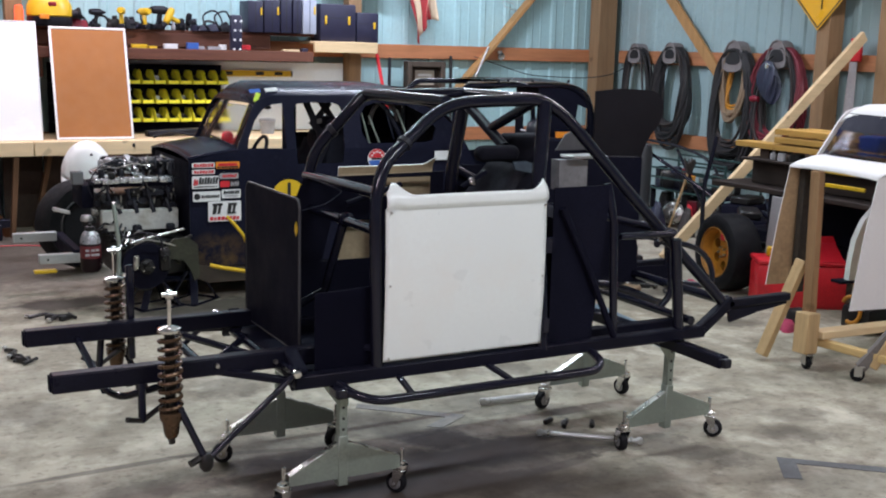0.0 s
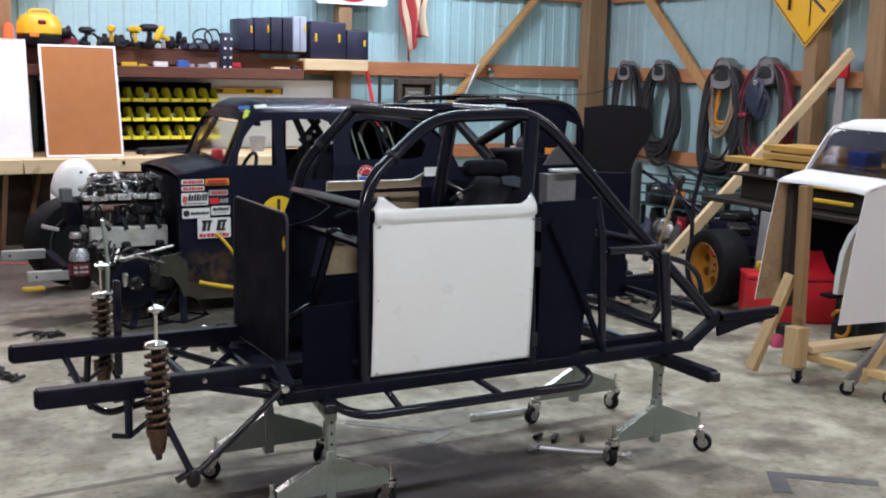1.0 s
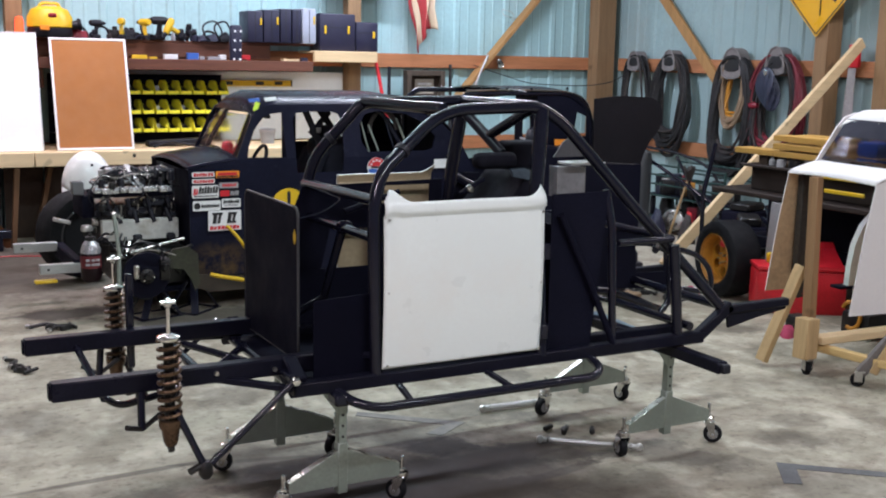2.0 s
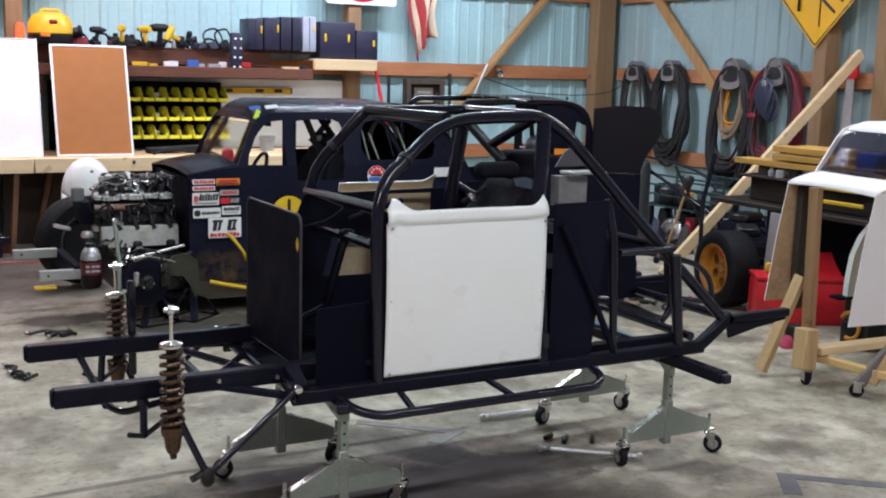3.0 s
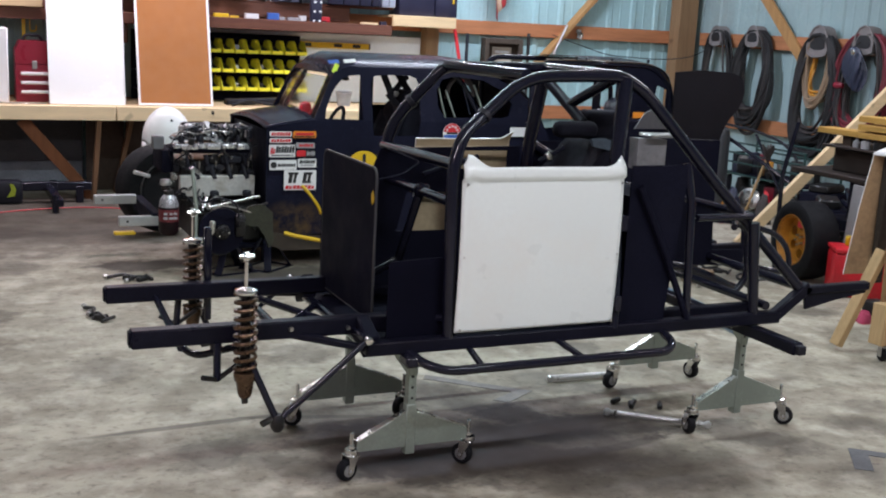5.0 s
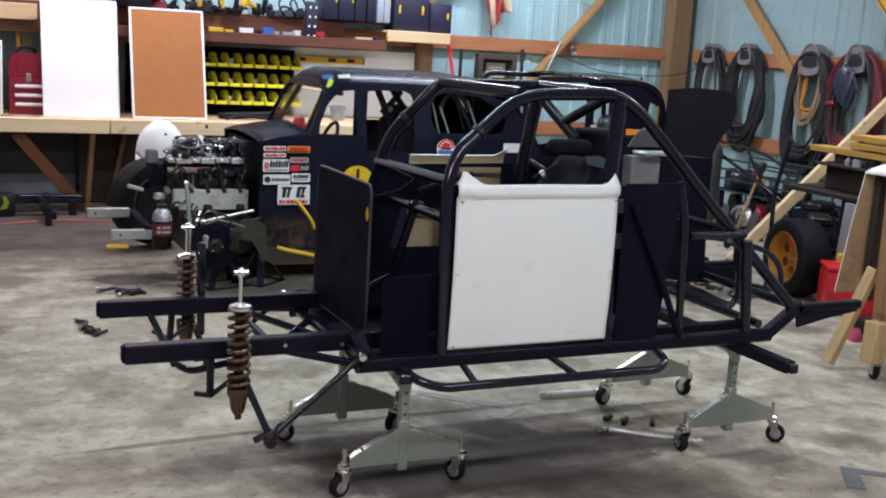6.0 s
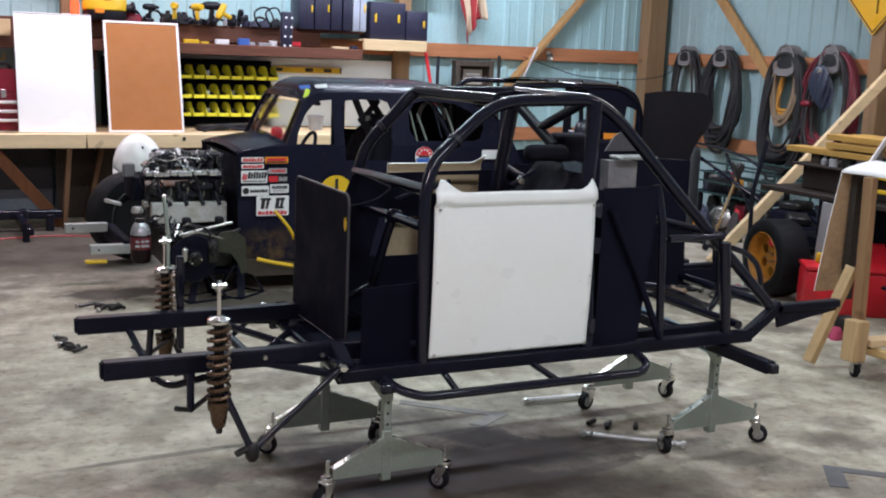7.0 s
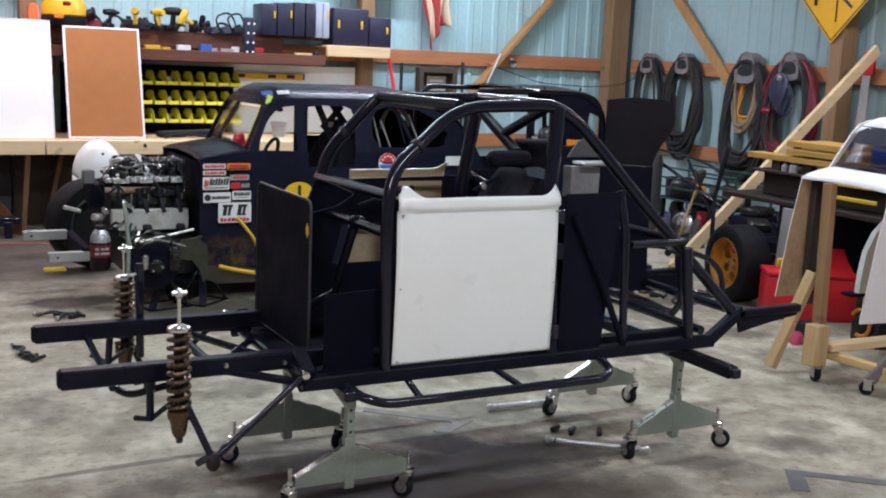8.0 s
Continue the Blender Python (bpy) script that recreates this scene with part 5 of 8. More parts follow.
for i in range(4):
    x = 1.36 + 0.125 * i
    wpart("coil_cap", lathe([(0, 0), (0.020, 0), (0.022, 0.03), (0.014, 0.05), (0, 0.052)], (x, 6.95 + 0.02 * (i % 2), 0.775), "z", 12), BLACK_PLASTIC, engine)
    wpart("plug_boot", tube([(x + 0.02, 6.915, 0.705), (x + 0.035, 6.905, 0.64)], [0.016, 0.011], 9), BLACK_PLASTIC, engine)
    wpart("plug_tip", tube([(x + 0.062, 6.91, 0.68), (x + 0.066, 6.905, 0.70)], 0.005, 6), STEEL, engine)
wpart("chain_cover", box((1.24, 6.97, 0.58), (1.32, 7.30, 0.73), 0.02, seg=2), BLACK_SHEET, engine, "dark front cover")
wpart("fuel_line", tube(rounded([(1.30, 6.93, 0.83), (1.36, 6.90, 0.86), (1.45, 6.92, 0.83), (1.55, 6.90, 0.87), (1.66, 6.92, 0.84)], 0.05), 0.005, 7), STEEL, engine)
for i in range(4):
    x = 1.44 + 0.105 * i
    wpart("intake_trumpet", lathe([(0.026, 0), (0.028, 0.05), (0.034, 0.07), (0.030, 0.072), (0.022, 0.02)], (x, 7.07, 0.79), "z", 14), BLACK_PLASTIC, engine)
    wpart("exhaust_stub", tube(rounded([(x, 6.98, 0.64), (x, 6.92, 0.63), (x + 0.02, 6.90, 0.55)], 0.03), 0.016, 10), BLACK_PLASTIC, engine)
    wpart("head_stud", tube([(x + 0.03, 6.94, 0.60), (x + 0.035, 6.93, 0.665)], 0.006, 6), STEEL, engine)
wpart("air_box", box((1.40, 7.06, 0.82), (1.62, 7.22, 0.885), 0.02, seg=2), BLACK_PLASTIC, engine)
wpart("air_box", box((1.62, 7.00, 0.80), (1.83, 7.18, 0.88), 0.02, seg=2), BLACK_PLASTIC, engine)
wpart("silver_bracket", box((1.36, 7.02, 0.80), (1.46, 7.06, 0.88), 0.008), ALUM, engine)
wpart("silver_bracket", beam((1.60, 6.92, 0.77), (1.545, 7.10, 0.90), 0.035, 0.012, 0.003), ALUM, engine)
for a, c in (((1.65, 6.98, 0.90), (1.71, 6.98, 0.855)), ((1.74, 6.98, 0.905), (1.80, 6.98, 0.865))):
    wpart("bright_clip", tube([a, c], 0.007, 6), CHROME, engine)
rng = random.Random(5)
for i in range(9):
    p0 = Vector((1.36 + 0.05 * i, 6.94 + 0.10 * rng.random(), 0.70 + 0.18 * rng.random()))
    p1 = p0 + Vector((0.10 + 0.1 * rng.random(), 0.08 * rng.random(), 0.10 * rng.random() - 0.05))
    mid = (p0 + p1) / 2 + Vector((0, -0.02, 0.06 * rng.random()))
    wpart("hose", tube(rounded([p0, mid, p1], 0.05), 0.006 + 0.005 * rng.random(), 7), BLACK_PLASTIC if i % 3 else STEEL, engine)
for i in range(26):
    p0 = Vector((1.34 + 0.48 * rng.random(), 6.93 + 0.16 * rng.random(), 0.79 + 0.06 * rng.random()))
    w, h = 0.014 + 0.03 * rng.random(), 0.012 + 0.04 * rng.random()
    if i % 2:
        wpart("engine_fitting", box(p0, p0 + Vector((w * 1.6, 0.03, h)), 0.004), (BLACK_PLASTIC, STEEL, GREASE, BLACK_PLASTIC)[i % 4], engine)
    else:
        wpart("engine_fitting", lathe([(0, 0), (w * 0.6, 0), (w * 0.6, h), (w * 0.3, h + 0.01), (0, h + 0.01)], p0, "z", 8), (GREASE, BLACK_PLASTIC, ALUM)[i % 3], engine)
for i in range(12):
    p0 = Vector((1.36 + 0.45 * rng.random(), 6.90 + 0.05 * rng.random(), 0.57 + 0.13 * rng.random()))
    wpart("engine_fitting", box(p0, p0 + Vector((0.05 + 0.06 * rng.random(), 0.04, 0.03 + 0.03 * rng.random())), 0.008), BLACK_PLASTIC if i % 4 else GREASE, engine)
wpart("radiator_side", box((1.185, 6.95, 0.735), (1.255, 7.02, 0.818), 0.006), painted("dull_grey_plate", (0.13, 0.13, 0.135), 0.5), coupe, "grey plate at the engine front")
for i in range(7):
    wpart("front_clutter", box((1.27 + 0.02 * i, 6.86 + 0.04 * (i % 3), 0.50 + 0.045 * i), (1.31 + 0.02 * i, 6.90 + 0.04 * (i % 3), 0.545 + 0.045 * i), 0.008), (GREASE, STEEL, BLACK_PLASTIC)[i % 3], coupe)
wpart("front_crossmember", box((1.16, 6.84, 0.25), (1.22, 7.55, 0.35), 0.01), BLACK_SHEET, coupe)
wpart("engine_cradle", box((1.42, 6.80, 0.15), (1.855, 7.50, 0.40), 0.02), GREASE, coupe)
wpart("belly_pan", box((1.50, 6.72, 0.13), (2.40, 7.60, 0.148), 0.004), BLACK_SHEET, coupe)
for y, x0, z, n_ in ((7.42, 0.82 * 7.42 / 6.9, 0.345, 0.27), (6.86, 0.96, 0.30, 0.24)):
    horn = wpart("frame_horn", box((x0, y - 0.025, z - 0.03), (x0 + n_, y + 0.025, z + 0.03), 0.004), painted("silver_frame_paint", (0.42, 0.43, 0.42), 0.4, 0.4, 0.15, 9, 60, 0.05), coupe, "silver frame rail end")
    wpart("frame_hole", lathe([(0, -0.0265), (0.008, -0.0265), (0.008, -0.02)], (x0 + 0.05, y, z), "y", 8), INK, horn)
wpart("yellow_tow_hook", box((0.93, 6.83, 0.215), (1.06, 6.89, 0.235), 0.006), YELLOW, coupe)
FACE_W = Matrix.Rotation(math.pi / 2, 4, "X")      # axle along y, outer face towards -y
TY = Vector((1.41, 7.95, 0.335))
TURN = Matrix.Rotation(radians(16), 4, "Z") @ FACE_W
ft = part("front_tyre", lathe([(0.175, -0.10), (0.24, -0.115), (0.29, -0.11), (0.308, -0.09), (0.313, -0.05), (0.313, 0.05), (0.308, 0.09), (0.29, 0.11), (0.24, 0.115), (0.175, 0.10), (0.165, 0.0), (0.175, -0.10)], TY - C1, TURN, 40), painted("worn_front_tyre_rubber", (0.0085, 0.0085, 0.0095), 0.75, 0, 0.3, 12, 200, 0.2, spec=0.2), coupe, "black front tyre")
part("bead_ring", tube([TY - C1 + (TURN.to_3x3() @ Vector((0.205 * math.cos(a), 0.205 * math.sin(a), 0.113))) for a in [2 * math.pi * i / 36 for i in range(36)]], 0.006, 6, loop=True), painted("worn_rim_edge", (0.06, 0.06, 0.062), 0.4, 0.4), ft, "worn rim edge")
# black disc stands for the shade inside the open tyre
part("tyre_hole_shade", lathe([(0, 0.02), (0.168, 0.02), (0.168, 0.05), (0, 0.05)], TY - C1, TURN, 28), INK, ft)
for x in (3.42,):
    wheel(coupe, cp((x, 6.75, 0.277)), FACE_W, 0.277, 0.19, RIM_ORANGE, "rear_wheel")
    wheel(coupe, cp((x, 7.60, 0.277)), FACE_W @ Matrix.Rotation(math.pi, 4, "X"), 0.277, 0.19, RIM_ORANGE, "rear_wheel")
rot = wpart("brake_rotor", lathe([(0.03, -0.012), (0.140, -0.012), (0.144, 0), (0.140, 0.012), (0.03, 0.012)], (1.522, 6.52, 0.285), "y", 28), BLACK_SHEET, coupe, "greasy dark brake rotor")
wpart("hub", lathe([(0, -0.05), (0.02, -0.05), (0.045, -0.04), (0.05, 0.03)], (1.522, 6.52, 0.285), "y", 16), GREASE, rot)
for i in range(5):
    a = i * 2 * math.pi / 5
    wpart("wheel_stud", tube([(1.522 + 0.032 * math.cos(a), 6.50, 0.285 + 0.032 * math.sin(a)), (1.522 + 0.032 * math.cos(a), 6.455, 0.285 + 0.032 * math.sin(a))], 0.005, 6), CHROME if i in (0, 3) else GREASE, rot)
OLIVE = painted("greasy_olive_casting", (0.028, 0.030, 0.017), 0.45, 0, 0.5, 16, 60, 0.3, dirt=(0.02, 0.018, 0.014))
wpart("caliper_bracket", slab([(1.64, 0.36), (1.70, 0.43), (1.79, 0.44), (1.85, 0.39), (1.86, 0.20), (1.83, 0.16), (1.80, 0.24), (1.76, 0.30), (1.68, 0.31)], "y", 6.55, 6.575), OLIVE, rot, "greasy olive casting")
wpart("caliper", box((1.60, 6.48, 0.25), (1.665, 6.56, 0.39), 0.018, seg=2), GREASE, rot, "dark caliper")
wpart("caliper_piston", lathe([(0, -0.03), (0.022, -0.028), (0.026, 0.0), (0.022, 0.02)], (1.63, 6.475, 0.335), "y", 14), GREASE, rot)
wpart("brake_hose", tube(rounded([(1.62, 6.48, 0.38), (1.60, 6.46, 0.47), (1.50, 6.50, 0.50), (1.42, 6.60, 0.44), (1.40, 6.70, 0.50)], 0.06), 0.006, 7), BLACK_PLASTIC, rot)
wpart("brake_hose", tube(rounded([(1.45, 6.50, 0.42), (1.52, 6.47, 0.455), (1.62, 6.47, 0.43), (1.70, 6.50, 0.40)], 0.05), 0.005, 7), STEEL, rot)
wpart("spindle_lug", box((1.44, 6.46, 0.27), (1.475, 6.49, 0.36), 0.01), STEEL, rot, "bright worn lug")
wpart("spindle_nut", lathe([(0, -0.02), (0.020, -0.018), (0.024, 0.0), (0.02, 0.02)], (1.522, 6.468, 0.285), "y", 10), GREASE, rot)
shield = [(1.522 + (0.155 + 0.012 * math.sin(5 * a)) * math.cos(a), 0.285 + (0.150 + 0.010 * math.cos(4 * a)) * math.sin(a)) for a in [math.pi * (0.15 + 1.55 * i / 22) for i in range(23)]]
wpart("dust_shield", slab(shield, "y", 6.545, 6.549), GREASE, rot, "greasy bent dust shield")
for i in range(14):
    a = 0.55 * i
    p0 = Vector((1.44 + 0.028 * i, 6.60 + 0.02 * (i % 3), 0.36 + 0.06 * math.sin(1.7 * i)))
    if i % 2:
        wpart("suspension_fitting", lathe([(0, -0.02), (0.016, -0.018), (0.020, 0.0), (0.012, 0.03), (0, 0.032)], p0, "y", 9), (GREASE, STEEL, GREASE, BLACK_PLASTIC)[i % 4], coupe)
    else:
        wpart("suspension_fitting", beam(p0, p0 + Vector((0.06 * math.cos(a), 0.02, 0.06 * math.sin(a))), 0.022, 0.016, 0.004), (GREASE, OLIVE, GREASE)[i % 3], coupe)
for x, d, mt in ((1.35, 0.05, BLACK_PLASTIC), (1.41, -0.03, GREASE), (1.55, 0.07, BLACK_PLASTIC), (1.66, -0.05, COIL_BROWN), (1.78, 0.02, BLACK_PLASTIC)):
    wpart("engine_lead", tube(rounded([(x, 6.93, 0.82), (x + d, 6.89, 0.73), (x - d, 6.92, 0.66), (x + d, 6.93, 0.60)], 0.04), 0.0055, 6), mt, engine)
for i in range(10):
    p0 = Vector((1.36 + 0.048 * i, 6.95, 0.80 + 0.012 * (i % 4)))
    wpart("fuel_rail_fitting", lathe([(0, 0), (0.010, 0), (0.010, 0.03), (0.006, 0.035), (0.006, 0.06), (0, 0.06)], p0, "z", 8), (CHROME, BLACK_PLASTIC, GREASE)[i % 3], engine)
wpart("fuel_rail", tube([(1.35, 6.955, 0.846), (1.60, 6.96, 0.862), (1.82, 6.97, 0.872)], 0.010, 8), BLACK_PLASTIC, engine)
wpart("throttle_cable", tube(rounded([(1.30, 6.92, 0.66), (1.26, 6.88, 0.74), (1.34, 6.90, 0.86), (1.48, 6.95, 0.885)], 0.06), 0.004, 6), BLACK_PLASTIC, engine)
ARM = [(1.05, 6.85, 0.608), (1.150, 6.85, 0.580)]
wpart("bright_arm", beam(ARM[0], ARM[1], 0.03, 0.022, 0.004), ALUM, coupe, "bright alloy arm")
wpart("reservoir_cap", lathe([(0, 0), (0.034, 0), (0.038, 0.012), (0.030, 0.035), (0, 0.04)], (1.236, 6.80, 0.532), "z", 16), ALUM, coupe, "bright reservoir cap")
wpart("reservoir_neck", tube([(1.236, 6.80, 0.50), (1.236, 6.80, 0.535)], 0.026, 10), GREASE, coupe)
wpart("steering_knuckle", tube([(1.365, 6.53, 0.24), (1.37, 6.54, 0.44), (1.355, 6.58, 0.66)], [0.016, 0.013, 0.012], 10), GALV, coupe, "bright steering upright")
wpart("upper_arm", tube([(1.355, 6.58, 0.665), (1.45, 6.82, 0.60)], 0.013, 8), STEEL, coupe)
wpart("lower_arm", tube([(1.365, 6.53, 0.26), (1.55, 6.82, 0.28)], 0.014, 8), GREASE, coupe)
wpart("tie_rod", tube([(1.43, 6.50, 0.435), (1.76, 6.53, 0.497)], 0.009, 10), STEEL, coupe, "bright tie rod")
for k, (x, z) in enumerate(((1.345, 0.245), (1.385, 0.25), (1.505, 0.275))):
    wpart("bolt_head", lathe([(0, -0.016), (0.012, -0.014), (0.014, 0.0), (0.012, 0.014)], (x, 6.49, z), "y", 8), CHROME, coupe)
CAN = (1.222, 6.62, 0)
sh = wpart("nose_canister", lathe([(0, 0.252), (0.045, 0.255), (0.060, 0.275), (0.061, 0.425), (0.050, 0.455)], CAN, "z", 20), painted("dark_red_can_enamel", (0.010, 0.003, 0.005), 0.45, spec=0.2), coupe, "dark red canister with a worn label")
wpart("canister_label", lathe([(0.0612, 0.340), (0.0616, 0.342), (0.0616, 0.412), (0.0612, 0.414)], CAN, "z", 20), painted("worn_dark_red_label", (0.13, 0.012, 0.018), 0.45, 0, 0.3, 30), sh, "worn red label")
for zz, w in ((0.385, 0.030), (0.358, 0.036)):
    for sx in (-0.030, 0.002, 0.028):
        wpart("printed_bar", box((CAN[0] + sx - w / 3, CAN[1] - 0.0640, zz), (CAN[0] + sx + w / 3, CAN[1] - 0.0545, zz + 0.013)), STICK_GREY, sh)
wpart("canister_shoulder", lathe([(0.0605, 0.423), (0.058, 0.450), (0.048, 0.480), (0.030, 0.500), (0.026, 0.505)], CAN, "z", 20), painted("dull_can_steel", (0.42, 0.42, 0.44), 0.3, 0.6, 0.3, 20), sh, "bright shoulder")
wpart("canister_neck", lathe([(0.028, 0.500), (0.032, 0.506), (0.030, 0.525), (0.012, 0.53), (0.010, 0.545), (0, 0.545)], CAN, "z", 14), GREASE, sh)
for i in range(9):
    a = i * 0.7
    p0 = Vector((1.24 + 0.030 * i, 6.68 + 0.03 * (i % 3), 0.44 + 0.05 * math.sin(a)))
    wpart("nose_hose", tube(rounded([p0, p0 + Vector((0.05, -0.02, 0.08 * math.cos(a))), p0 + Vector((0.10, 0.05, 0.03))], 0.04), 0.006 + 0.002 * (i % 3), 7), (BLACK_PLASTIC, GREASE, STEEL)[i % 3], coupe)
for i in range(10):
    p0 = Vector((1.25 + 0.052 * i, 6.74 + 0.03 * (i % 2), 0.30 + 0.05 * ((i * 7) % 4)))
    wpart("nose_fitting", box(p0, p0 + Vector((0.055, 0.04, 0.045)), 0.010), (GREASE, BLACK_PLASTIC, GREASE, OLIVE)[i % 4], coupe)
wpart("side_skirt", slab([(1.86, 0.24), (2.30, 0.20), (2.36, 0.02 + 0.1), (1.95, 0.12), (1.86, 0.16)], "y", 6.655, 6.660), painted("dirty_tan_skirt", (0.05, 0.035, 0.022), 0.7, 0, 0.4, 5, 60, 0.2), coupe, "dirty lower skirt")
wpart("rocker_skirt", slab([(2.30, 0.12), (3.15, 0.12), (3.15, 0.235), (2.30, 0.235)], "y", 6.70, 6.706), BLACK_SHEET, coupe)
wpart("yellow_strap", tube(rounded([(2.06, 6.63, 0.545), (2.10, 6.61, 0.50), (2.16, 6.60, 0.42), (2.19, 6.62, 0.36)], 0.04), 0.0105, 8), YELLOW, coupe, "yellow strap")
wpart("yellow_pipe", tube(rounded([(1.94, 6.60, 0.245), (2.02, 6.58, 0.225), (2.30, 6.58, 0.165), (2.7, 6.62, 0.15)], 0.05), 0.013, 8), YELLOW, coupe, "yellow pipe")


def jack_stand(at, top, turn):
    t = thing("jack_stand", at, "black steel jack stand under the coupe", "jack stand", "jack stands", turn)
    for sx in (-1, 1):
        for sy in (-1, 1):
            part("leg", beam((sx * 0.125, sy * 0.10, 0.008), (sx * 0.024, sy * 0.024, top * 0.80), 0.048, 0.010, 0.002), BLACK, t)
    part("foot_plate", slab([(-0.145, -0.115), (0.145, -0.115), (0.145, 0.115), (-0.145, 0.115)], "z", 0.0, 0.006, [round_rect(-0.115, -0.09, 0.115, 0.09, 0.01)]), BLACK, t)
    part("column", tube([(0, 0, top * 0.5), (0, 0, top)], 0.017, 10), BLACK, t)
    part("saddle", slab([(-0.045, top + 0.03), (-0.025, top + 0.008), (0.025, top + 0.008), (0.045, top + 0.03), (0.045, top - 0.008), (-0.045, top - 0.008)], "y", -0.02, 0.02), BLACK, t)
    part("ratchet_lever", tube([(0.02, -0.02, top * 0.75), (0.06, -0.03, top * 0.70)], 0.006, 6), BLACK, t)


jack_stand((1.60, 6.66, 0), 0.25, 15)
jack_stand((1.86, 6.72, 0), 0.24, 40)
jack_stand((2.2, 7.5, 0), 0.24, 5)

# a white front fender standing behind the coupe's nose
FENDER = [(0.19 * math.sin(math.pi * (i / 24 - 0.5)), 0.60 + 0.262 * max(0.0, math.cos(math.pi * (i / 24 - 0.5)))) for i in range(25)] + [(0.19, 0.45), (0.19, 0.3), (0.185, 0.12), (0.18, 0.0), (0.06, 0.0), (-0.06, 0.0), (-0.18, 0.0), (-0.185, 0.12), (-0.19, 0.3), (-0.19, 0.45)]


def fender_shape(u, v):
    """A domed upright shell inside the outline above."""
    x, z = FENDER[round(u * len(FENDER)) % len(FENDER)]
    k = max(0.0, 1 - v) ** 0.8
    z0 = 0.45
    return (x * k, 0.03 - 0.17 * (1 - k * k) ** 0.5, max(0.0, z0 + (z - z0) * k) if z > 0.001 else z0 * (1 - k))


fd = sheet(fender_shape, len(FENDER), 10)
ff = solo("loose_fender", fd, WHITE_GEL, "white fibreglass front fender standing on the floor", "car fender", (1.58, 8.6, 0))
thick(ff, 0.006)
part("mounting_hole", lathe([(0, -0.004), (0.010, -0.004), (0.010, 0.004)], (0.015, -0.085, 0.765), "y", 8), INK, ff)

# ---- stripped black cab behind the chassis ----
cab = thing("stripped_black_cab", (4.2, 6.8, 0), "stripped black cab body with bright roof edges", "car body")
for y in (6.48, 7.25):
    wpart("cab_hoop", tube(rounded([(3.60, y, 0.26), (3.60, y, 1.30), (3.70, y, 1.385), (4.54, y, 1.382), (4.715, y, 1.26), (4.745, y, 0.9), (4.76, y, 0.26)], 0.11, 6), 0.020, 10), BLACK, cab)
wpart("cab_roof", sheet(lambda u, v: (4.02 + 0.58 * u, 6.48 + 0.77 * v, 1.405 + 0.02 * math.sin(math.pi * v) - 0.05 * max(0, u - 0.8) ** 2 * 25), 10, 8), BLACK_BODY, cab)
wpart("bright_roof_edge", tube(rounded([(3.68, 6.46, 1.40), (4.06, 6.46, 1.408), (4.50, 6.455, 1.40), (4.66, 6.455, 1.345), (4.725, 6.455, 1.22), (4.738, 6.455, 1.04)], 0.07), 0.0065, 6), CHROME, cab, "bright metal edge strip")
wpart("bright_roof_edge", tube([(4.02, 6.46, 1.412), (4.02, 6.05 + 0.2, 1.40)], 0.006, 6), CHROME, cab, "bright metal edge strip")
for x in (3.80, 3.92, 4.00, 4.20, 4.50):
    wpart("roof_rivet", lathe([(0.010, 0), (0.010, 0.018), (0, 0.022)], (x, 6.46, 1.405), "z", 8), BLACK_PLASTIC, cab)
for z in (0.98, 1.10, 1.20):
    wpart("edge_rivet", lathe([(0, -0.010), (0.008, -0.008), (0.008, 0)], (4.735, 6.446, z), "y", 8), BLACK_PLASTIC, cab)
wpart("roof_cross_tube", tube([(3.74, 6.48, 1.37), (4.08, 6.58, 1.385)], 0.024, 10), BLACK, cab)
wpart("cab_back", slab([(6.50, 0.3), (7.23, 0.3), (7.23, 1.36), (6.50, 1.36)], "x", 4.55, 4.556, [round_rect(6.62, 1.02, 7.12, 1.27, 0.05)]), BLACK_SHEET, cab)
wpart("cab_back_trim", tube([(4.54, 6.62 + 0.5 * k, 1.02 + 0.0 * k) for k in (0, 1)], 0.008, 6), ALUM, cab)
wpart("cab_side", slab([(3.60, 0.26), (4.80, 0.26), (4.80, 0.93), (3.60, 0.80)], "y", 6.46, 6.466), BLACK_SHEET, cab)
wpart("cab_side", slab([(3.60, 0.26), (4.80, 0.26), (4.80, 0.93), (3.60, 0.80)], "y", 7.26, 7.266), BLACK_SHEET, cab)
wpart("cab_rear_side", slab([(4.26, 0.9), (4.742, 0.9), (4.735, 1.2), (4.70, 1.31), (4.60, 1.375), (4.26, 1.385)], "y", 6.47, 6.476, [[(4.575, 1.08), (4.685, 1.08), (4.685, 1.22), (4.60, 1.25)]]), BLACK_SHEET, cab)
wpart("cab_floor", box((3.58, 6.46, 0.22), (4.82, 7.27, 0.26), 0.005), BLACK_SHEET, cab)
wpart("deck_edge", tube([(4.55, 6.30, 0.905), (4.95, 6.24, 0.885)], 0.005, 6), GREASE, cab)
wpart("rear_deck", slab([(4.52, 0.30), (5.02, 0.30), (5.02, 0.885), (4.52, 0.90)], "y", 6.24, 6.30), BLACK_SHEET, cab)
for x, z in ((3.62, 0.0), (4.74, 0.0)):
    for y in (6.52, 7.2):
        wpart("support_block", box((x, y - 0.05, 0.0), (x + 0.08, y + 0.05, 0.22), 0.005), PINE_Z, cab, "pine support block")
wpart("orange_flash", slab([(4.37, 1.02), (4.52, 1.03), (4.545, 1.06), (4.37, 1.065)], "y", 6.40, 6.404), STICK_ORANGE, cab, "orange sticker")
wpart("red_flash", slab([(4.37, 0.975), (4.47, 0.98), (4.51, 1.018), (4.37, 1.01)], "y", 6.40, 6.404), STICK_RED, cab, "red sticker")
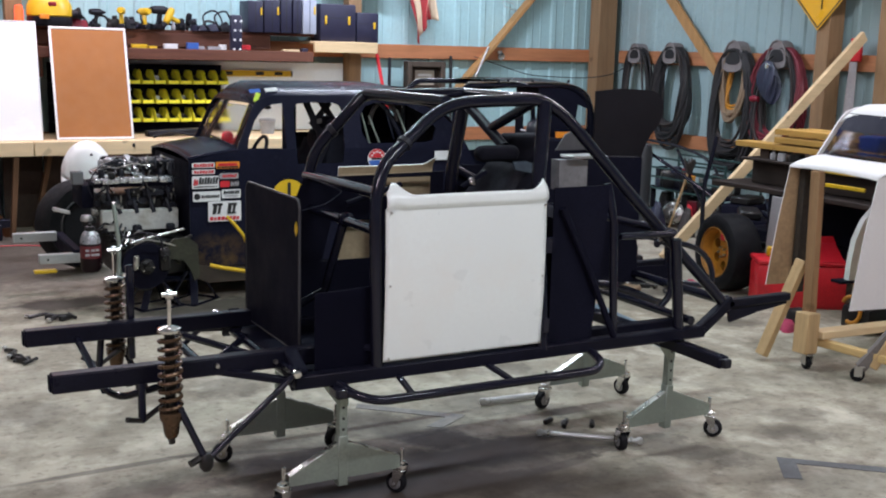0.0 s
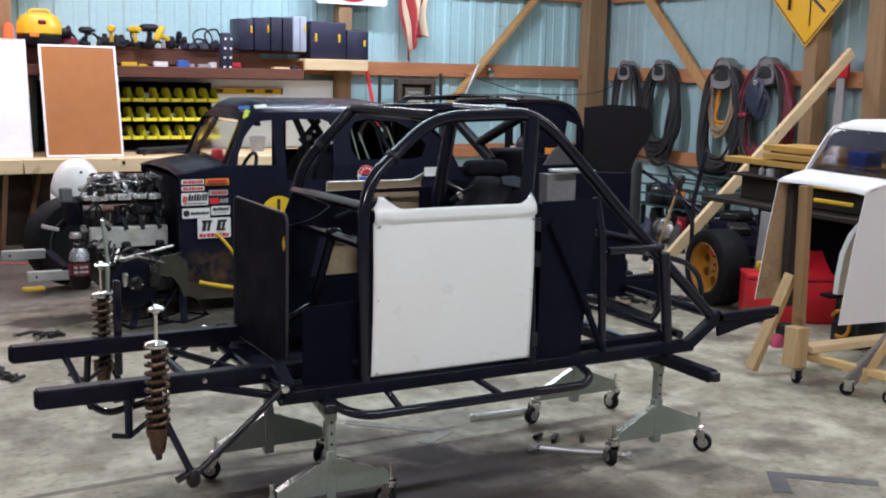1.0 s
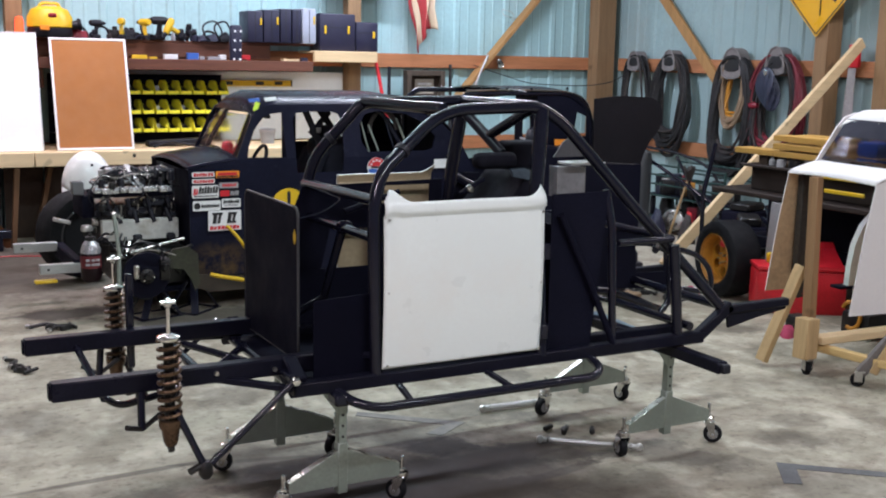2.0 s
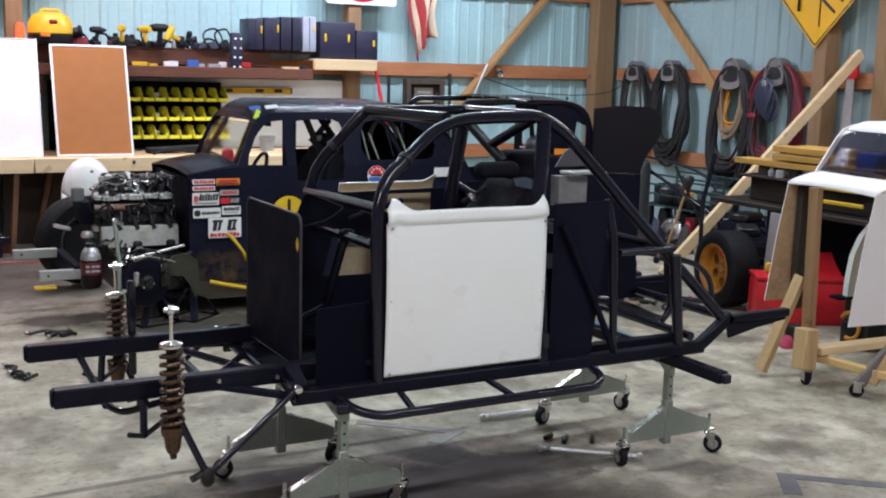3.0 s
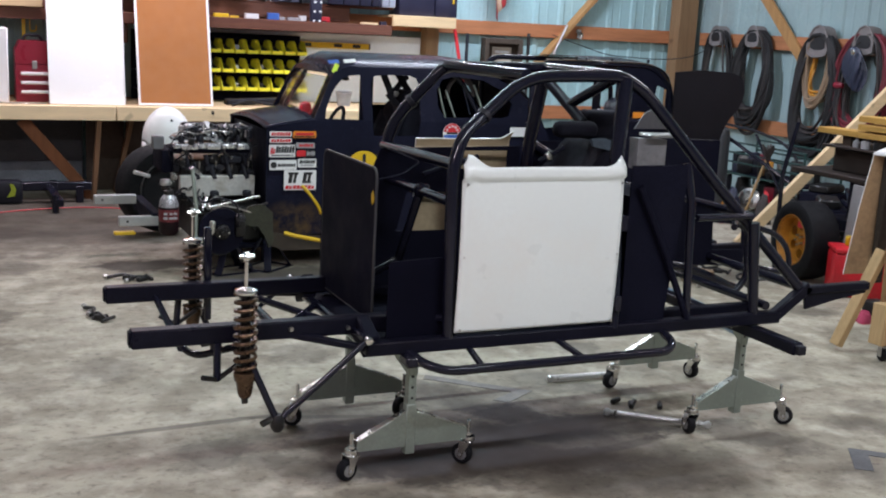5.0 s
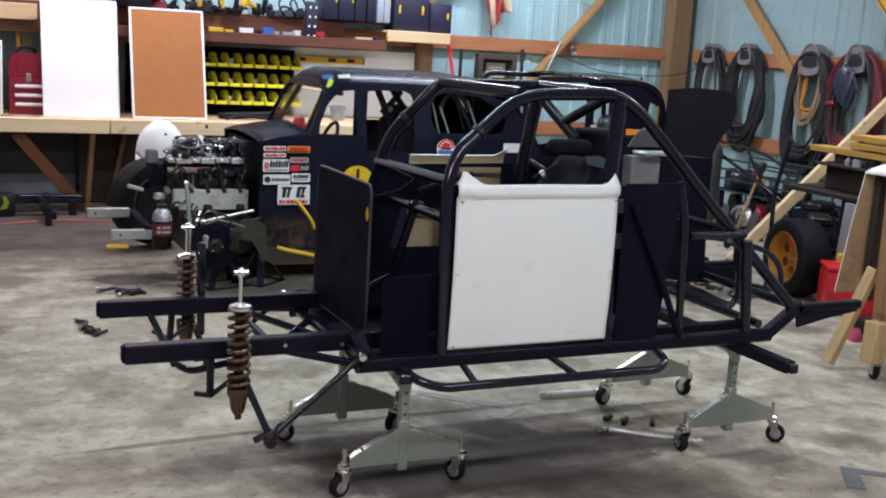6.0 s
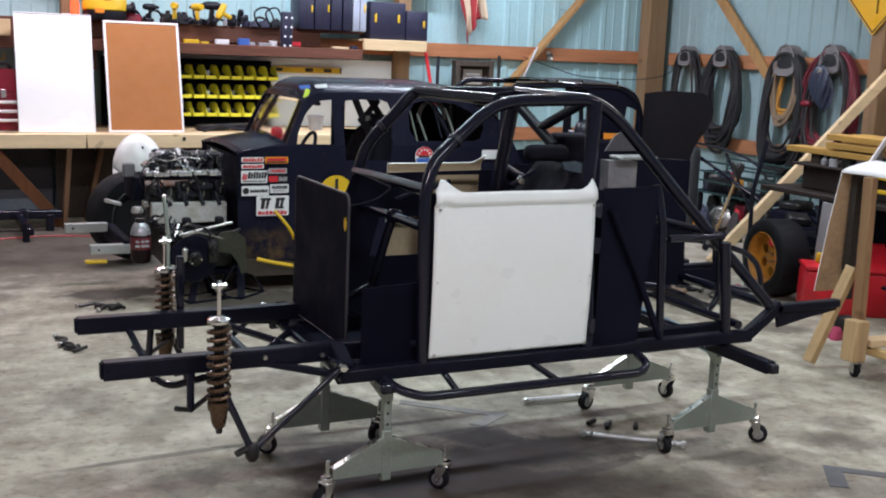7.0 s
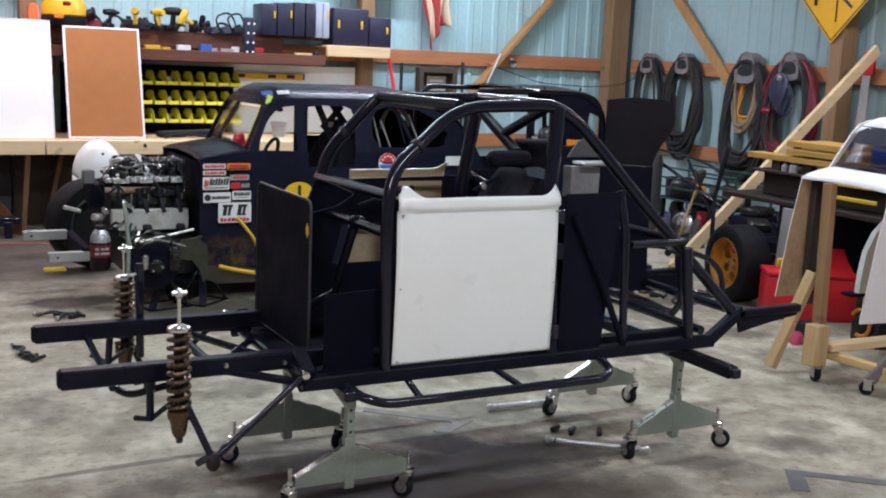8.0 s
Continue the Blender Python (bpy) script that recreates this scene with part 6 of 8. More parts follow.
wpart("sticker_sheet", slab([(4.36, 0.30), (4.60, 0.30), (4.60, 1.0), (4.55, 1.08), (4.36, 1.08)], "y", 6.406, 6.412), BLACK_SHEET, cab)
hl = solo("racing_helmet", lathe([(0.055, 0), (0.072, 0.02), (0.075, 0.065), (0.064, 0.105), (0.04, 0.13), (0, 0.138)], (0, 0, 0), "z", 24), painted("grey_blue_shell", (0.02, 0.022, 0.032), 0.3), "dark grey-blue shell with a pale painted highlight", "helmet shell", (4.197, 6.38, 1.025))
# pale disc painted in for the highlight on the shell
part("highlight_dab", lathe([(0, 0), (0.014, 0.0), (0.014, 0.004), (0, 0.006)], (0.030, -0.064, 0.055), Matrix.Rotation(math.pi / 2 + 0.1, 4, "X") @ Matrix.Rotation(0.4, 4, "Y"), 10), STICK_GREY, hl)
solo("helmet_shelf", box((-0.16, -0.14, 0), (0.16, 0.14, 1.025), 0.01), BLACK_SHEET, "dark upright box below the shell", "box", (4.20, 6.38, 0))

QUARTER = [(4.62, 1.353), (4.836, 1.374), (5.143, 1.361), (5.23, 1.316), (5.258, 1.226), (5.224, 1.123), (5.126, 1.03), (5.071, 0.932), (5.043, 0.817), (5.031, 0.63), (5.05, 0.26), (4.63, 0.26)]
wpart("rear_quarter_panel", slab([tuple(p)[:2] for p in rounded([(a, c, 0) for a, c in QUARTER], 0.05, 3)], "y", 6.29, 6.302, (), 0, None, lambda c: Vector((c.x, c.y + 0.12 * max(0, c.x - 4.9) ** 1.5, c.z))), painted("satin_black_panel", (0.0105, 0.0092, 0.0118), 0.55, 0, 0.3, 3, 80, 0.06, dirt=(0.011, 0.0095, 0.011), spec=0.12), cab, "large satin black panel")
wpart("quarter_panel_stay", box((4.62, 6.302, 0.22), (4.86, 6.46, 0.26), 0.004), BLACK_SHEET, cab)

# ---- white coupe body on its timber dolly ----
WB = Vector((4.745, 4.25, 0))
white = thing("white_coupe_body", (*WB.xy, 0.0), "bare white fibreglass coupe body, tan inside, on a dolly", "car body", turn=-6.5)
coupe_body(white, WHITE_PINK, TAN_GLASS, 1.95, 0.20, 0.105, 0.361, True, 0.115, 0.010, TINTED, 0.040, far_open=True, rise=0.84, square=6.0)
# dark strip painted for the shaded gap between side panel and post
part("gap_strip", box((0.058, 0.285, 0.26), (0.122, 0.335, 0.985), 0.006), painted("gap_shade", (0.03, 0.02, 0.014), 0.8, 0, 0.4, 12), white, "dark strip for the shade between panel and post")
part("inner_fender", slab([(0.262, 0.362), (0.268, 0.47), (0.288, 0.60), (0.34, 0.71), (0.43, 0.80), (0.54, 0.86), (0.66, 0.88), (0.66, 0.362)], "y", 0.08, 0.12), WHITE_GEL, white, "white inner wheel arch")
part("arch_lip", box((0.20, 0.07, 0.345), (0.66, 0.16, 0.361), 0.003), BLACK_SHEET, white, "black lower lip")
for v, z in ((-0.27, 1.315), (-0.10, 1.325), (0.08, 1.325), (0.25, 1.315)):
    part("screen_screw", lathe([(0, -0.004), (0.005, -0.003), (0.005, 0)], (0.215, v, z - 0.02), Matrix.Rotation(-math.pi / 2, 4, "Y"), 6), CHROME, white)

dolly = thing("timber_dolly", (4.7, 4.1, 0), "rough pine dolly on castors carrying the white body", "dolly", turn=-12.5)


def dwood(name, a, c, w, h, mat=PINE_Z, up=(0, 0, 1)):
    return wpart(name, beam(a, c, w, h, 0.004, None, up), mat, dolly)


# old post timber, darkened for the shade of the white body over it
DOLLY_POST = wood("old_shaded_post_timber", (0.29, 0.165, 0.08), "z", 0.25)
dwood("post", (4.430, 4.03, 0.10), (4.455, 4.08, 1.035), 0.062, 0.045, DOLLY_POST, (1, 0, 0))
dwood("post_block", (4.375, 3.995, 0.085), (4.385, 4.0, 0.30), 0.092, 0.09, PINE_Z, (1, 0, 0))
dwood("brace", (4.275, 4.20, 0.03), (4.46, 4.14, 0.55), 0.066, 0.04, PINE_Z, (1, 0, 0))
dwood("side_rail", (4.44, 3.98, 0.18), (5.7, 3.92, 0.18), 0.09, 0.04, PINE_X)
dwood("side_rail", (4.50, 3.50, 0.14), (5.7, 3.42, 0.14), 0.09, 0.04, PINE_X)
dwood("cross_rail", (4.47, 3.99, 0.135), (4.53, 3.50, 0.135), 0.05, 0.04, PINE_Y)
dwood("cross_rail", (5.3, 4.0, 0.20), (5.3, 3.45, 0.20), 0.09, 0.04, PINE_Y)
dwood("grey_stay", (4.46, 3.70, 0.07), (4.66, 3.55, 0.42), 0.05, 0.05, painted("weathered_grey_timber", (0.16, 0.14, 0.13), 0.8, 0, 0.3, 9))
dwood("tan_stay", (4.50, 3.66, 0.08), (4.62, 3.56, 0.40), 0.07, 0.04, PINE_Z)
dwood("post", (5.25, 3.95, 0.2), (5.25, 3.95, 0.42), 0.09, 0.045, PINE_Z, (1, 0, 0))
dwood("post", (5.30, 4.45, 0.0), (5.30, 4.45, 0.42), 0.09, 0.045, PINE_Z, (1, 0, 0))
for (x, y, sw_) in ((4.37, 3.96, 70), (4.46, 3.69, 120), (4.52, 3.48, 100), (5.6, 3.92, 30)):
    m = Matrix.Translation((x, y, 0)) @ Matrix.Rotation(radians(sw_), 4, "Z")
    fk = box((-0.02, -0.022, 0.078), (0.03, 0.022, 0.085), 0.002)
    for k in (-0.022, 0.019):
        box((-0.010, k, 0.028), (0.030, k + 0.003, 0.082), 0.001, fk)
    bmesh.ops.transform(fk, matrix=m, verts=fk.verts)
    f_ = wpart("caster_fork", fk, STEEL, dolly)
    wh = lathe([(0.008, -0.012), (0.032, -0.013), (0.036, -0.008), (0.036, 0.008), (0.032, 0.013), (0.008, 0.012)], (0.018, 0, 0.036), "y", 18)
    bmesh.ops.transform(wh, matrix=m, verts=wh.verts)
    wpart("caster_wheel", wh, RUBBER, f_)

# ---- the dark low car with orange wheels by the grey wall ----
low_car = thing("dark_race_chassis", (6.0, 5.6, 0), "dark stripped race car with orange wheels, lumber piled on top", "race car")
FACE_X = Matrix.Rotation(-math.pi / 2, 4, "Y")      # axle along x, outer face towards -x
lw = wheel(low_car, Vector((5.37, 5.675, 0.268)) - Vector((6.0, 5.6, 0)), Matrix.Rotation(radians(-10), 4, "Z") @ FACE_X, 0.268, 0.23, RIM_ORANGE, "wheel")
wheel(low_car, Vector((6.75, 5.60, 0.285)) - Vector((6.0, 5.6, 0)), Matrix.Rotation(math.pi / 2, 4, "Y"), 0.285, 0.21, RIM_ORANGE, "wheel")
wpart("brake_caliper", box((5.27, 5.515, 0.25), (5.33, 5.585, 0.37), 0.015, seg=2), STICK_RED, lw, "red brake caliper")
wpart("brake_caliper", box((5.27, 5.585, 0.36), (5.32, 5.655, 0.41), 0.012, seg=2), STICK_RED, lw, "red brake caliper")
DECK_DARK = wood("grimy_deck_wood", (0.026, 0.016, 0.012), "y", 0.5)
wpart("frame", box((6.0, 4.55, 0.24), (6.62, 6.2, 0.34), 0.01), BLACK_SHEET, low_car)
wpart("axle", tube([(5.43, 5.70, 0.28), (6.7, 5.60, 0.285)], 0.035, 12), GREASE, low_car)
wpart("body_tub", box((5.98, 4.6, 0.34), (6.64, 5.95, 0.70), 0.03, seg=2), BLACK_SHEET, low_car)
wpart("deck", box((5.50, 4.50, 0.70), (6.70, 6.02, 0.735), 0.006), DECK_DARK, low_car, "dark plywood deck")
wpart("deck_box", box((5.66, 4.7, 0.735), (6.45, 5.80, 0.90), 0.008), DECK_DARK, low_car, "dark plywood box")
wpart("deck_lid", box((5.58, 4.62, 0.90), (6.48, 5.84, 0.918), 0.004), DECK_DARK, low_car, "worn plywood lid")
wpart("roll_hoop", tube(rounded([(5.33, 5.90, 0.02), (5.287, 5.87, 0.70), (5.36, 5.85, 1.06)], 0.06), 0.016, 10), BLACK, low_car)
wpart("yellow_trim", box((5.545, 4.70, 0.80), (5.56, 5.02, 0.825), 0.004), YELLOW, low_car)
wpart("yellow_trim", box((5.575, 4.78, 0.885), (5.585, 5.08, 0.90), 0.003), YELLOW, low_car)
wpart("grey_upright", beam((5.42, 5.32, 0.30), (5.44, 5.31, 0.70), 0.09, 0.02, 0.003, None, (1, 0, 0)), painted("grey_board", (0.24, 0.23, 0.24), 0.7), low_car, "grey board on edge")
wpart("cloudy_bottle", lathe([(0, 0), (0.022, 0), (0.024, 0.01), (0.024, 0.035), (0.010, 0.050), (0.010, 0.062), (0, 0.062)], (5.66, 5.60, 0.918), "z", 14), STICK_GREY, low_car)
wpart("tin", lathe([(0, 0), (0.05, 0), (0.05, 0.055), (0.045, 0.057), (0, 0.057)], (5.68, 5.40, 0.918), "z", 16), GREASE, low_car)
wpart("tin", lathe([(0, 0), (0.03, 0), (0.03, 0.05), (0, 0.05)], (5.64, 5.50, 0.918), "z", 16), STICK_GREY, low_car)

# lumber on top
def plank(x, y0, y1, z, w=0.14, h=0.04, turn=0.0):
    t = box((-w / 2, 0, 0), (w / 2, y1 - y0, h), 0.004)
    return solo("plank", t, OAK_Y, "yellowed rough-sawn pine plank in the pile", "plank", (x, y0, z), turn, "lumber pile")


for x in (5.72, 6.30):
    for y in (4.75, 5.70):
        solo("pile_block", box((-0.05, -0.04, 0), (0.05, 0.04, 0.066)), DARK_WOOD, "dark block under the lumber pile", "block", (x, y, 0.918))
for x, y0, y1, k in ((5.70, 4.2, 5.95, 0), (5.86, 4.1, 5.66, 0), (6.02, 4.3, 5.7, 0), (6.2, 4.2, 5.64, 0), (5.70, 5.10, 5.58, 1), (5.88, 5.08, 5.62, 1), (6.06, 5.10, 5.56, 1), (5.72, 5.09, 5.60, 2), (5.90, 5.11, 5.56, 2)):
    plank(x, y0, y1, 0.985 + 0.0405 * k + 0.012 * (k > 0) + 0.014 * (k > 1))
solo("leaning_board", beam((0, 0, 0.05), (2.07, 0.07, 1.80), 0.04, 0.092, 0.004, None, (0, 0, 1)), PINE_X, "long pale pine board leaning against the post", "board", (5.46, 6.47, 0.015))


rb = thing("tool_box", (5.66, 4.86, 0), "large red plastic tool box with a sloped lid", "tool box", turn=-32)
part("box_body", box((-0.58, 0.0, 0.0), (0.0, 0.25, 0.285), 0.02, seg=2), RED, rb)
part("lid", box((-0.585, -0.006, 0.287), (0.004, 0.255, 0.318), 0.012, seg=2), RED, rb)
part("raised_bin", slab([(0.01, 0.0), (0.40, 0.0), (0.40, 0.42), (0.34, 0.435), (0.262, 0.40), (0.256, 0.28)], "x", -0.26, -0.02, (), 0.01), RED, rb, "red raised rear bin")
part("sloped_top", slab([(0.0, 0.3185), (0.255, 0.3185), (0.262, 0.402), (0.23, 0.398)], "x", -0.24, -0.03), RED, rb)
part("carry_handle", tube(rounded([(-0.22, 0.03, 0.32), (-0.22, 0.05, 0.35), (-0.22, 0.20, 0.42), (-0.22, 0.24, 0.40)], 0.02), 0.012, 8), RED_DARK, rb)
part("latch", box((-0.50, 0.12, 0.318), (-0.46, 0.16, 0.385), 0.008), YELLOW, rb, "yellow latch")


for i, (x, y, w, d, h) in enumerate(((6.55, 6.75, 0.42, 0.32, 0.24), (6.95, 7.15, 0.36, 0.32, 0.34), (4.62, 7.75, 0.35, 0.22, 0.16), (6.35, 6.50, 0.40, 0.28, 0.34), (5.62, 7.75, 0.34, 0.22, 0.14))):
    t = thing("greasy_engine_block", (x, y, 0), "black greasy engine block on the floor", "engine block", "engine blocks by the wall", 17 * i)
    part("block_casting", box((-w / 2, -d / 2, 0), (w / 2, d / 2, h), 0.03, seg=2), BLACK_SHEET, t)
    part("cylinder_head", box((-w * 0.4, -d * 0.3, h), (w * 0.4, d * 0.3, h + 0.07), 0.015), GREASE, t)
    for k in range(4):
        part("port", lathe([(0.03, -0.02), (0.03, 0.02), (0.02, 0.02), (0.02, 0.0), (0, 0)], (-w * 0.3 + w * 0.2 * k, -d / 2, h * 0.6), "y", 10), STEEL if k % 2 else GREASE, t)
    part("pipe", tube(rounded([(-w * 0.4, -d * 0.5, h * 0.3), (-w * 0.6, -d * 0.7, h * 0.5), (-w * 0.2, -d * 0.8, h * 0.9), (w * 0.3, -d * 0.4, h * 1.1)], 0.06), 0.02, 8), BLACK if i % 2 else GREASE, t)


# ---- workbench along the aqua wall ----
BF = 9.45                     # front of the bench
bench = thing("workbench", (1.6, 9.85, 0), "long rough pine workbench with dark space below", "workbench")
wpart("bench_top", box((-1.6, BF + 0.002, 0.772), (4.38, YW - 0.075, 0.792), 0.004), PINE_X, bench)
for x0, x1 in ((-1.6, 1.306), (1.314, 4.38)):
    wpart("fascia_board", box((x0, BF - 0.038, 0.672), (x1, BF, 0.790), 0.005), PINE_LIT, bench)
for x in (-0.9, 2.7, 4.1):
    wpart("leg", box((x - 0.045, BF + 0.02, 0.0), (x + 0.045, BF + 0.058, 0.77), 0.004), LEG_WOOD, bench)
    wpart("rear_leg", box((x - 0.045, 10.1, 0.0), (x + 0.045, 10.14, 0.77), 0.004), LEG_WOOD, bench)
wpart("leg", beam((1.125, BF + 0.03, 0.0), (1.185, BF + 0.03, 0.77), 0.04, 0.075, 0.004, None, (0, 1, 0)), LEG_WOOD, bench)
wpart("leg", beam((1.36, 9.88, 0.0), (1.53, 9.88, 0.77), 0.04, 0.075, 0.004, None, (0, 1, 0)), LEG_WOOD, bench)
wpart("leg_brace", beam((0.575, BF + 0.085, 0.665), (1.122, BF + 0.085, 0.01), 0.098, 0.038, 0.004, None, (0, 1, 0)), wood("brace_stock", (0.20, 0.075, 0.03), "z", 0.25), bench, "diagonal brown brace")
wpart("bolt_pair", box((2.10, BF - 0.042, 0.735), (2.125, BF - 0.038, 0.765), 0.002), INK, bench)
# Added sheets: dark for the shade under the bench, blue-grey for the shaded wall.
wpart("under_shade_fill", box((1.46, 9.95, 0.0), (4.38, 9.97, 0.76)), DARK_WOOD, bench)
wpart("under_shade_fill", box((1.13, 10.0, 0.0), (1.455, 10.02, 0.765)), DARK_WOOD, bench)
wpart("under_shade_fill", box((-1.6, 10.16, 0.24), (1.12, 10.18, 0.765)), painted("under_bench_shade", (0.055, 0.053, 0.058), 0.7), bench, "dark sheet standing for the shade below")
wpart("under_shade_fill", box((-1.6, 10.20, 0.0), (1.12, 10.22, 0.24)), painted("shaded_wall_grey", (0.25, 0.27, 0.31), 0.7, 0, 0.3, 5), bench, "added blue-grey sheet for the shaded lower wall")

# shelf with a step, above the bench
shelf = thing("wall_shelf", (1.6, 10.1, 1.48), "dark stained double shelf full of tools", "shelf")
wpart("lower_board", box((-1.6, 9.90, 1.480), (3.92, 10.28, 1.505), 0.004), BROWN_X, shelf)
wpart("lower_lip", box((-1.6, 9.86, 1.465), (3.92, 9.898, 1.562), 0.005), BROWN_X, shelf)
wpart("upper_lip", box((-1.6, 10.03, 1.575), (3.55, 10.068, 1.705), 0.005), BROWN_X, shelf)
wpart("upper_board", box((-1.6, 10.03, 1.706), (3.99, 10.28, 1.728), 0.004), BROWN_X, shelf)
wpart("end_lip", box((3.925, 9.85, 1.560), (4.585, 9.888, 1.662), 0.004), PINE_X, shelf, "pale pine lip")
wpart("end_board", box((3.925, 9.89, 1.640), (4.585, 10.28, 1.664), 0.004), PINE_X, shelf)
for x in (-1.0, 0.3, 1.46):
    wpart("shelf_bracket", box((x - 0.02, 9.92, 1.30), (x + 0.02, 10.26, 1.478), 0.004), BROWN_X, shelf)

# white backing board and what hangs on it
solo("trim", box((2.1, YW - 0.106, 0.80), (4.39, YW - 0.075, 1.455), 0.003), PANEL_WHITE, "white hardboard panel behind the bench", "panel", kind="structure")
lv = thing("spirit_level", (3.46, YW - 0.118, 1.345), "long yellow spirit level hung on the white panel", "level")
part("body", box((-0.37, -0.012, -0.028), (0.37, 0.010, 0.028), 0.004), YELLOW, lv)
for x in (-0.26, 0.05, 0.24):
    part("vial_window", box((x - 0.04, -0.014, -0.016), (x + 0.04, -0.0125, 0.016), 0.003), INK, lv)
part("end_cap", box((0.37, -0.013, -0.03), (0.385, 0.011, 0.03), 0.003), INK, lv)
bk = thing("plastic_bucket", (3.47, 9.90, 0.792), "small translucent grey plastic bucket on the bench", "bucket")
part("bucket_body", lathe([(0, 0), (0.060, 0), (0.075, 0.13), (0.082, 0.134), (0.082, 0.140), (0.07, 0.138), (0.055, 0.01)], (0, 0, 0), "z", 24), painted("milky_plastic", (0.30, 0.315, 0.33), 0.4), bk)
part("bucket_rim", lathe([(0.076, 0.11), (0.082, 0.112), (0.082, 0.120), (0.076, 0.122)], (0, 0, 0), "z", 24), STICK_GREY, bk)

# parts bins
def bin_mesh():
    bm = bmesh.new()
    w, d, h = 0.098, 0.185, 0.125
    side = [(0, 0), (d, 0), (d, h * 0.55), (0.165, h * 0.88), (0.14, h), (0.085, h), (0.052, h * 0.86), (0.016, 0.050), (0.0, 0.036)]
    for x in (-w / 2, w / 2 - 0.003):
        slab([(p[0] - d, p[1]) for p in side], "x", x, x + 0.003, (), 0, bm)
    box((-w / 2, -d, 0), (w / 2, 0, 0.003), 0, bm)
    box((-w / 2, -0.003, 0), (w / 2, 0, h * 0.5), 0, bm)
    box((-w / 2 - 0.001, -d - 0.004, 0), (w / 2 + 0.001, -d, 0.032), 0.001, bm)
    return bm


rack = thing("bin_rack", (2.55, 10.15, 0.80), "black steel rack holding rows of yellow bins", "rack")
wpart("back_plate", box((1.55, 10.20, 0.80), (3.12, 10.215, 1.42), 0.002), BLACK_SHEET, rack)
for z in (0.905, 1.070, 1.245):
    wpart("rack_ledge", box((1.55, 10.03, z - 0.006), (3.12, 10.20, z), 0.001), BLACK_SHEET, rack)
parts_cols = [STICK_GREY, STEEL, COIL_BROWN, STICK_WHITE]
bin0 = None
rng = random.Random(11)
for z, n in ((1.245, 13), (1.070, 13), (0.905, 13)):
    for i in range(n):
        x = 1.66 + 0.1165 * i
        if bin0 is None:
            bin0 = thing("parts_bin", (x, 10.185, z), "yellow plastic stacking bin with small hardware", "parts bin", "yellow parts bins", 8)
            part("bin_shell", bin_mesh(), BIN_YELLOW, bin0)
            # dark fill: bin contents, with the shade inside put into their colour
            part("hardware", sheet(lambda u, v: (-0.045 + 0.090 * u, -0.135 + 0.130 * v, 0.026 + 0.012 * math.sin(9 * u) * math.sin(7 * v) + 0.045 * v), 6, 6), GREASE, bin0)
        else:
            copy_thing(bin0, pose(x, 10.185 + 0.004 * rng.random(), z, 0, 0, 8 + 4 * (rng.random() - 0.5)))
        if rng.random() < 0.16:
            solo("parts_packet", box((-0.03, -0.02, 0), (0.03, 0.02, 0.045 + 0.02 * rng.random()), 0.008, seg=2), rng.choice(parts_cols), "small packet of hardware in a bin", "packet", (x, 10.10, z + 0.012), group="packets in the bins")
solo("bench_clutter", beam((0, 0, 0.03), (0.55, 0.03, 0.05), 0.12, 0.05, 0.01), BLACK_PLASTIC, "dark tool lying on the bench", "tool", (2.30, 9.75, 0.79))
solo("bench_clutter", tube(rounded([(0, 0, 0.012), (0.15, 0.03, 0.06), (0.30, 0, 0.03), (0.45, 0.05, 0.012)], 0.05), 0.012, 8), BLACK_PLASTIC, "black cable lying on the bench", "cable", (2.32, 9.58, 0.792))

# boards leaning on the bench
def leaning(name, x0, x1, h, lean, at_y, face, frame_mat, fw, label, cat):
    t = thing(name, ((x0 + x1) / 2, at_y, 0.792), label, cat)
    w = x1 - x0
    m = Matrix.Rotation(radians(-lean), 4, "X")
    def put(nm, bm, mat):
        bmesh.ops.transform(bm, matrix=m, verts=bm.verts)
        part(nm, bm, mat, t)
    put("face", box((-w / 2 + fw * 0.6, -0.004, fw * 0.6), (w / 2 - fw * 0.6, 0.008, h - fw * 0.6)), face)
    for a, c in (((-w / 2, -0.009, 0), (w / 2, 0.010, fw)), ((-w / 2, -0.009, h - fw), (w / 2, 0.010, h)), ((-w / 2, -0.009, fw), (-w / 2 + fw, 0.010, h - fw)), ((w / 2 - fw, -0.009, fw), (w / 2, 0.010, h - fw))):
        put("frame_bar", box(a, c, 0.003), frame_mat)
    return t


leaning("whiteboard", 0.795, 1.405, 0.99, 12, 9.54, BOARD_WHITE, WHITE, 0.010, "blank white dry-erase board leaning on the bench", "whiteboard")
leaning("cork_board", 1.510, 2.145, 0.965, 15, 9.54, CORK, WHITE, 0.020, "brown cork board in a white frame leaning on the bench", "cork board")
solo("metal_straightedge", beam((0, 0, 0.006), (0.62, -0.06, 0.008), 0.06, 0.004, 0.001), STEEL, "bright metal straightedge on the bench", "ruler", (0.15, 9.58, 0.792))
solo("black_grip", box((-0.1, -0.03, 0), (0.1, 0.03, 0.03), 0.012, seg=2), BLACK_PLASTIC, "black handle lying on the bench", "handle", (0.15, 9.50, 0.792))

# red tool chest
tc = thing("tool_chest", (0.66, 9.84, 0.792), "small dark red steel tool chest with silver drawer pulls", "tool chest")
part("chest_body", box((-0.11, -0.13, 0), (0.20, 0.13, 0.31), 0.008), RED_DARK, tc)
lid = slab([(-0.11, 0.312), (0.20, 0.312), (0.20, 0.42), (0.15, 0.50), (-0.07, 0.50), (-0.11, 0.42)], "y", -0.13, 0.13)
part("chest_lid", lid, RED_DARK, tc)
part("lid_latch", box((0.02, -0.140, 0.27), (0.06, -0.128, 0.34), 0.004), STEEL, tc)
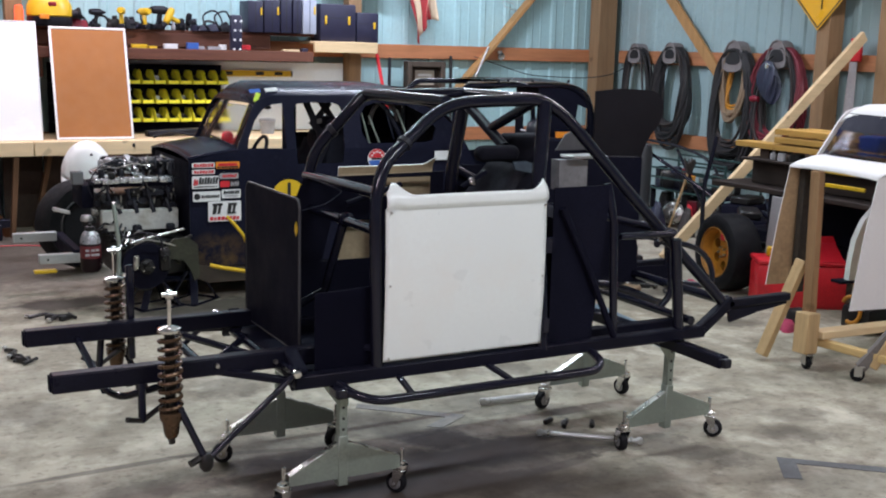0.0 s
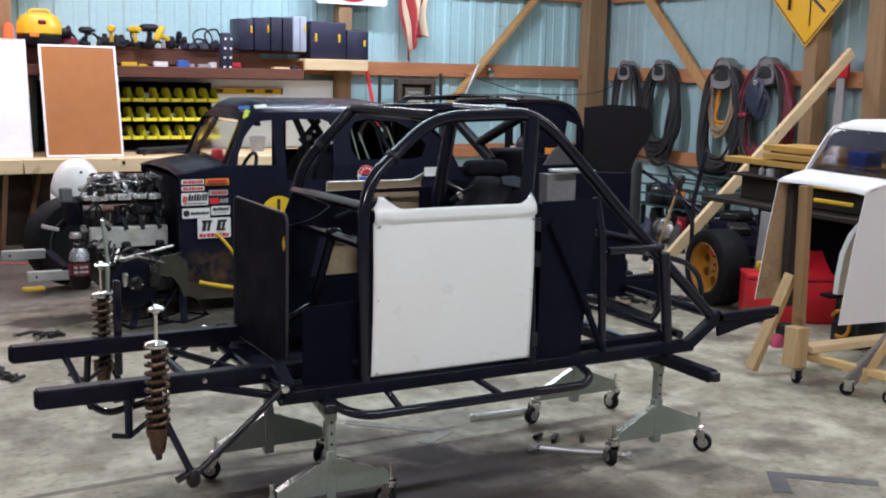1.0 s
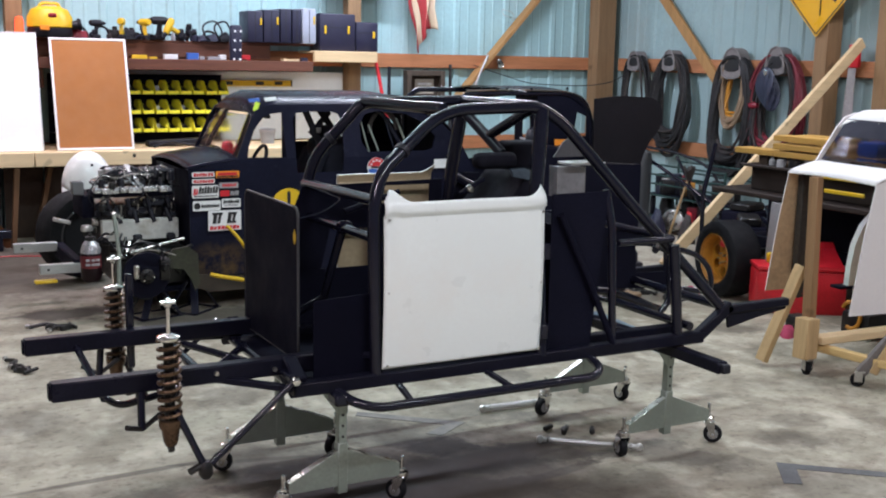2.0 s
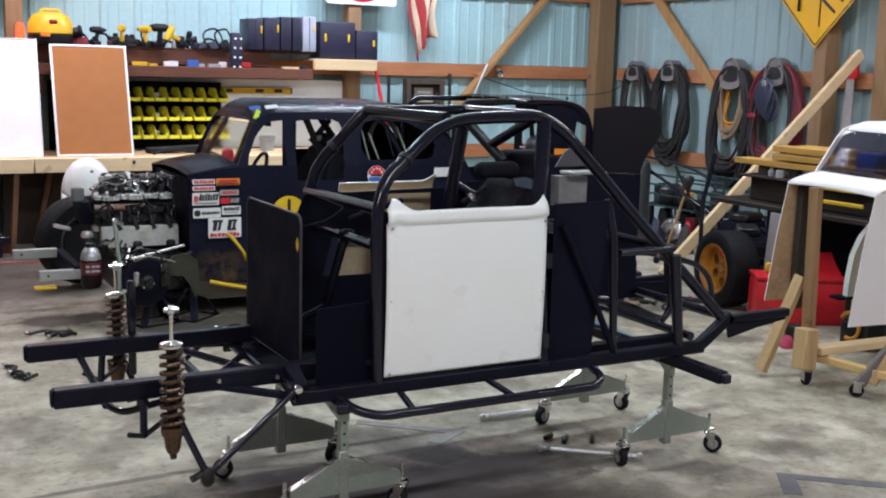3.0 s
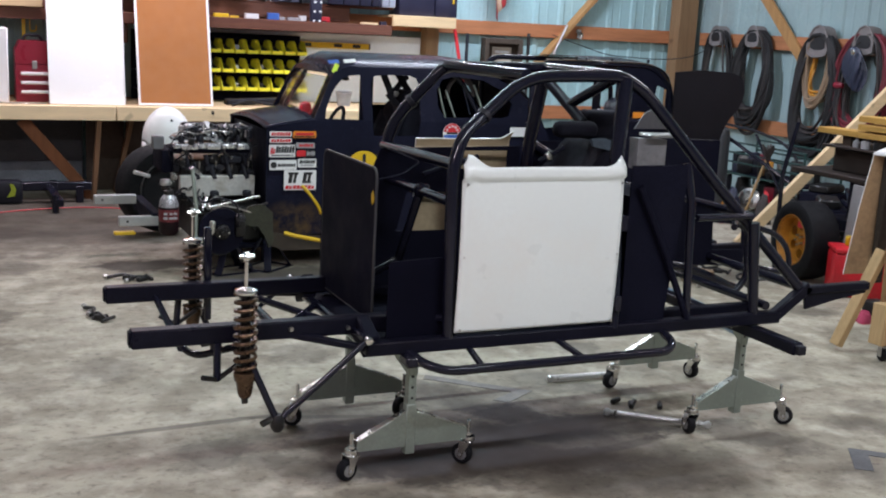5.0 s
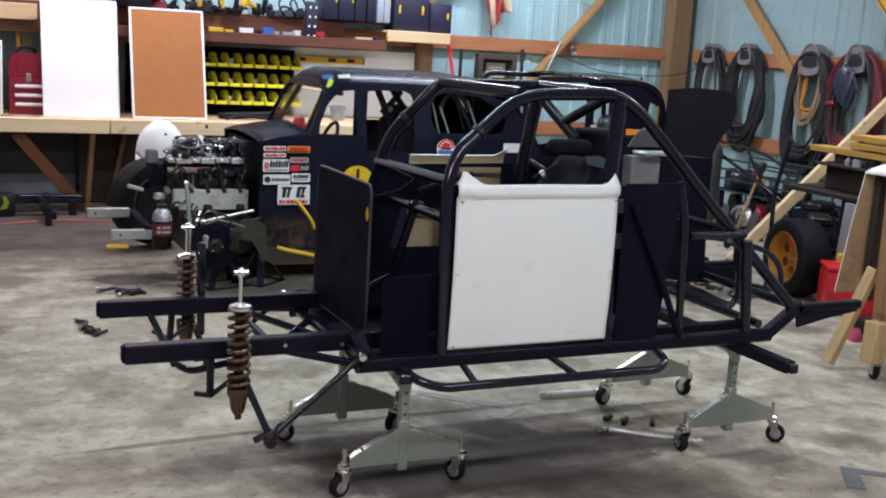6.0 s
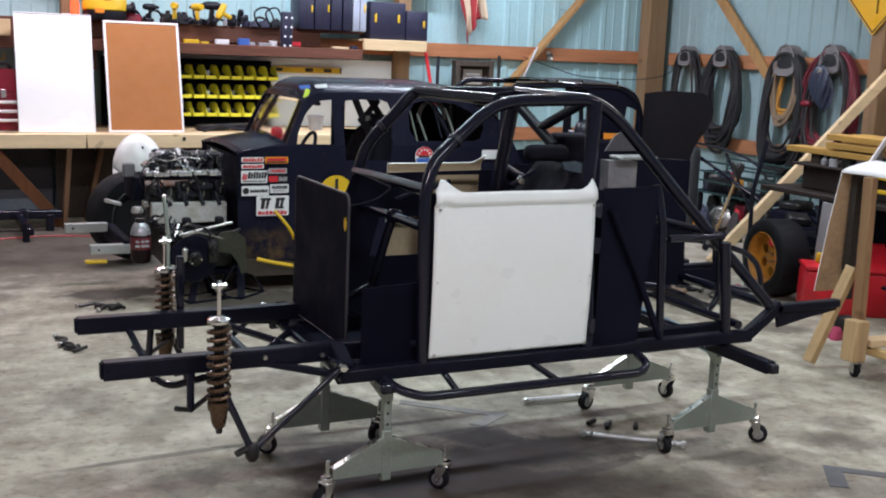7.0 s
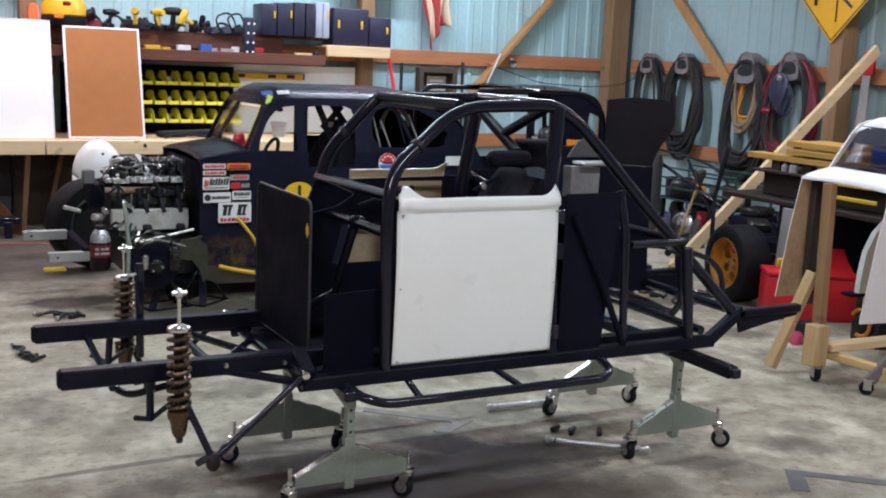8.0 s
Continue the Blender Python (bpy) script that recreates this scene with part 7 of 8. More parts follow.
part("carry_handle", tube(rounded([(-0.04, 0, 0.50), (-0.02, 0, 0.545), (0.09, 0, 0.545), (0.11, 0, 0.50)], 0.03), 0.012, 8), BLACK_PLASTIC, tc)
for z in (0.045, 0.120, 0.195):
    dr = part("drawer", box((-0.09, -0.135, z), (0.195, -0.128, z + 0.062), 0.003), RED_DARK, tc)
    part("drawer_pull", box((-0.07, -0.150, z + 0.026), (0.19, -0.134, z + 0.052), 0.006), WHITE, dr, "silver drawer pull")
solo("white_cabinet", box((-0.25, -0.15, 0), (0.25, 0.15, 0.6), 0.01), WHITE, "white metal box at the bench end", "cabinet", (0.245, 9.78, 0.792))
hk = thing("yellow_hook_bar", (0.64, 10.0, 1.465), "yellow hook hanging under the shelf", "hook")
part("hook_strap", box((-0.015, -0.01, -0.18), (0.015, 0.0, 0), 0.003), YELLOW, hk)
part("hook_tip", tube(rounded([(0.05, 0, 0), (0.05, 0, -0.10), (0.10, 0, -0.10), (0.10, 0, -0.05)], 0.02), 0.006, 6), YELLOW, hk)
timber("shelf_end_block", (-0.9, 9.82, 1.565), (0.78, 9.858, 1.70), PINE_X, "pale pine board on the shelf", "board")

# shelf load: vacuum, tools, cases
vac = thing("shop_vacuum", (1.56, 10.0, 1.728), "yellow and black shop vacuum on the shelf", "shop vacuum")
part("tank", lathe([(0, 0), (0.17, 0), (0.185, 0.02), (0.185, 0.075), (0.175, 0.08)], (0, 0, 0), "z", 28), BLACK_PLASTIC, vac)
part("motor_head", lathe([(0.18, 0.08), (0.19, 0.09), (0.185, 0.17), (0.15, 0.235), (0.09, 0.26), (0, 0.265)], (0, 0, 0), "z", 28), YELLOW, vac, "yellow plastic motor head")
part("grip_recess", box((-0.035, -0.192, 0.165), (0.030, -0.12, 0.200), 0.010, seg=2), RED_DARK, vac, "dark red badge")
part("carry_handle", tube(rounded([(-0.09, -0.02, 0.235), (-0.07, -0.02, 0.285), (0.07, -0.02, 0.285), (0.09, -0.02, 0.235)], 0.03), 0.014, 8), YELLOW, vac)
part("hose_port", lathe([(0.035, 0), (0.04, 0.06), (0.055, 0.07), (0.05, 0.09), (0, 0.09)], (0.16, -0.05, 0.10), Matrix.Rotation(radians(80), 4, "Y"), 14), BLACK_PLASTIC, vac)
part("latch", box((-0.11, -0.195, 0.055), (-0.03, -0.18, 0.10), 0.006), STICK_ORANGE, vac)
bc = thing("red_beacon", (1.31, 9.97, 1.728), "small lit red warning lamp on the shelf", "warning lamp")
part("lens", lathe([(0.036, 0.0), (0.036, 0.10), (0.028, 0.14), (0, 0.15)], (0, 0, 0.02), "z", 14), BEACON, bc, "glowing red lens")
part("lamp_base", lathe([(0, 0), (0.042, 0), (0.042, 0.022), (0, 0.022)], (0, 0, 0), "z", 14), BLACK_PLASTIC, bc)


def drill(at, turn, mat, scale=1.0, fallen=0):
    t = thing("power_tool", at, "yellow and black cordless power tool on the shelf", "power tool", "power tools on the shelf", turn)
    k = scale
    def put(nm, bm, m_, lb=""):
        if fallen:
            bmesh.ops.transform(bm, matrix=Matrix.Translation((0, 0, 0.04)) @ Matrix.Rotation(radians(fallen), 4, "Y"), verts=bm.verts)
        part(nm, bm, m_, t, lb)
    put("motor_case", lathe([(0, -0.10 * k), (0.03 * k, -0.10 * k), (0.04 * k, -0.07 * k), (0.042 * k, 0.05 * k), (0.03 * k, 0.08 * k), (0, 0.085 * k)], (0, 0, 0.19 * k), "x", 14), mat)
    put("grip", beam((-0.02 * k, 0, 0.02 * k), (0, 0, 0.17 * k), 0.045 * k, 0.05 * k, 0.012), mat)
    put("chuck", lathe([(0.022 * k, 0), (0.024 * k, 0.03 * k), (0.012 * k, 0.06 * k), (0, 0.06 * k)], (0.08 * k, 0, 0.19 * k), "x", 12), BLACK_PLASTIC)
    put("battery", box((-0.07 * k, -0.035 * k, 0), (0.04 * k, 0.035 * k, 0.05 * k), 0.008), BLACK_PLASTIC)


drill((1.95, 10.0, 1.728), 30, BLACK_PLASTIC, 0.7)
drill((2.16, 9.98, 1.728), 70, YELLOW, 0.8)
drill((2.36, 9.99, 1.728), 110, YELLOW, 0.8)
drill((2.50, 9.99, 1.728), 20, BLACK_PLASTIC, 0.9)
drill((2.68, 9.95, 1.728), 200, YELLOW, 0.8, 60)
drill((2.82, 10.02, 1.728), 100, BLACK_PLASTIC, 0.7, 70)
rng = random.Random(17)
for k in range(22):
    x = 1.78 + 1.36 * k / 21 + 0.03 * rng.random()
    w, h = 0.05 + 0.07 * rng.random(), 0.03 + 0.08 * rng.random()
    y = 9.945 + 0.03 * rng.random()
    mt = (BLACK_PLASTIC, GREASE, NAVY_CASE, BLACK_PLASTIC, COIL_BROWN, GREASE, STICK_GREY)[k % 7]
    if k % 3 == 0:
        bm = tube(rounded([(-w, 0, 0.012), (-w * 0.4, 0.01, h), (w * 0.4, -0.01, h * 0.9), (w, 0.0, 0.012)], 0.03), 0.011, 7)
    elif k % 3 == 1:
        bm = lathe([(0, 0), (w * 0.4, 0), (w * 0.42, h * 0.4), (w * 0.2, h * 0.6), (w * 0.2, h), (0, h)], (0, 0, 0), "z", 12)
    else:
        bm = box((-w / 2, -0.025, 0), (w / 2, 0.025, h * 0.8), 0.012, seg=2)
        box((-w * 0.2, -0.015, h * 0.75), (w * 0.3, 0.015, h * 1.1), 0.006, bm)
    solo("hand_tool", bm, mt, "small dark hand tool among others on the shelf", "hand tool", (x, y + 0.085, 1.728), 50 * (rng.random() - 0.5), "hand tools on the shelf")
rng = random.Random(3)
for i, (x, w, h, mt) in enumerate(((1.80, 0.16, 0.09, RED_DARK), (2.24, 0.10, 0.12, BLACK_PLASTIC), (2.95, 0.20, 0.07, NAVY_CASE), (3.10, 0.10, 0.09, BLACK_PLASTIC))):
    b = sheet(lambda u, v, w=w, h=h, i=i: (w * (u - 0.5), 0.11 * (v - 0.5), h * max(0, (1 - (2 * u - 1) ** 4) * (1 - (2 * v - 1) ** 4)) ** 0.5 * (0.85 + 0.15 * math.sin(7 * u + i))), 12, 8)
    solo("tool_bag", b, mt, "dark soft tool bag on the shelf", "tool bag", (x, 10.04, 1.729), group="tool bags")
for i, x in enumerate((2.42, 2.98, 3.08)):
    pts = [(0.09 * math.cos(a) * (1 + 0.1 * i), 0.015 * math.sin(3 * a), 0.10 + 0.085 * math.sin(a)) for a in [2 * math.pi * k / 22 for k in range(22)]]
    solo("cord_loop", tube(pts, 0.009, 6, loop=True), BLACK_PLASTIC, "coiled black cord standing on the shelf", "cord", (x, 9.99, 1.724), 15 * i, "cords on the shelf")
bl = thing("spotted_holder", (3.17, 9.90, 1.48), "tall navy holder with white spots", "holder")
part("holder_body", box((-0.055, -0.03, 0.03), (0.055, 0.03, 0.40), 0.02, seg=2), NAVY_CASE, bl)
for i in range(4):
    for sx in (-0.025, 0.03):
        part("white_spot", slab(ring_pts(sx + 0.004 * i, 0.09 + 0.085 * i, 0.011, 10), "y", -0.033, -0.0305), WHITE, bl)
for x, w, h, mt, gap in ((3.375, 0.15, 0.29, NAVY_CASE, 0), (3.535, 0.155, 0.305, NAVY_CASE, 0), (3.675, 0.11, 0.318, NAVY_CASE, 0), (3.785, 0.09, 0.318, NAVY_CASE, 0), (3.91, 0.14, 0.33, GREY_CASE, 0)):
    t = thing("tool_case", (x, 10.07, 1.728), "upright hard plastic tool case on the shelf", "tool case", "tool cases")
    part("case_shell", box((-w / 2, -0.13, 0), (w / 2, 0.13, h), 0.012, seg=2), mt, t)
    part("case_seam", box((-0.003, -0.1315, 0.01), (0.003, -0.129, h - 0.01)), INK, t)
    if w > 0.12:
        part("yellow_latch", box((w / 2 - 0.03, -0.136, h * 0.55), (w / 2 - 0.012, -0.130, h * 0.78), 0.003), YELLOW, t, "yellow latch")
for x, w, h, lat in ((4.195, 0.37, 0.355, (-0.13, 0.11)), (4.505, 0.235, 0.285, (0.07,))):
    t = thing("tool_case", (x, 10.06, 1.664), "wide dark plastic tool case with yellow latches", "tool case", "tool cases")
    part("case_shell", box((-w / 2, -0.14, 0), (w / 2, 0.14, h), 0.014, seg=2), NAVY_CASE, t)
    part("case_seam", box((-w / 2 + 0.01, -0.1415, h * 0.62), (w / 2 - 0.01, -0.139, h * 0.635)), INK, t)
    for lx in lat:
        part("yellow_latch", box((lx - 0.011, -0.148, h * 0.46), (lx + 0.011, -0.139, h * 0.68), 0.003), YELLOW, t, "yellow latch")
for i, (x, w, h, mt) in enumerate(((2.42, 0.07, 0.02, YELLOW), (2.30, 0.13, 0.035, YELLOW), (2.58, 0.12, 0.045, STICK_WHITE), (2.78, 0.10, 0.06, STICK_BLUE), (2.86, 0.05, 0.03, STICK_GREY), (2.98, 0.12, 0.03, STICK_GREY), (3.06, 0.06, 0.05, STICK_WHITE), (3.27, 0.10, 0.05, STICK_RED), (3.24, 0.10, 0.015, STICK_WHITE), (3.72, 0.16, 0.02, PINE_X), (3.86, 0.06, 0.035, NAVY_CASE))):
    solo("small_box", box((-w / 2, -0.03, 0), (w / 2, 0.03, h + 0.055), 0.004), mt, "small carton on the shelf ledge", "carton", (x, 9.955, 1.505), group="cartons on the ledge")

# ---- on and against the aqua wall ----
def sign_plate(name, at, outline, t, mat, label, turn=0):
    s = thing(name, at, label, "sign", turn=turn)
    part("plate", slab(outline, "y", 0, t), mat, s)
    return s


dn = sign_plate("road_sign", (4.53, 10.12, 2.585), round_rect(-0.38, -0.38, 0.38, 0.38, 0.03), 0.004, WHITE, "white square road sign with a red disc")
part("red_disc", slab(ring_pts(0, 0, 0.355, 40), "y", -0.003, -0.0005), RED_SIGN, dn)
part("white_bar", box((-0.28, -0.005, -0.06), (0.28, -0.0032, 0.06), 0.001), WHITE, dn)
lettering("ENTER", 0.155, dn, WHITE, Matrix.Translation((0, -0.0045, -0.20)) @ Matrix.Rotation(math.pi / 2, 4, "X"), 0.0008, "lettering", 0.004)
oc = 0.38
st = sign_plate("road_sign", (1.27, 10.12, 2.525), [(oc / math.cos(math.pi / 8) * math.cos(math.pi / 8 + i * math.pi / 4), oc / math.cos(math.pi / 8) * math.sin(math.pi / 8 + i * math.pi / 4)) for i in range(8)], 0.004, WHITE, "red octagonal road sign with white border")
part("red_face", slab([((oc - 0.022) / math.cos(math.pi / 8) * math.cos(math.pi / 8 + i * math.pi / 4), (oc - 0.022) / math.cos(math.pi / 8) * math.sin(math.pi / 8 + i * math.pi / 4)) for i in range(8)], "y", -0.002, -0.0005), RED_SIGN, st)

flag = thing("hanging_flag", (5.25, 10.285, 2.66), "red and cream striped flag hanging in folds", "flag")
for i in range(6):
    def stripe(u, v, i=i):
        k = (i + u) / 6
        taper = 1 - 0.55 * v ** 1.6
        x = (k - 0.5) * 0.40 * taper + 0.07 * v * (v - 0.3) + 0.02 * math.sin(9 * v + 5 * k)
        z = -1.03 * v * (0.86 + 0.14 * math.sin(2.2 + 3.0 * k))
        y = -0.075 - 0.045 * math.sin(11 * k + 3 * v) * (0.4 + v)
        return (x, y, z)
    s_ = part("stripe", sheet(stripe, 5, 24), FLAG_RED if i % 2 == 0 else FLAG_CREAM, flag)
    thick(s_, 0.002)
part("flag_staff", box((-0.22, -0.075, -0.01), (0.22, 0.0, 0.02), 0.005), PINE_X, flag)

hn = tube(rounded([(0, 0, 0), (0.03, 0, 0.045), (0.07, 0, 0.04), (0.02, 0, 0.12), (-0.12, 0.0, 0.15), (-0.10, 0, 0.09), (0.05, 0, 0.05)], 0.03), 0.003, 6)
solo("wire_hanger", hn, STEEL, "bent wire hanging from the brace", "wire", (6.32, 10.21, 2.0))
sp = thing("spot_lamp", (6.21, 10.23, 1.59), "small bright clamp lamp on the girt", "lamp")
part("reflector", lathe([(0.02, 0.03), (0.035, 0.0), (0.04, -0.03), (0.03, -0.028), (0, -0.01)], (0, 0, -0.03), "y", 14), CHROME, sp)
part("clamp", box((-0.02, -0.01, -0.01), (0.02, 0.03, 0.03), 0.006), STEEL, sp)
solo("silver_pole", tube([(0, 0, 0), (0.93, 0.26, 1.66)], 0.012, 8), ALUM, "bright metal pole leaning on the wall", "pole", (5.12, 9.95, 0.0))
cr = thing("wooden_crate_clock", (5.27, 10.20, 1.19), "old brown wooden box on the wall", "wall box")
part("box_back", box((-0.22, 0.0, 0), (0.22, 0.03, 0.30), 0.005), DARK_WOOD, cr)
for a, c in (((-0.22, -0.08, 0), (-0.17, 0.0, 0.30)), ((0.17, -0.08, 0), (0.22, 0.0, 0.30)), ((-0.17, -0.08, 0.245), (0.17, 0, 0.30))):
    part("box_side", box(a, c, 0.004), wood("old_box_wood", (0.08, 0.06, 0.045), "z", 0.3), cr)
lab = part("paper_label", box((-0.10, -0.012, 0.06), (0.12, -0.001, 0.21), 0.002), painted("aged_paper", (0.42, 0.36, 0.30), 0.8), cr)
for z in (0.10, 0.15):
    part("printed_bar", box((-0.07, -0.015, z), (0.09, -0.0125, z + 0.025)), STICK_WHITE, lab)
for x, y, ln, mt, lb in ((4.80, 9.90, 1.52, BLACK_PLASTIC, "black handled tool leaning on the wall"), (5.55, 9.98, 1.55, GREASE, "dark handled tool leaning on the wall"), (4.66, 9.70, 1.66, RED, "red handled tool leaning on the wall")):
    t = thing("long_handled_tool", (x, y, 0), lb, "tool", "leaning tools")
    part("shaft", tube([(-0.09, -0.05, 0.02), (0.06, 0.26, ln)] if mt != RED else [(0.16, -0.05, 0.02), (-0.06, 0.26, ln)], 0.018, 8), mt, t)
    part("blade", box((-0.13, -0.08, 0.0), (0.03, -0.04, 0.16), 0.01), GREASE, t)

# ---- on the grey wall ----
sg = sign_plate("road_sign", (7.50, 7.03, 2.40), [(-0.54, 0), (0, -0.54), (0.54, 0), (0, 0.54)], 0.004, SIGN_YELLOW, "yellow diamond road sign with black symbols", -90)
bd = 0.515
for (a, c) in (((-bd, 0), (0, -bd)), ((0, -bd), (bd, 0)), ((bd, 0), (0, bd)), ((0, bd), (-bd, 0))):
    part("border_line", beam((a[0], -0.001, a[1]), (c[0], -0.001, c[1]), 0.0016, 0.012, 0), INK, sg)
for a, c, w in (((-0.20, -0.215), (-0.20, 0.20), 0.065), ((0.035, -0.355), (0.035, 0.2), 0.022), ((0.05, -0.12), (0.20, -0.28 + 0.04), 0.026), ((0.16, -0.02), (0.29, -0.14), 0.05)):
    part("black_symbol", beam((a[0], -0.0015, a[1]), (c[0], -0.0015, c[1]), 0.0022, w, 0), INK, sg)


def hose_coil(y, top, drop, width, layers, label, hook_r=0.055, seed=1):
    t = thing("hung_hose_coil", (7.70, y, top), label, "hose coil", "coils on the grey wall")
    k = hook_r * 1.12
    dome = [(-k * 1.05, -k * 1.1), (-k * 1.15, -k * 0.5), (-k * 0.95, k * 0.35), (-k * 0.55, k * 0.95), (0, k * 1.15), (k * 0.55, k * 0.95), (k * 0.95, k * 0.35), (k * 1.15, -k * 0.5), (k * 1.05, -k * 1.1), (k * 0.5, -k * 1.35), (-k * 0.5, -k * 1.35)]
    part("hanger", slab(dome, "x", -0.13, 0.0), HOOK_GREY, t, "grey moulded hose hanger")
    part("hanger_mouth", slab([(-k * 0.86, -k * 0.62), (-k * 0.80, -k * 0.10), (-k * 0.45, k * 0.32), (k * 0.45, k * 0.32), (k * 0.80, -k * 0.10), (k * 0.86, -k * 0.62), (k * 0.4, -k * 0.80), (-k * 0.4, -k * 0.80)], "x", -0.134, -0.1305), INK, t, "dark hollow mouth")
    part("hanger_rim", tube([(-0.132, y_, z_) for y_, z_ in dome], k * 0.10, 6, loop=True), HOOK_GREY, t)
    part("hanger_bracket", tube(rounded([(-0.11, -hook_r * 0.9, -0.05), (-0.11, -hook_r * 0.5, 0.05), (-0.11, hook_r * 0.5, 0.05), (-0.11, hook_r * 0.9, -0.05)], 0.04), 0.016, 8), HOOK_GREY, t)
    rg = random.Random(seed)
    for i, (mt, r, n, ws, ds) in enumerate(layers):
        for j in range(n):
            dx = -0.02 - 0.085 * rg.random() - 0.004 * i
            wd, dp = ws * width * (0.74 + 0.34 * rg.random()), ds * drop * (0.84 + 0.2 * rg.random())
            sk, ph, bow = 0.05 * (rg.random() - 0.5), 6.28 * rg.random(), 0.012 + 0.02 * rg.random()
            pts = []
            for q in range(30):
                a = 2 * math.pi * q / 30
                s_, c_ = math.sin(a), math.cos(a)
                side = abs(s_) ** 0.75 * (1 if s_ > 0 else -1) * (0.80 + 0.20 * (1 - c_) / 2)
                pts.append((dx + bow * math.sin(2 * a + ph) - 0.03 * (1 - c_) / 2, wd * 0.5 * side + sk * (1 - c_) / 2 + bow * 0.6 * math.sin(3 * a + ph), 0.05 - dp * (1 - c_) / 2))
            part("hose_loop", tube(pts, r, 6, loop=True), mt, t)
    return t


hose_coil(9.66, 1.64, 0.98, 0.50, [(COIL_DARK, 0.014, 9, 1.0, 1.0), (COIL_BROWN, 0.012, 3, 0.9, 1.0)], "coil of dark cable on a grey hanger", 0.074, seed=2)
hose_coil(9.07, 1.65, 0.93, 0.56, [(COIL_DARK, 0.016, 16, 1.0, 1.0), (COIL_DARK, 0.016, 6, 1.12, 1.10), (COIL_BROWN, 0.014, 7, 1.05, 0.95)], "coil of dark brown cable on a grey hanger", 0.076, seed=3)
hose_coil(8.13, 1.635, 1.10, 0.62, [(COIL_BEIGE, 0.013, 10, 0.58, 0.62), (COIL_ORANGE, 0.014, 3, 0.40, 0.58), (COIL_DARK, 0.018, 26, 1.0, 1.05), (COIL_BROWN, 0.014, 5, 0.95, 0.9)], "coil of beige and black cable on a grey hanger", 0.104, seed=4)
hose_coil(7.56, 1.66, 1.0, 0.66, [(COIL_RED, 0.015, 22, 1.0, 0.95), (COIL_DARK, 0.017, 20, 0.85, 1.08), (COIL_BROWN, 0.014, 7, 0.75, 0.95)], "coil of dark red air hose on a grey hanger", 0.092, seed=5)
def bag_shape(u, v):
    a, q = 2 * math.pi * u, math.pi * v
    w = 0.85 * math.sin(q) * (1 + 0.30 * math.sin(3 * a + 2 * q) + 0.20 * math.sin(7 * a + 5 * q))
    return (0.05 * w * math.cos(a), 0.13 * w * math.sin(a) - 0.10 * v, 0.20 * math.cos(q) - 0.05)


jb = solo("draped_bag", sheet(bag_shape, 36, 28), BLUE_GREY, "dark blue-grey plastic bag hanging on the red hose", "bag", (7.50, 7.60, 1.44))
# white shine on the bag, put in as a chrome dab
part("bag_shine", lathe([(0, 0), (0.018, 0.004), (0.026, 0.012), (0, 0.02)], (-0.05, -0.06, 0.10), Matrix.Rotation(-math.pi / 2, 4, "Y"), 10), CHROME, jb, "chrome dab for the white shine on the bag")
part("bag_tie", tube([(0, 0, 0.14), (0.08, 0.0, 0.20), (0.2, 0, 0.22)], 0.006, 6), COIL_DARK, jb)
solo("red_glove", lathe([(0, -0.06), (0.022, -0.05), (0.034, 0), (0.026, 0.05), (0, 0.06)], (0, 0, 0), "y", 12), RED_DARK, "bright red rag tucked in the hose", "rag", (7.575, 7.80, 1.23))
wl = [(7.55, 9.72, 1.50), (7.45, 9.85, 1.40), (7.40, 10.05, 1.36), (7.2, 10.18, 1.34), (6.6, 10.24, 1.36), (5.9, 10.25, 1.55)]
wb = tube(rounded(wl, 0.15), 0.005, 6)
bmesh.ops.translate(wb, vec=(-7.55, -9.72, -1.5), verts=wb.verts)
solo("loose_cable", wb, COIL_DARK, "thin dark cable strung along the corner", "cable", wl[0])
hx = thing("crosscut_saw", (7.66, 6.72, 1.0), "pale saw blade with a red handle leaning on the wall", "saw")
part("blade", slab([(-0.02, 0), (0.10, 0), (0.06, 0.62), (-0.02, 0.62)], "x", -0.003, 0.0), painted("dull_saw_steel", (0.42, 0.40, 0.40), 0.4, 0.5), hx)
part("grip", box((-0.02, -0.06, 0.60), (0.012, 0.06, 0.80), 0.012, seg=2), RED, hx, "red grip")
solo("saw_support", box((-0.03, -0.10, 0), (0.03, 0.12, 1.0), 0.004), POST_Z, "timber block below the saw", "timber", (7.66, 6.74, 0))

# shelving and clutter in the corner by the grey wall
cart = thing("green_wire_rack", (7.15, 8.0, 0), "dark green wire rack full of parts", "rack")
for y in (7.45, 8.62):
    for x in (6.95, 7.4):
        wpart("upright", tube([(x, y, 0), (x, y, 0.64)], 0.012, 8), painted("dark_green_enamel", (0.015, 0.05, 0.045), 0.4), cart)
for z in (0.12, 0.33, 0.44, 0.53, 0.63):
    wpart("rail", tube([(6.95, 7.45, z), (6.95, 8.62, z)], 0.010, 8), painted("dark_green_rail", (0.015, 0.05, 0.045), 0.4), cart)
    wpart("rail", tube([(7.4, 7.45, z), (7.4, 8.62, z)], 0.010, 8), painted("dark_green_rail", (0.015, 0.05, 0.045), 0.4), cart)
for z in (0.12, 0.33):
    wpart("rack_deck", box((6.95, 7.45, z - 0.012), (7.4, 8.62, z), 0.002), BLACK_SHEET, cart)
rng = random.Random(8)
mats_c = [GREASE, STEEL, COIL_BROWN, COIL_DARK, RED_DARK, GREASE, BLACK_PLASTIC, COIL_ORANGE, GREASE, BLACK_PLASTIC, BLUE_GREY, COIL_DARK]
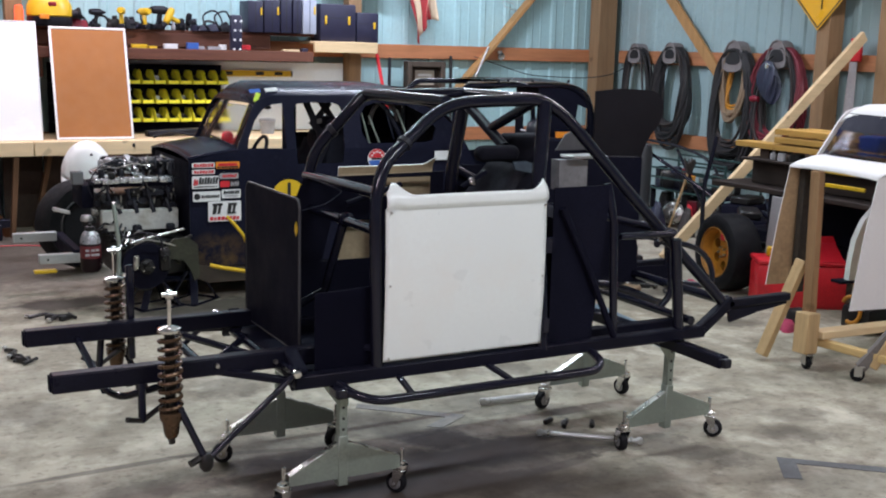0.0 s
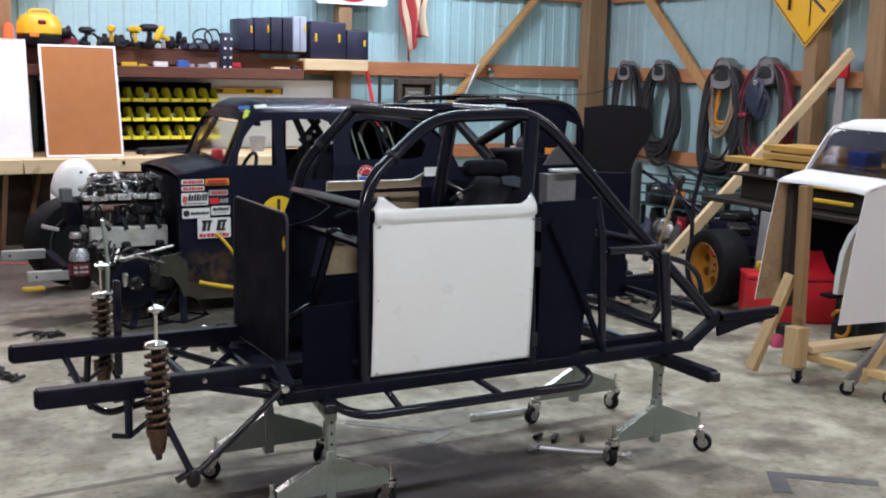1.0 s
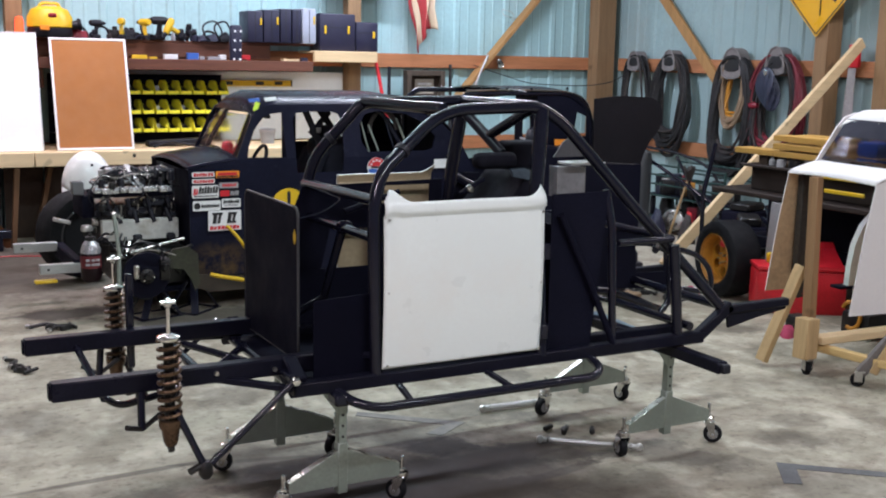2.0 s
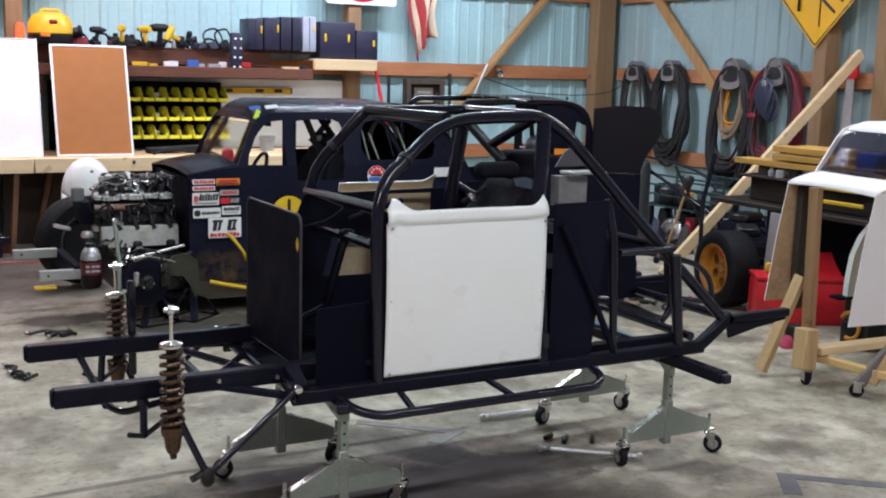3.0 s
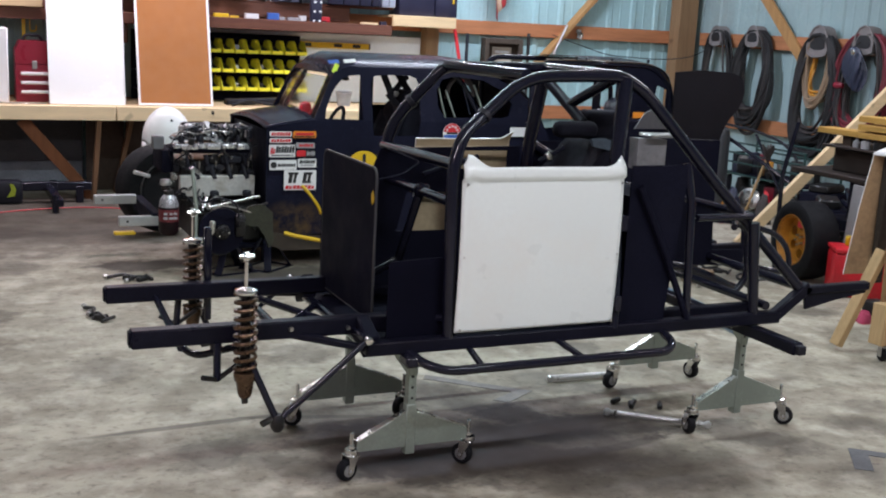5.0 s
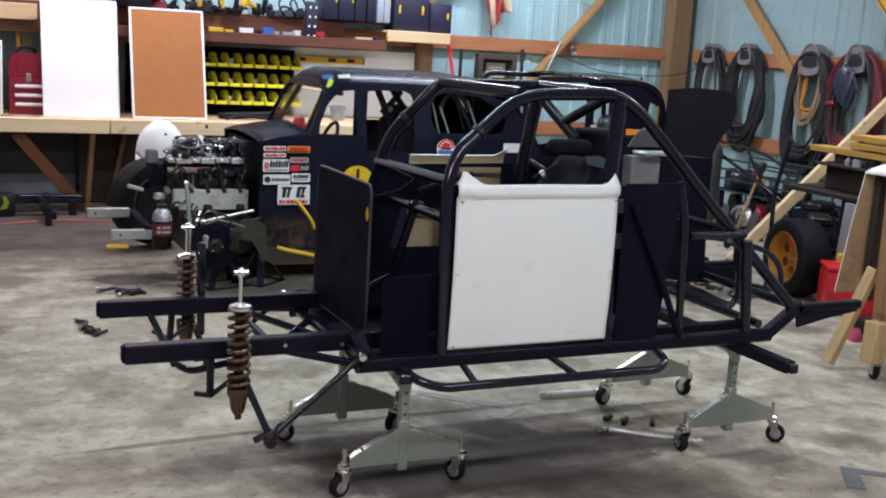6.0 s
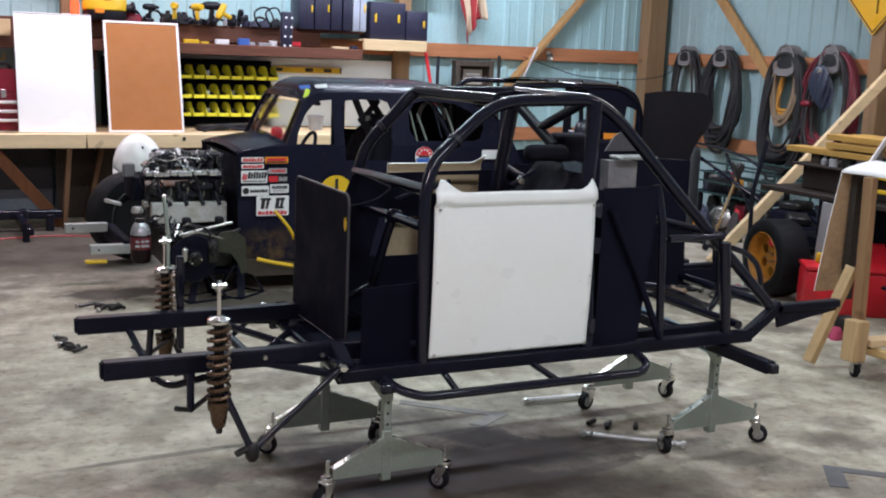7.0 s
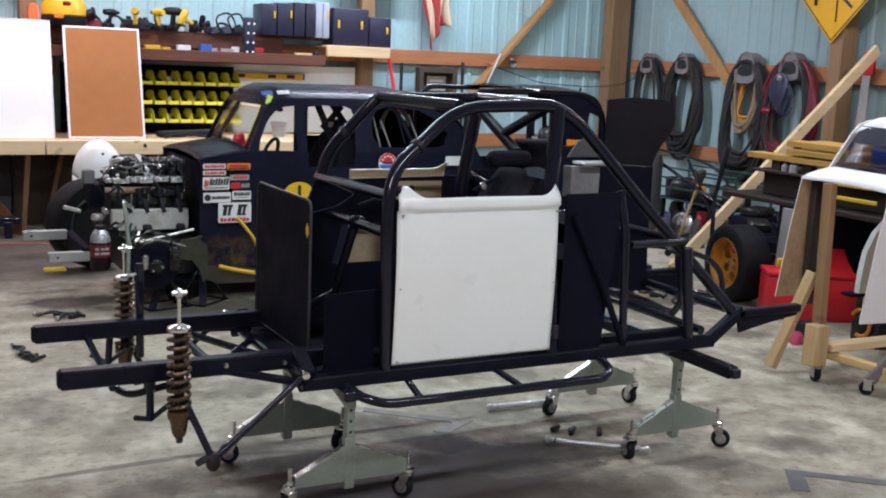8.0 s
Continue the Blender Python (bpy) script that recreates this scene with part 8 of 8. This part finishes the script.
for i in range(40):
    y, z = 7.52 + 1.05 * rng.random(), (0.12, 0.33)[i % 2]
    w, h, d = 0.05 + 0.11 * rng.random(), 0.06 + 0.15 * rng.random(), 0.05 + 0.08 * rng.random()
    if i % 3:
        bm = box((-d / 2, -w / 2, 0), (d / 2, w / 2, h), 0.012, seg=2)
    else:
        bm = lathe([(0, 0), (w / 2, 0), (w / 2 * 1.05, h * 0.5), (w / 2 * 0.8, h), (0, h)], (0, 0, 0), "z", 12)
    solo("spare_part", bm, mats_c[rng.randrange(len(mats_c))], "small greasy spare part on the wire rack", "spare part", (7.01 + 0.3 * rng.random(), y, z), 60 * rng.random(), "parts on the wire rack")
hub = thing("chrome_hubcap", (6.85, 8.02, 0.14), "round bright disc leaning by the rack", "disc")
part("disc_face", lathe([(0, 0.02), (0.045, 0.022), (0.085, 0.012), (0.106, 0.0), (0.110, -0.006), (0, -0.006)], (0, 0, 0), Matrix.Rotation(radians(-70), 4, "Y") @ Matrix.Rotation(0.5, 4, "X"), 28), STEEL, hub)
solo("disc_block", box((-0.02, -0.12, 0), (0.10, 0.12, 0.03), 0.004), DARK_WOOD, "dark block below the disc", "block", (6.87, 8.02, 0))
bs = thing("old_broom", (6.78, 7.86, 0), "worn broom standing head up by the rack", "broom")
part("stick", tube([(0, 0.12, 0), (0.05, -0.06, 0.58)], 0.012, 8), PINE_Z, bs)
for i in range(14):
    a = i * 2 * math.pi / 14
    part("bristle_tuft", tube([(0.05, -0.06, 0.54), (0.05 + 0.05 * math.cos(a), -0.06 + 0.06 * math.sin(a), 0.66 + 0.02 * math.sin(3 * a))], [0.02, 0.008], 5), COIL_BROWN, bs)
for k, (a, c) in enumerate((((6.6, 8.30, 0.78), (6.85, 7.35, 0.32)), ((6.55, 8.35, 0.02), (6.6, 8.30, 0.80)))):
    q = tube([Vector(a) - Vector((6.6, 8.3, 0)), Vector(c) - Vector((6.6, 8.3, 0))], 0.016, 8)
    solo("black_pipe", q, BLACK, "black steel pipe propped by the rack", "pipe", (6.6, 8.3, 0), group="black pipes")
hz = tube(rounded([(7.02, 8.66, 0.78), (7.0, 8.18, 0.76), (7.0, 7.82, 0.70), (7.0, 7.60, 0.58), (7.0, 7.55, 0.30), (7.0, 7.50, 0.02)], 0.12, 5), 0.014, 8)
bmesh.ops.translate(hz, vec=(-7.0, -7.5, 0), verts=hz.verts)
solo("black_hose", hz, BLACK_PLASTIC, "thick black hose arching over the wire rack", "hose", (7.0, 7.5, 0))
hz = tube([(0.0, 0.52, 0.74), (0.0, 0.02, 0.14), (0.0, 0.0, 0.0)], 0.013, 8)
solo("black_pipe", hz, BLACK, "black steel pipe propped by the rack", "pipe", (6.9, 7.55, 0), group="black pipes")
gd = tube([(0, 0, 0), (0, 0, 0.72), (0.02, -0.03, 0.80)], [0.10, 0.10, 0.06], 16)
solo("grey_cylinder", gd, painted("grey_cylinder_paint", (0.040, 0.044, 0.048), 0.4), "dull grey upright cylinder", "gas cylinder", (6.55, 8.16, 0.0))
for x, y, mt, w in ((6.62, 7.55, COIL_BROWN, 0.13), (6.70, 7.30, GREASE, 0.2), (6.75, 7.68, RED, 0.10), (6.60, 7.95, BLUE_GREY, 0.15)):
    solo("scrap_casting", sheet(lambda u, v, w=w: (w * (u - 0.5), w * (v - 0.5), 0.26 * max(0.0, (1 - (2 * u - 1) ** 2) * (1 - (2 * v - 1) ** 2)) ** 0.6 + 0.03 * math.sin(17 * u) * math.sin(13 * v) * (1 - (2 * u - 1) ** 2)), 12, 12), mt, "dull lumpy scrap part by the wire rack", "scrap part", (x, y, 0.0), group="scrap parts on the floor")
rng = random.Random(31)
CLUTTER = [GREASE, BLACK_PLASTIC, GREASE, COIL_DARK, STEEL, BLACK_PLASTIC, COIL_BROWN, GREASE, RED_DARK, COIL_ORANGE]
for k in range(26):
    x, y = 5.35 + 1.25 * rng.random(), 7.55 + 0.55 * rng.random()
    w, h = 0.05 + 0.10 * rng.random(), 0.06 + 0.22 * rng.random()
    kind_ = k % 4
    if kind_ == 0:
        bm = box((-w / 2, -w * 0.4, 0), (w / 2, w * 0.4, h * 0.7), 0.012, seg=2)
    elif kind_ == 1:
        bm = lathe([(0, 0), (w * 0.6, 0), (w * 0.62, h * 0.3), (w * 0.3, h * 0.4), (w * 0.28, h * 0.8), (0, h * 0.82)], (0, 0, 0), "z", 12)
    elif kind_ == 2:
        bm = tube(rounded([(-w, 0, 0.015), (-w * 0.3, 0.02, h), (w * 0.5, -0.03, h * 0.8), (w, 0.02, 0.015)], 0.06), 0.013, 7)
    else:
        bm = lathe([(w * 0.45, -0.02), (w * 0.95, -0.02), (w, 0), (w * 0.95, 0.02), (w * 0.45, 0.02), (w * 0.45, -0.02)], (0, 0, w), "x", 18)
    solo("scrap_part", bm, CLUTTER[k % 10], "greasy scrap car part lying on the floor", "scrap part", (x, y, 0), 360 * rng.random(), "scrap parts by the rack")
solo("blue_carton", box((-0.08, -0.08, 0), (0.08, 0.08, 0.10), 0.006), BLUE, "blue carton standing on the deck", "carton", (5.90, 4.94, 1.0256))

# ---- left on the floor ----
rng = random.Random(14)


solo("tape_mark", slab([(1.98, 4.40), (2.36, 4.06), (2.18, 3.95), (2.13, 4.00), (2.26, 4.07), (1.95, 4.35)], "z", 0.0005, 0.0025), TAPE_WORN, "grey tape corner stuck to the concrete", "floor tape", group="tape marks")
solo("tape_mark", slab([(3.27, 3.08), (3.60, 2.80), (3.56, 2.76), (3.29, 2.99), (3.19, 2.86), (3.13, 2.90)], "z", 0.0005, 0.0025), TAPE, "grey tape corner stuck to the concrete", "floor tape", group="tape marks")
solo("tape_mark", slab([(1.16, 3.05), (1.23, 3.05), (1.22, 2.85), (1.13, 2.84)], "z", 0.0005, 0.0025), TAPE, "grey tape strip stuck to the concrete", "floor tape", group="tape marks")


ROD_CHROME = painted("satin_plated_rod", (0.78, 0.78, 0.77), 0.30, 0.7, 0.03, 9, 80, 0.0, uneven=0.03)


def link_rod(a, c, r, label):
    a, c = Vector(a), Vector(c)
    t = thing("suspension_rod", a, label, "suspension rod", "loose rods on the floor")
    d = c - a
    n = d.normalized()
    part("rod", tube([n * 0.012, d - n * 0.012], r, 12), ROD_CHROME, t)
    for p in (Vector((0, 0, 0)), d):
        part("rod_end", lathe([(0.005, -0.010), (0.014, -0.008), (0.017, 0), (0.014, 0.008), (0.005, 0.010)], p, "y", 12), ROD_CHROME, t)
        part("jam_nut", lathe([(0.014, -0.006), (0.014, 0.006), (0, 0.006)], p + (n if p.length < 0.01 else -n) * 0.035, n.to_track_quat("Z", "Y").to_matrix().to_4x4(), 6), STEEL, t)


link_rod((2.50, 4.15, 0.019), (2.80, 4.13, 0.019), 0.0135, "bright chromed suspension rod on the floor")
link_rod((2.515, 3.69, 0.019), (2.84, 3.43, 0.019), 0.0095, "thin chromed suspension rod on the floor")
rng = random.Random(21)


def hardware(at, turn, label, big=1.0):
    t = thing("loose_bracket", at, label, "bracket", "hardware on the floor", turn)
    part("arm", tube(rounded([(-0.10 * big, 0, 0.012), (-0.02, 0.015, 0.03), (0.03, -0.02, 0.025), (0.09 * big, -0.02, 0.012)], 0.03), 0.011, 8), GREASE, t)
    part("lug", box((-0.02, -0.03, 0), (0.05, 0.0, 0.03), 0.006), GREASE, t)
    part("bolt", tube([(0.08 * big, -0.05, 0.012), (0.10 * big, 0.03, 0.02)], 0.010, 8), GREASE, t)
    part("end_ball", lathe([(0, -0.016), (0.014, -0.008), (0.014, 0.008), (0, 0.016)], (-0.11 * big, 0, 0.018), "x", 10), STEEL, t)


hardware((0.96, 6.56, 0), -15, "greasy steel bracket lying on the concrete", 1.1)
hardware((1.02, 6.50, 0), 30, "greasy steel bracket lying on the concrete", 0.8)
hardware((0.68, 5.80, 0), -75, "greasy steel link lying on the concrete", 1.2)
hardware((0.70, 5.70, 0), -50, "greasy steel link lying on the concrete", 0.7)
hardware((4.55, 5.62, 0), 20, "greasy steel bracket lying on the concrete", 1.2)
hardware((4.86, 5.95, 0), -40, "greasy steel bracket lying on the concrete", 1.0)
hardware((4.28, 5.98, 0), 70, "greasy steel link lying on the concrete", 1.3)
hardware((5.08, 6.12, 0), 10, "greasy steel link lying on the concrete", 1.1)
for x, y, r0 in ((4.70, 6.05, 0.16), (4.98, 5.72, 0.12), (4.40, 6.18, 0.10)):
    loop = [(r0 * math.cos(a) * (1 + 0.2 * math.sin(2 * a)), r0 * 0.8 * math.sin(a), 0.010 + 0.006 * math.sin(3 * a) ** 2) for a in [2 * math.pi * i / 28 for i in range(28)]]
    solo("cable_loop", tube(loop, 0.008, 6, loop=True), COIL_DARK, "dark cable loop dropped on the concrete", "cable", (x, y, 0), 40 * r0, "cables on the floor")
for x, y, w, h, tn, mt in ((4.62, 6.02, 0.20, 0.12, 15, GREASE), (4.95, 6.22, 0.16, 0.18, -20, BLACK_PLASTIC), (4.34, 5.80, 0.10, 0.05, 30, GREASE), (4.80, 5.52, 0.09, 0.04, 60, COIL_BROWN)):
    bm = box((-w / 2, -w * 0.35, 0), (w / 2, w * 0.35, h), 0.015, seg=2)
    lathe([(0, 0), (w * 0.22, 0), (w * 0.22, h * 0.35), (w * 0.12, h * 0.5), (0, h * 0.5)], (w * 0.1, 0, h - 0.002), "z", 10, bm)
    solo("cast_part", bm, mt, "greasy cast part lying on the concrete", "scrap part", (x, y, 0), tn, "scrap parts by the rack")
for x, y in ((2.64, 3.81), (2.68, 3.745), (2.80, 3.70), (2.70, 3.76)):
    solo("dark_fitting", beam((-0.03, 0, 0.012), (0.03, 0.012, 0.014), 0.022, 0.022, 0.006), GREASE, "small dark fitting on the floor", "fitting", (x, y, 0), 70 * rng.random(), "hardware on the floor")
for x, y, s in ((4.90, 4.62, 0.055), (5.16, 5.80, 0.05), (5.0, 4.72, 0.035)):
    solo("pink_rag", sheet(lambda u, v, s=s: (s * 2 * (u - 0.5) * (1 + 0.2 * math.sin(7 * v)), s * 2 * (v - 0.5), s * 1.1 * max(0, (1 - (2 * u - 1) ** 2) * (1 - (2 * v - 1) ** 2)) ** 0.5 + 0.2 * s * math.sin(15 * u + 9 * v) * (1 - (2 * u - 1) ** 2) * (1 - (2 * v - 1) ** 2) + 0.002), 12, 12), PINK, "crumpled pink shop rag on the floor", "rag", (x, y, 0), group="shop rags")
solo("dark_clump", box((-0.06, -0.06, 0), (0.06, 0.06, 0.13), 0.03, seg=2), GREASE, "dark greasy part on the floor by the cans", "spare part", (4.98, 4.62, 0))
gk = thing("small_engine_part", (5.36, 4.42, 0), "orange and dark cast engine part on the floor", "engine part")
part("casting", box((-0.12, -0.10, 0), (0.14, 0.12, 0.16), 0.03, seg=2), GREASE, gk)
part("orange_ring", tube([(-0.14, 0.02 + 0.07 * math.cos(a), 0.14 + 0.08 * math.sin(a)) for a in [0.5 + 4.6 * i / 18 for i in range(19)]], 0.012, 8), COIL_ORANGE, gk, "curved orange pipe")
sb = slab([(-0.10, -0.55), (0.0, -0.58), (0.09, 0.38), (0.0, 0.40)], "z", 0.0, 0.05)
solo("steel_channel", sb, painted("blue_grey_channel", (0.16, 0.22, 0.27), 0.4, 0.3), "blue-grey steel channel lying on the floor", "steel channel", (4.02, 5.08, 0))
solo("tan_block", box((-0.11, -0.06, 0), (0.11, 0.06, 0.07), 0.008), COIL_BEIGE, "tan block on the floor behind the chassis", "block", (4.55, 5.75, 0), 20)

# black trailer jack and a cord under the bench
tj = thing("hitch_frame", (0.55, 9.3, 0), "black steel hitch frame on the floor below the bench", "hitch frame")
part("cross_bar", box((-0.7, 0.05, 0.10), (0.55, 0.13, 0.17), 0.008), BLACK, tj)
part("drawbar", beam((0.25, -0.45, 0.08), (0.2, 0.10, 0.13), 0.06, 0.06, 0.006), BLACK, tj)
for x in (-0.55, 0.25, 0.45):
    part("foot", box((x - 0.03, 0.03, 0), (x + 0.03, 0.13, 0.18 if x < 0.4 else 0.14), 0.006), BLACK, tj)
part("jack_tube", tube([(0.22, -0.42, 0.0), (0.22, -0.42, 0.14)], 0.028, 10), BLACK, tj)
sd = thing("lime_headlamp", (0.46, 9.36, 0), "black and lime work lamp on the floor", "work lamp")
part("lamp_body", box((-0.12, -0.06, 0), (0.10, 0.08, 0.19), 0.03, seg=2), BLACK_PLASTIC, sd)
part("lamp_ring", slab([(-0.02, 0.06), (0.035, 0.07), (0.05, 0.12), (0.03, 0.165), (0.0, 0.17), (0.012, 0.12)], "y", -0.068, -0.058), painted("lime_green_plastic", (0.30, 0.36, 0.02), 0.45), sd, "curved lime green panel")
cd = tube(rounded([(-1.2, -0.45, 0.006), (-0.5, -0.35, 0.006), (0, -0.12, 0.006), (0.4, -0.05, 0.006), (0.9, -0.25, 0.006), (1.3, -0.1, 0.006)], 0.2), 0.005, 6)
solo("extension_cord", cd, STICK_RED, "thin red extension cord on the floor", "extension cord", (0.6, 9.15, 0))
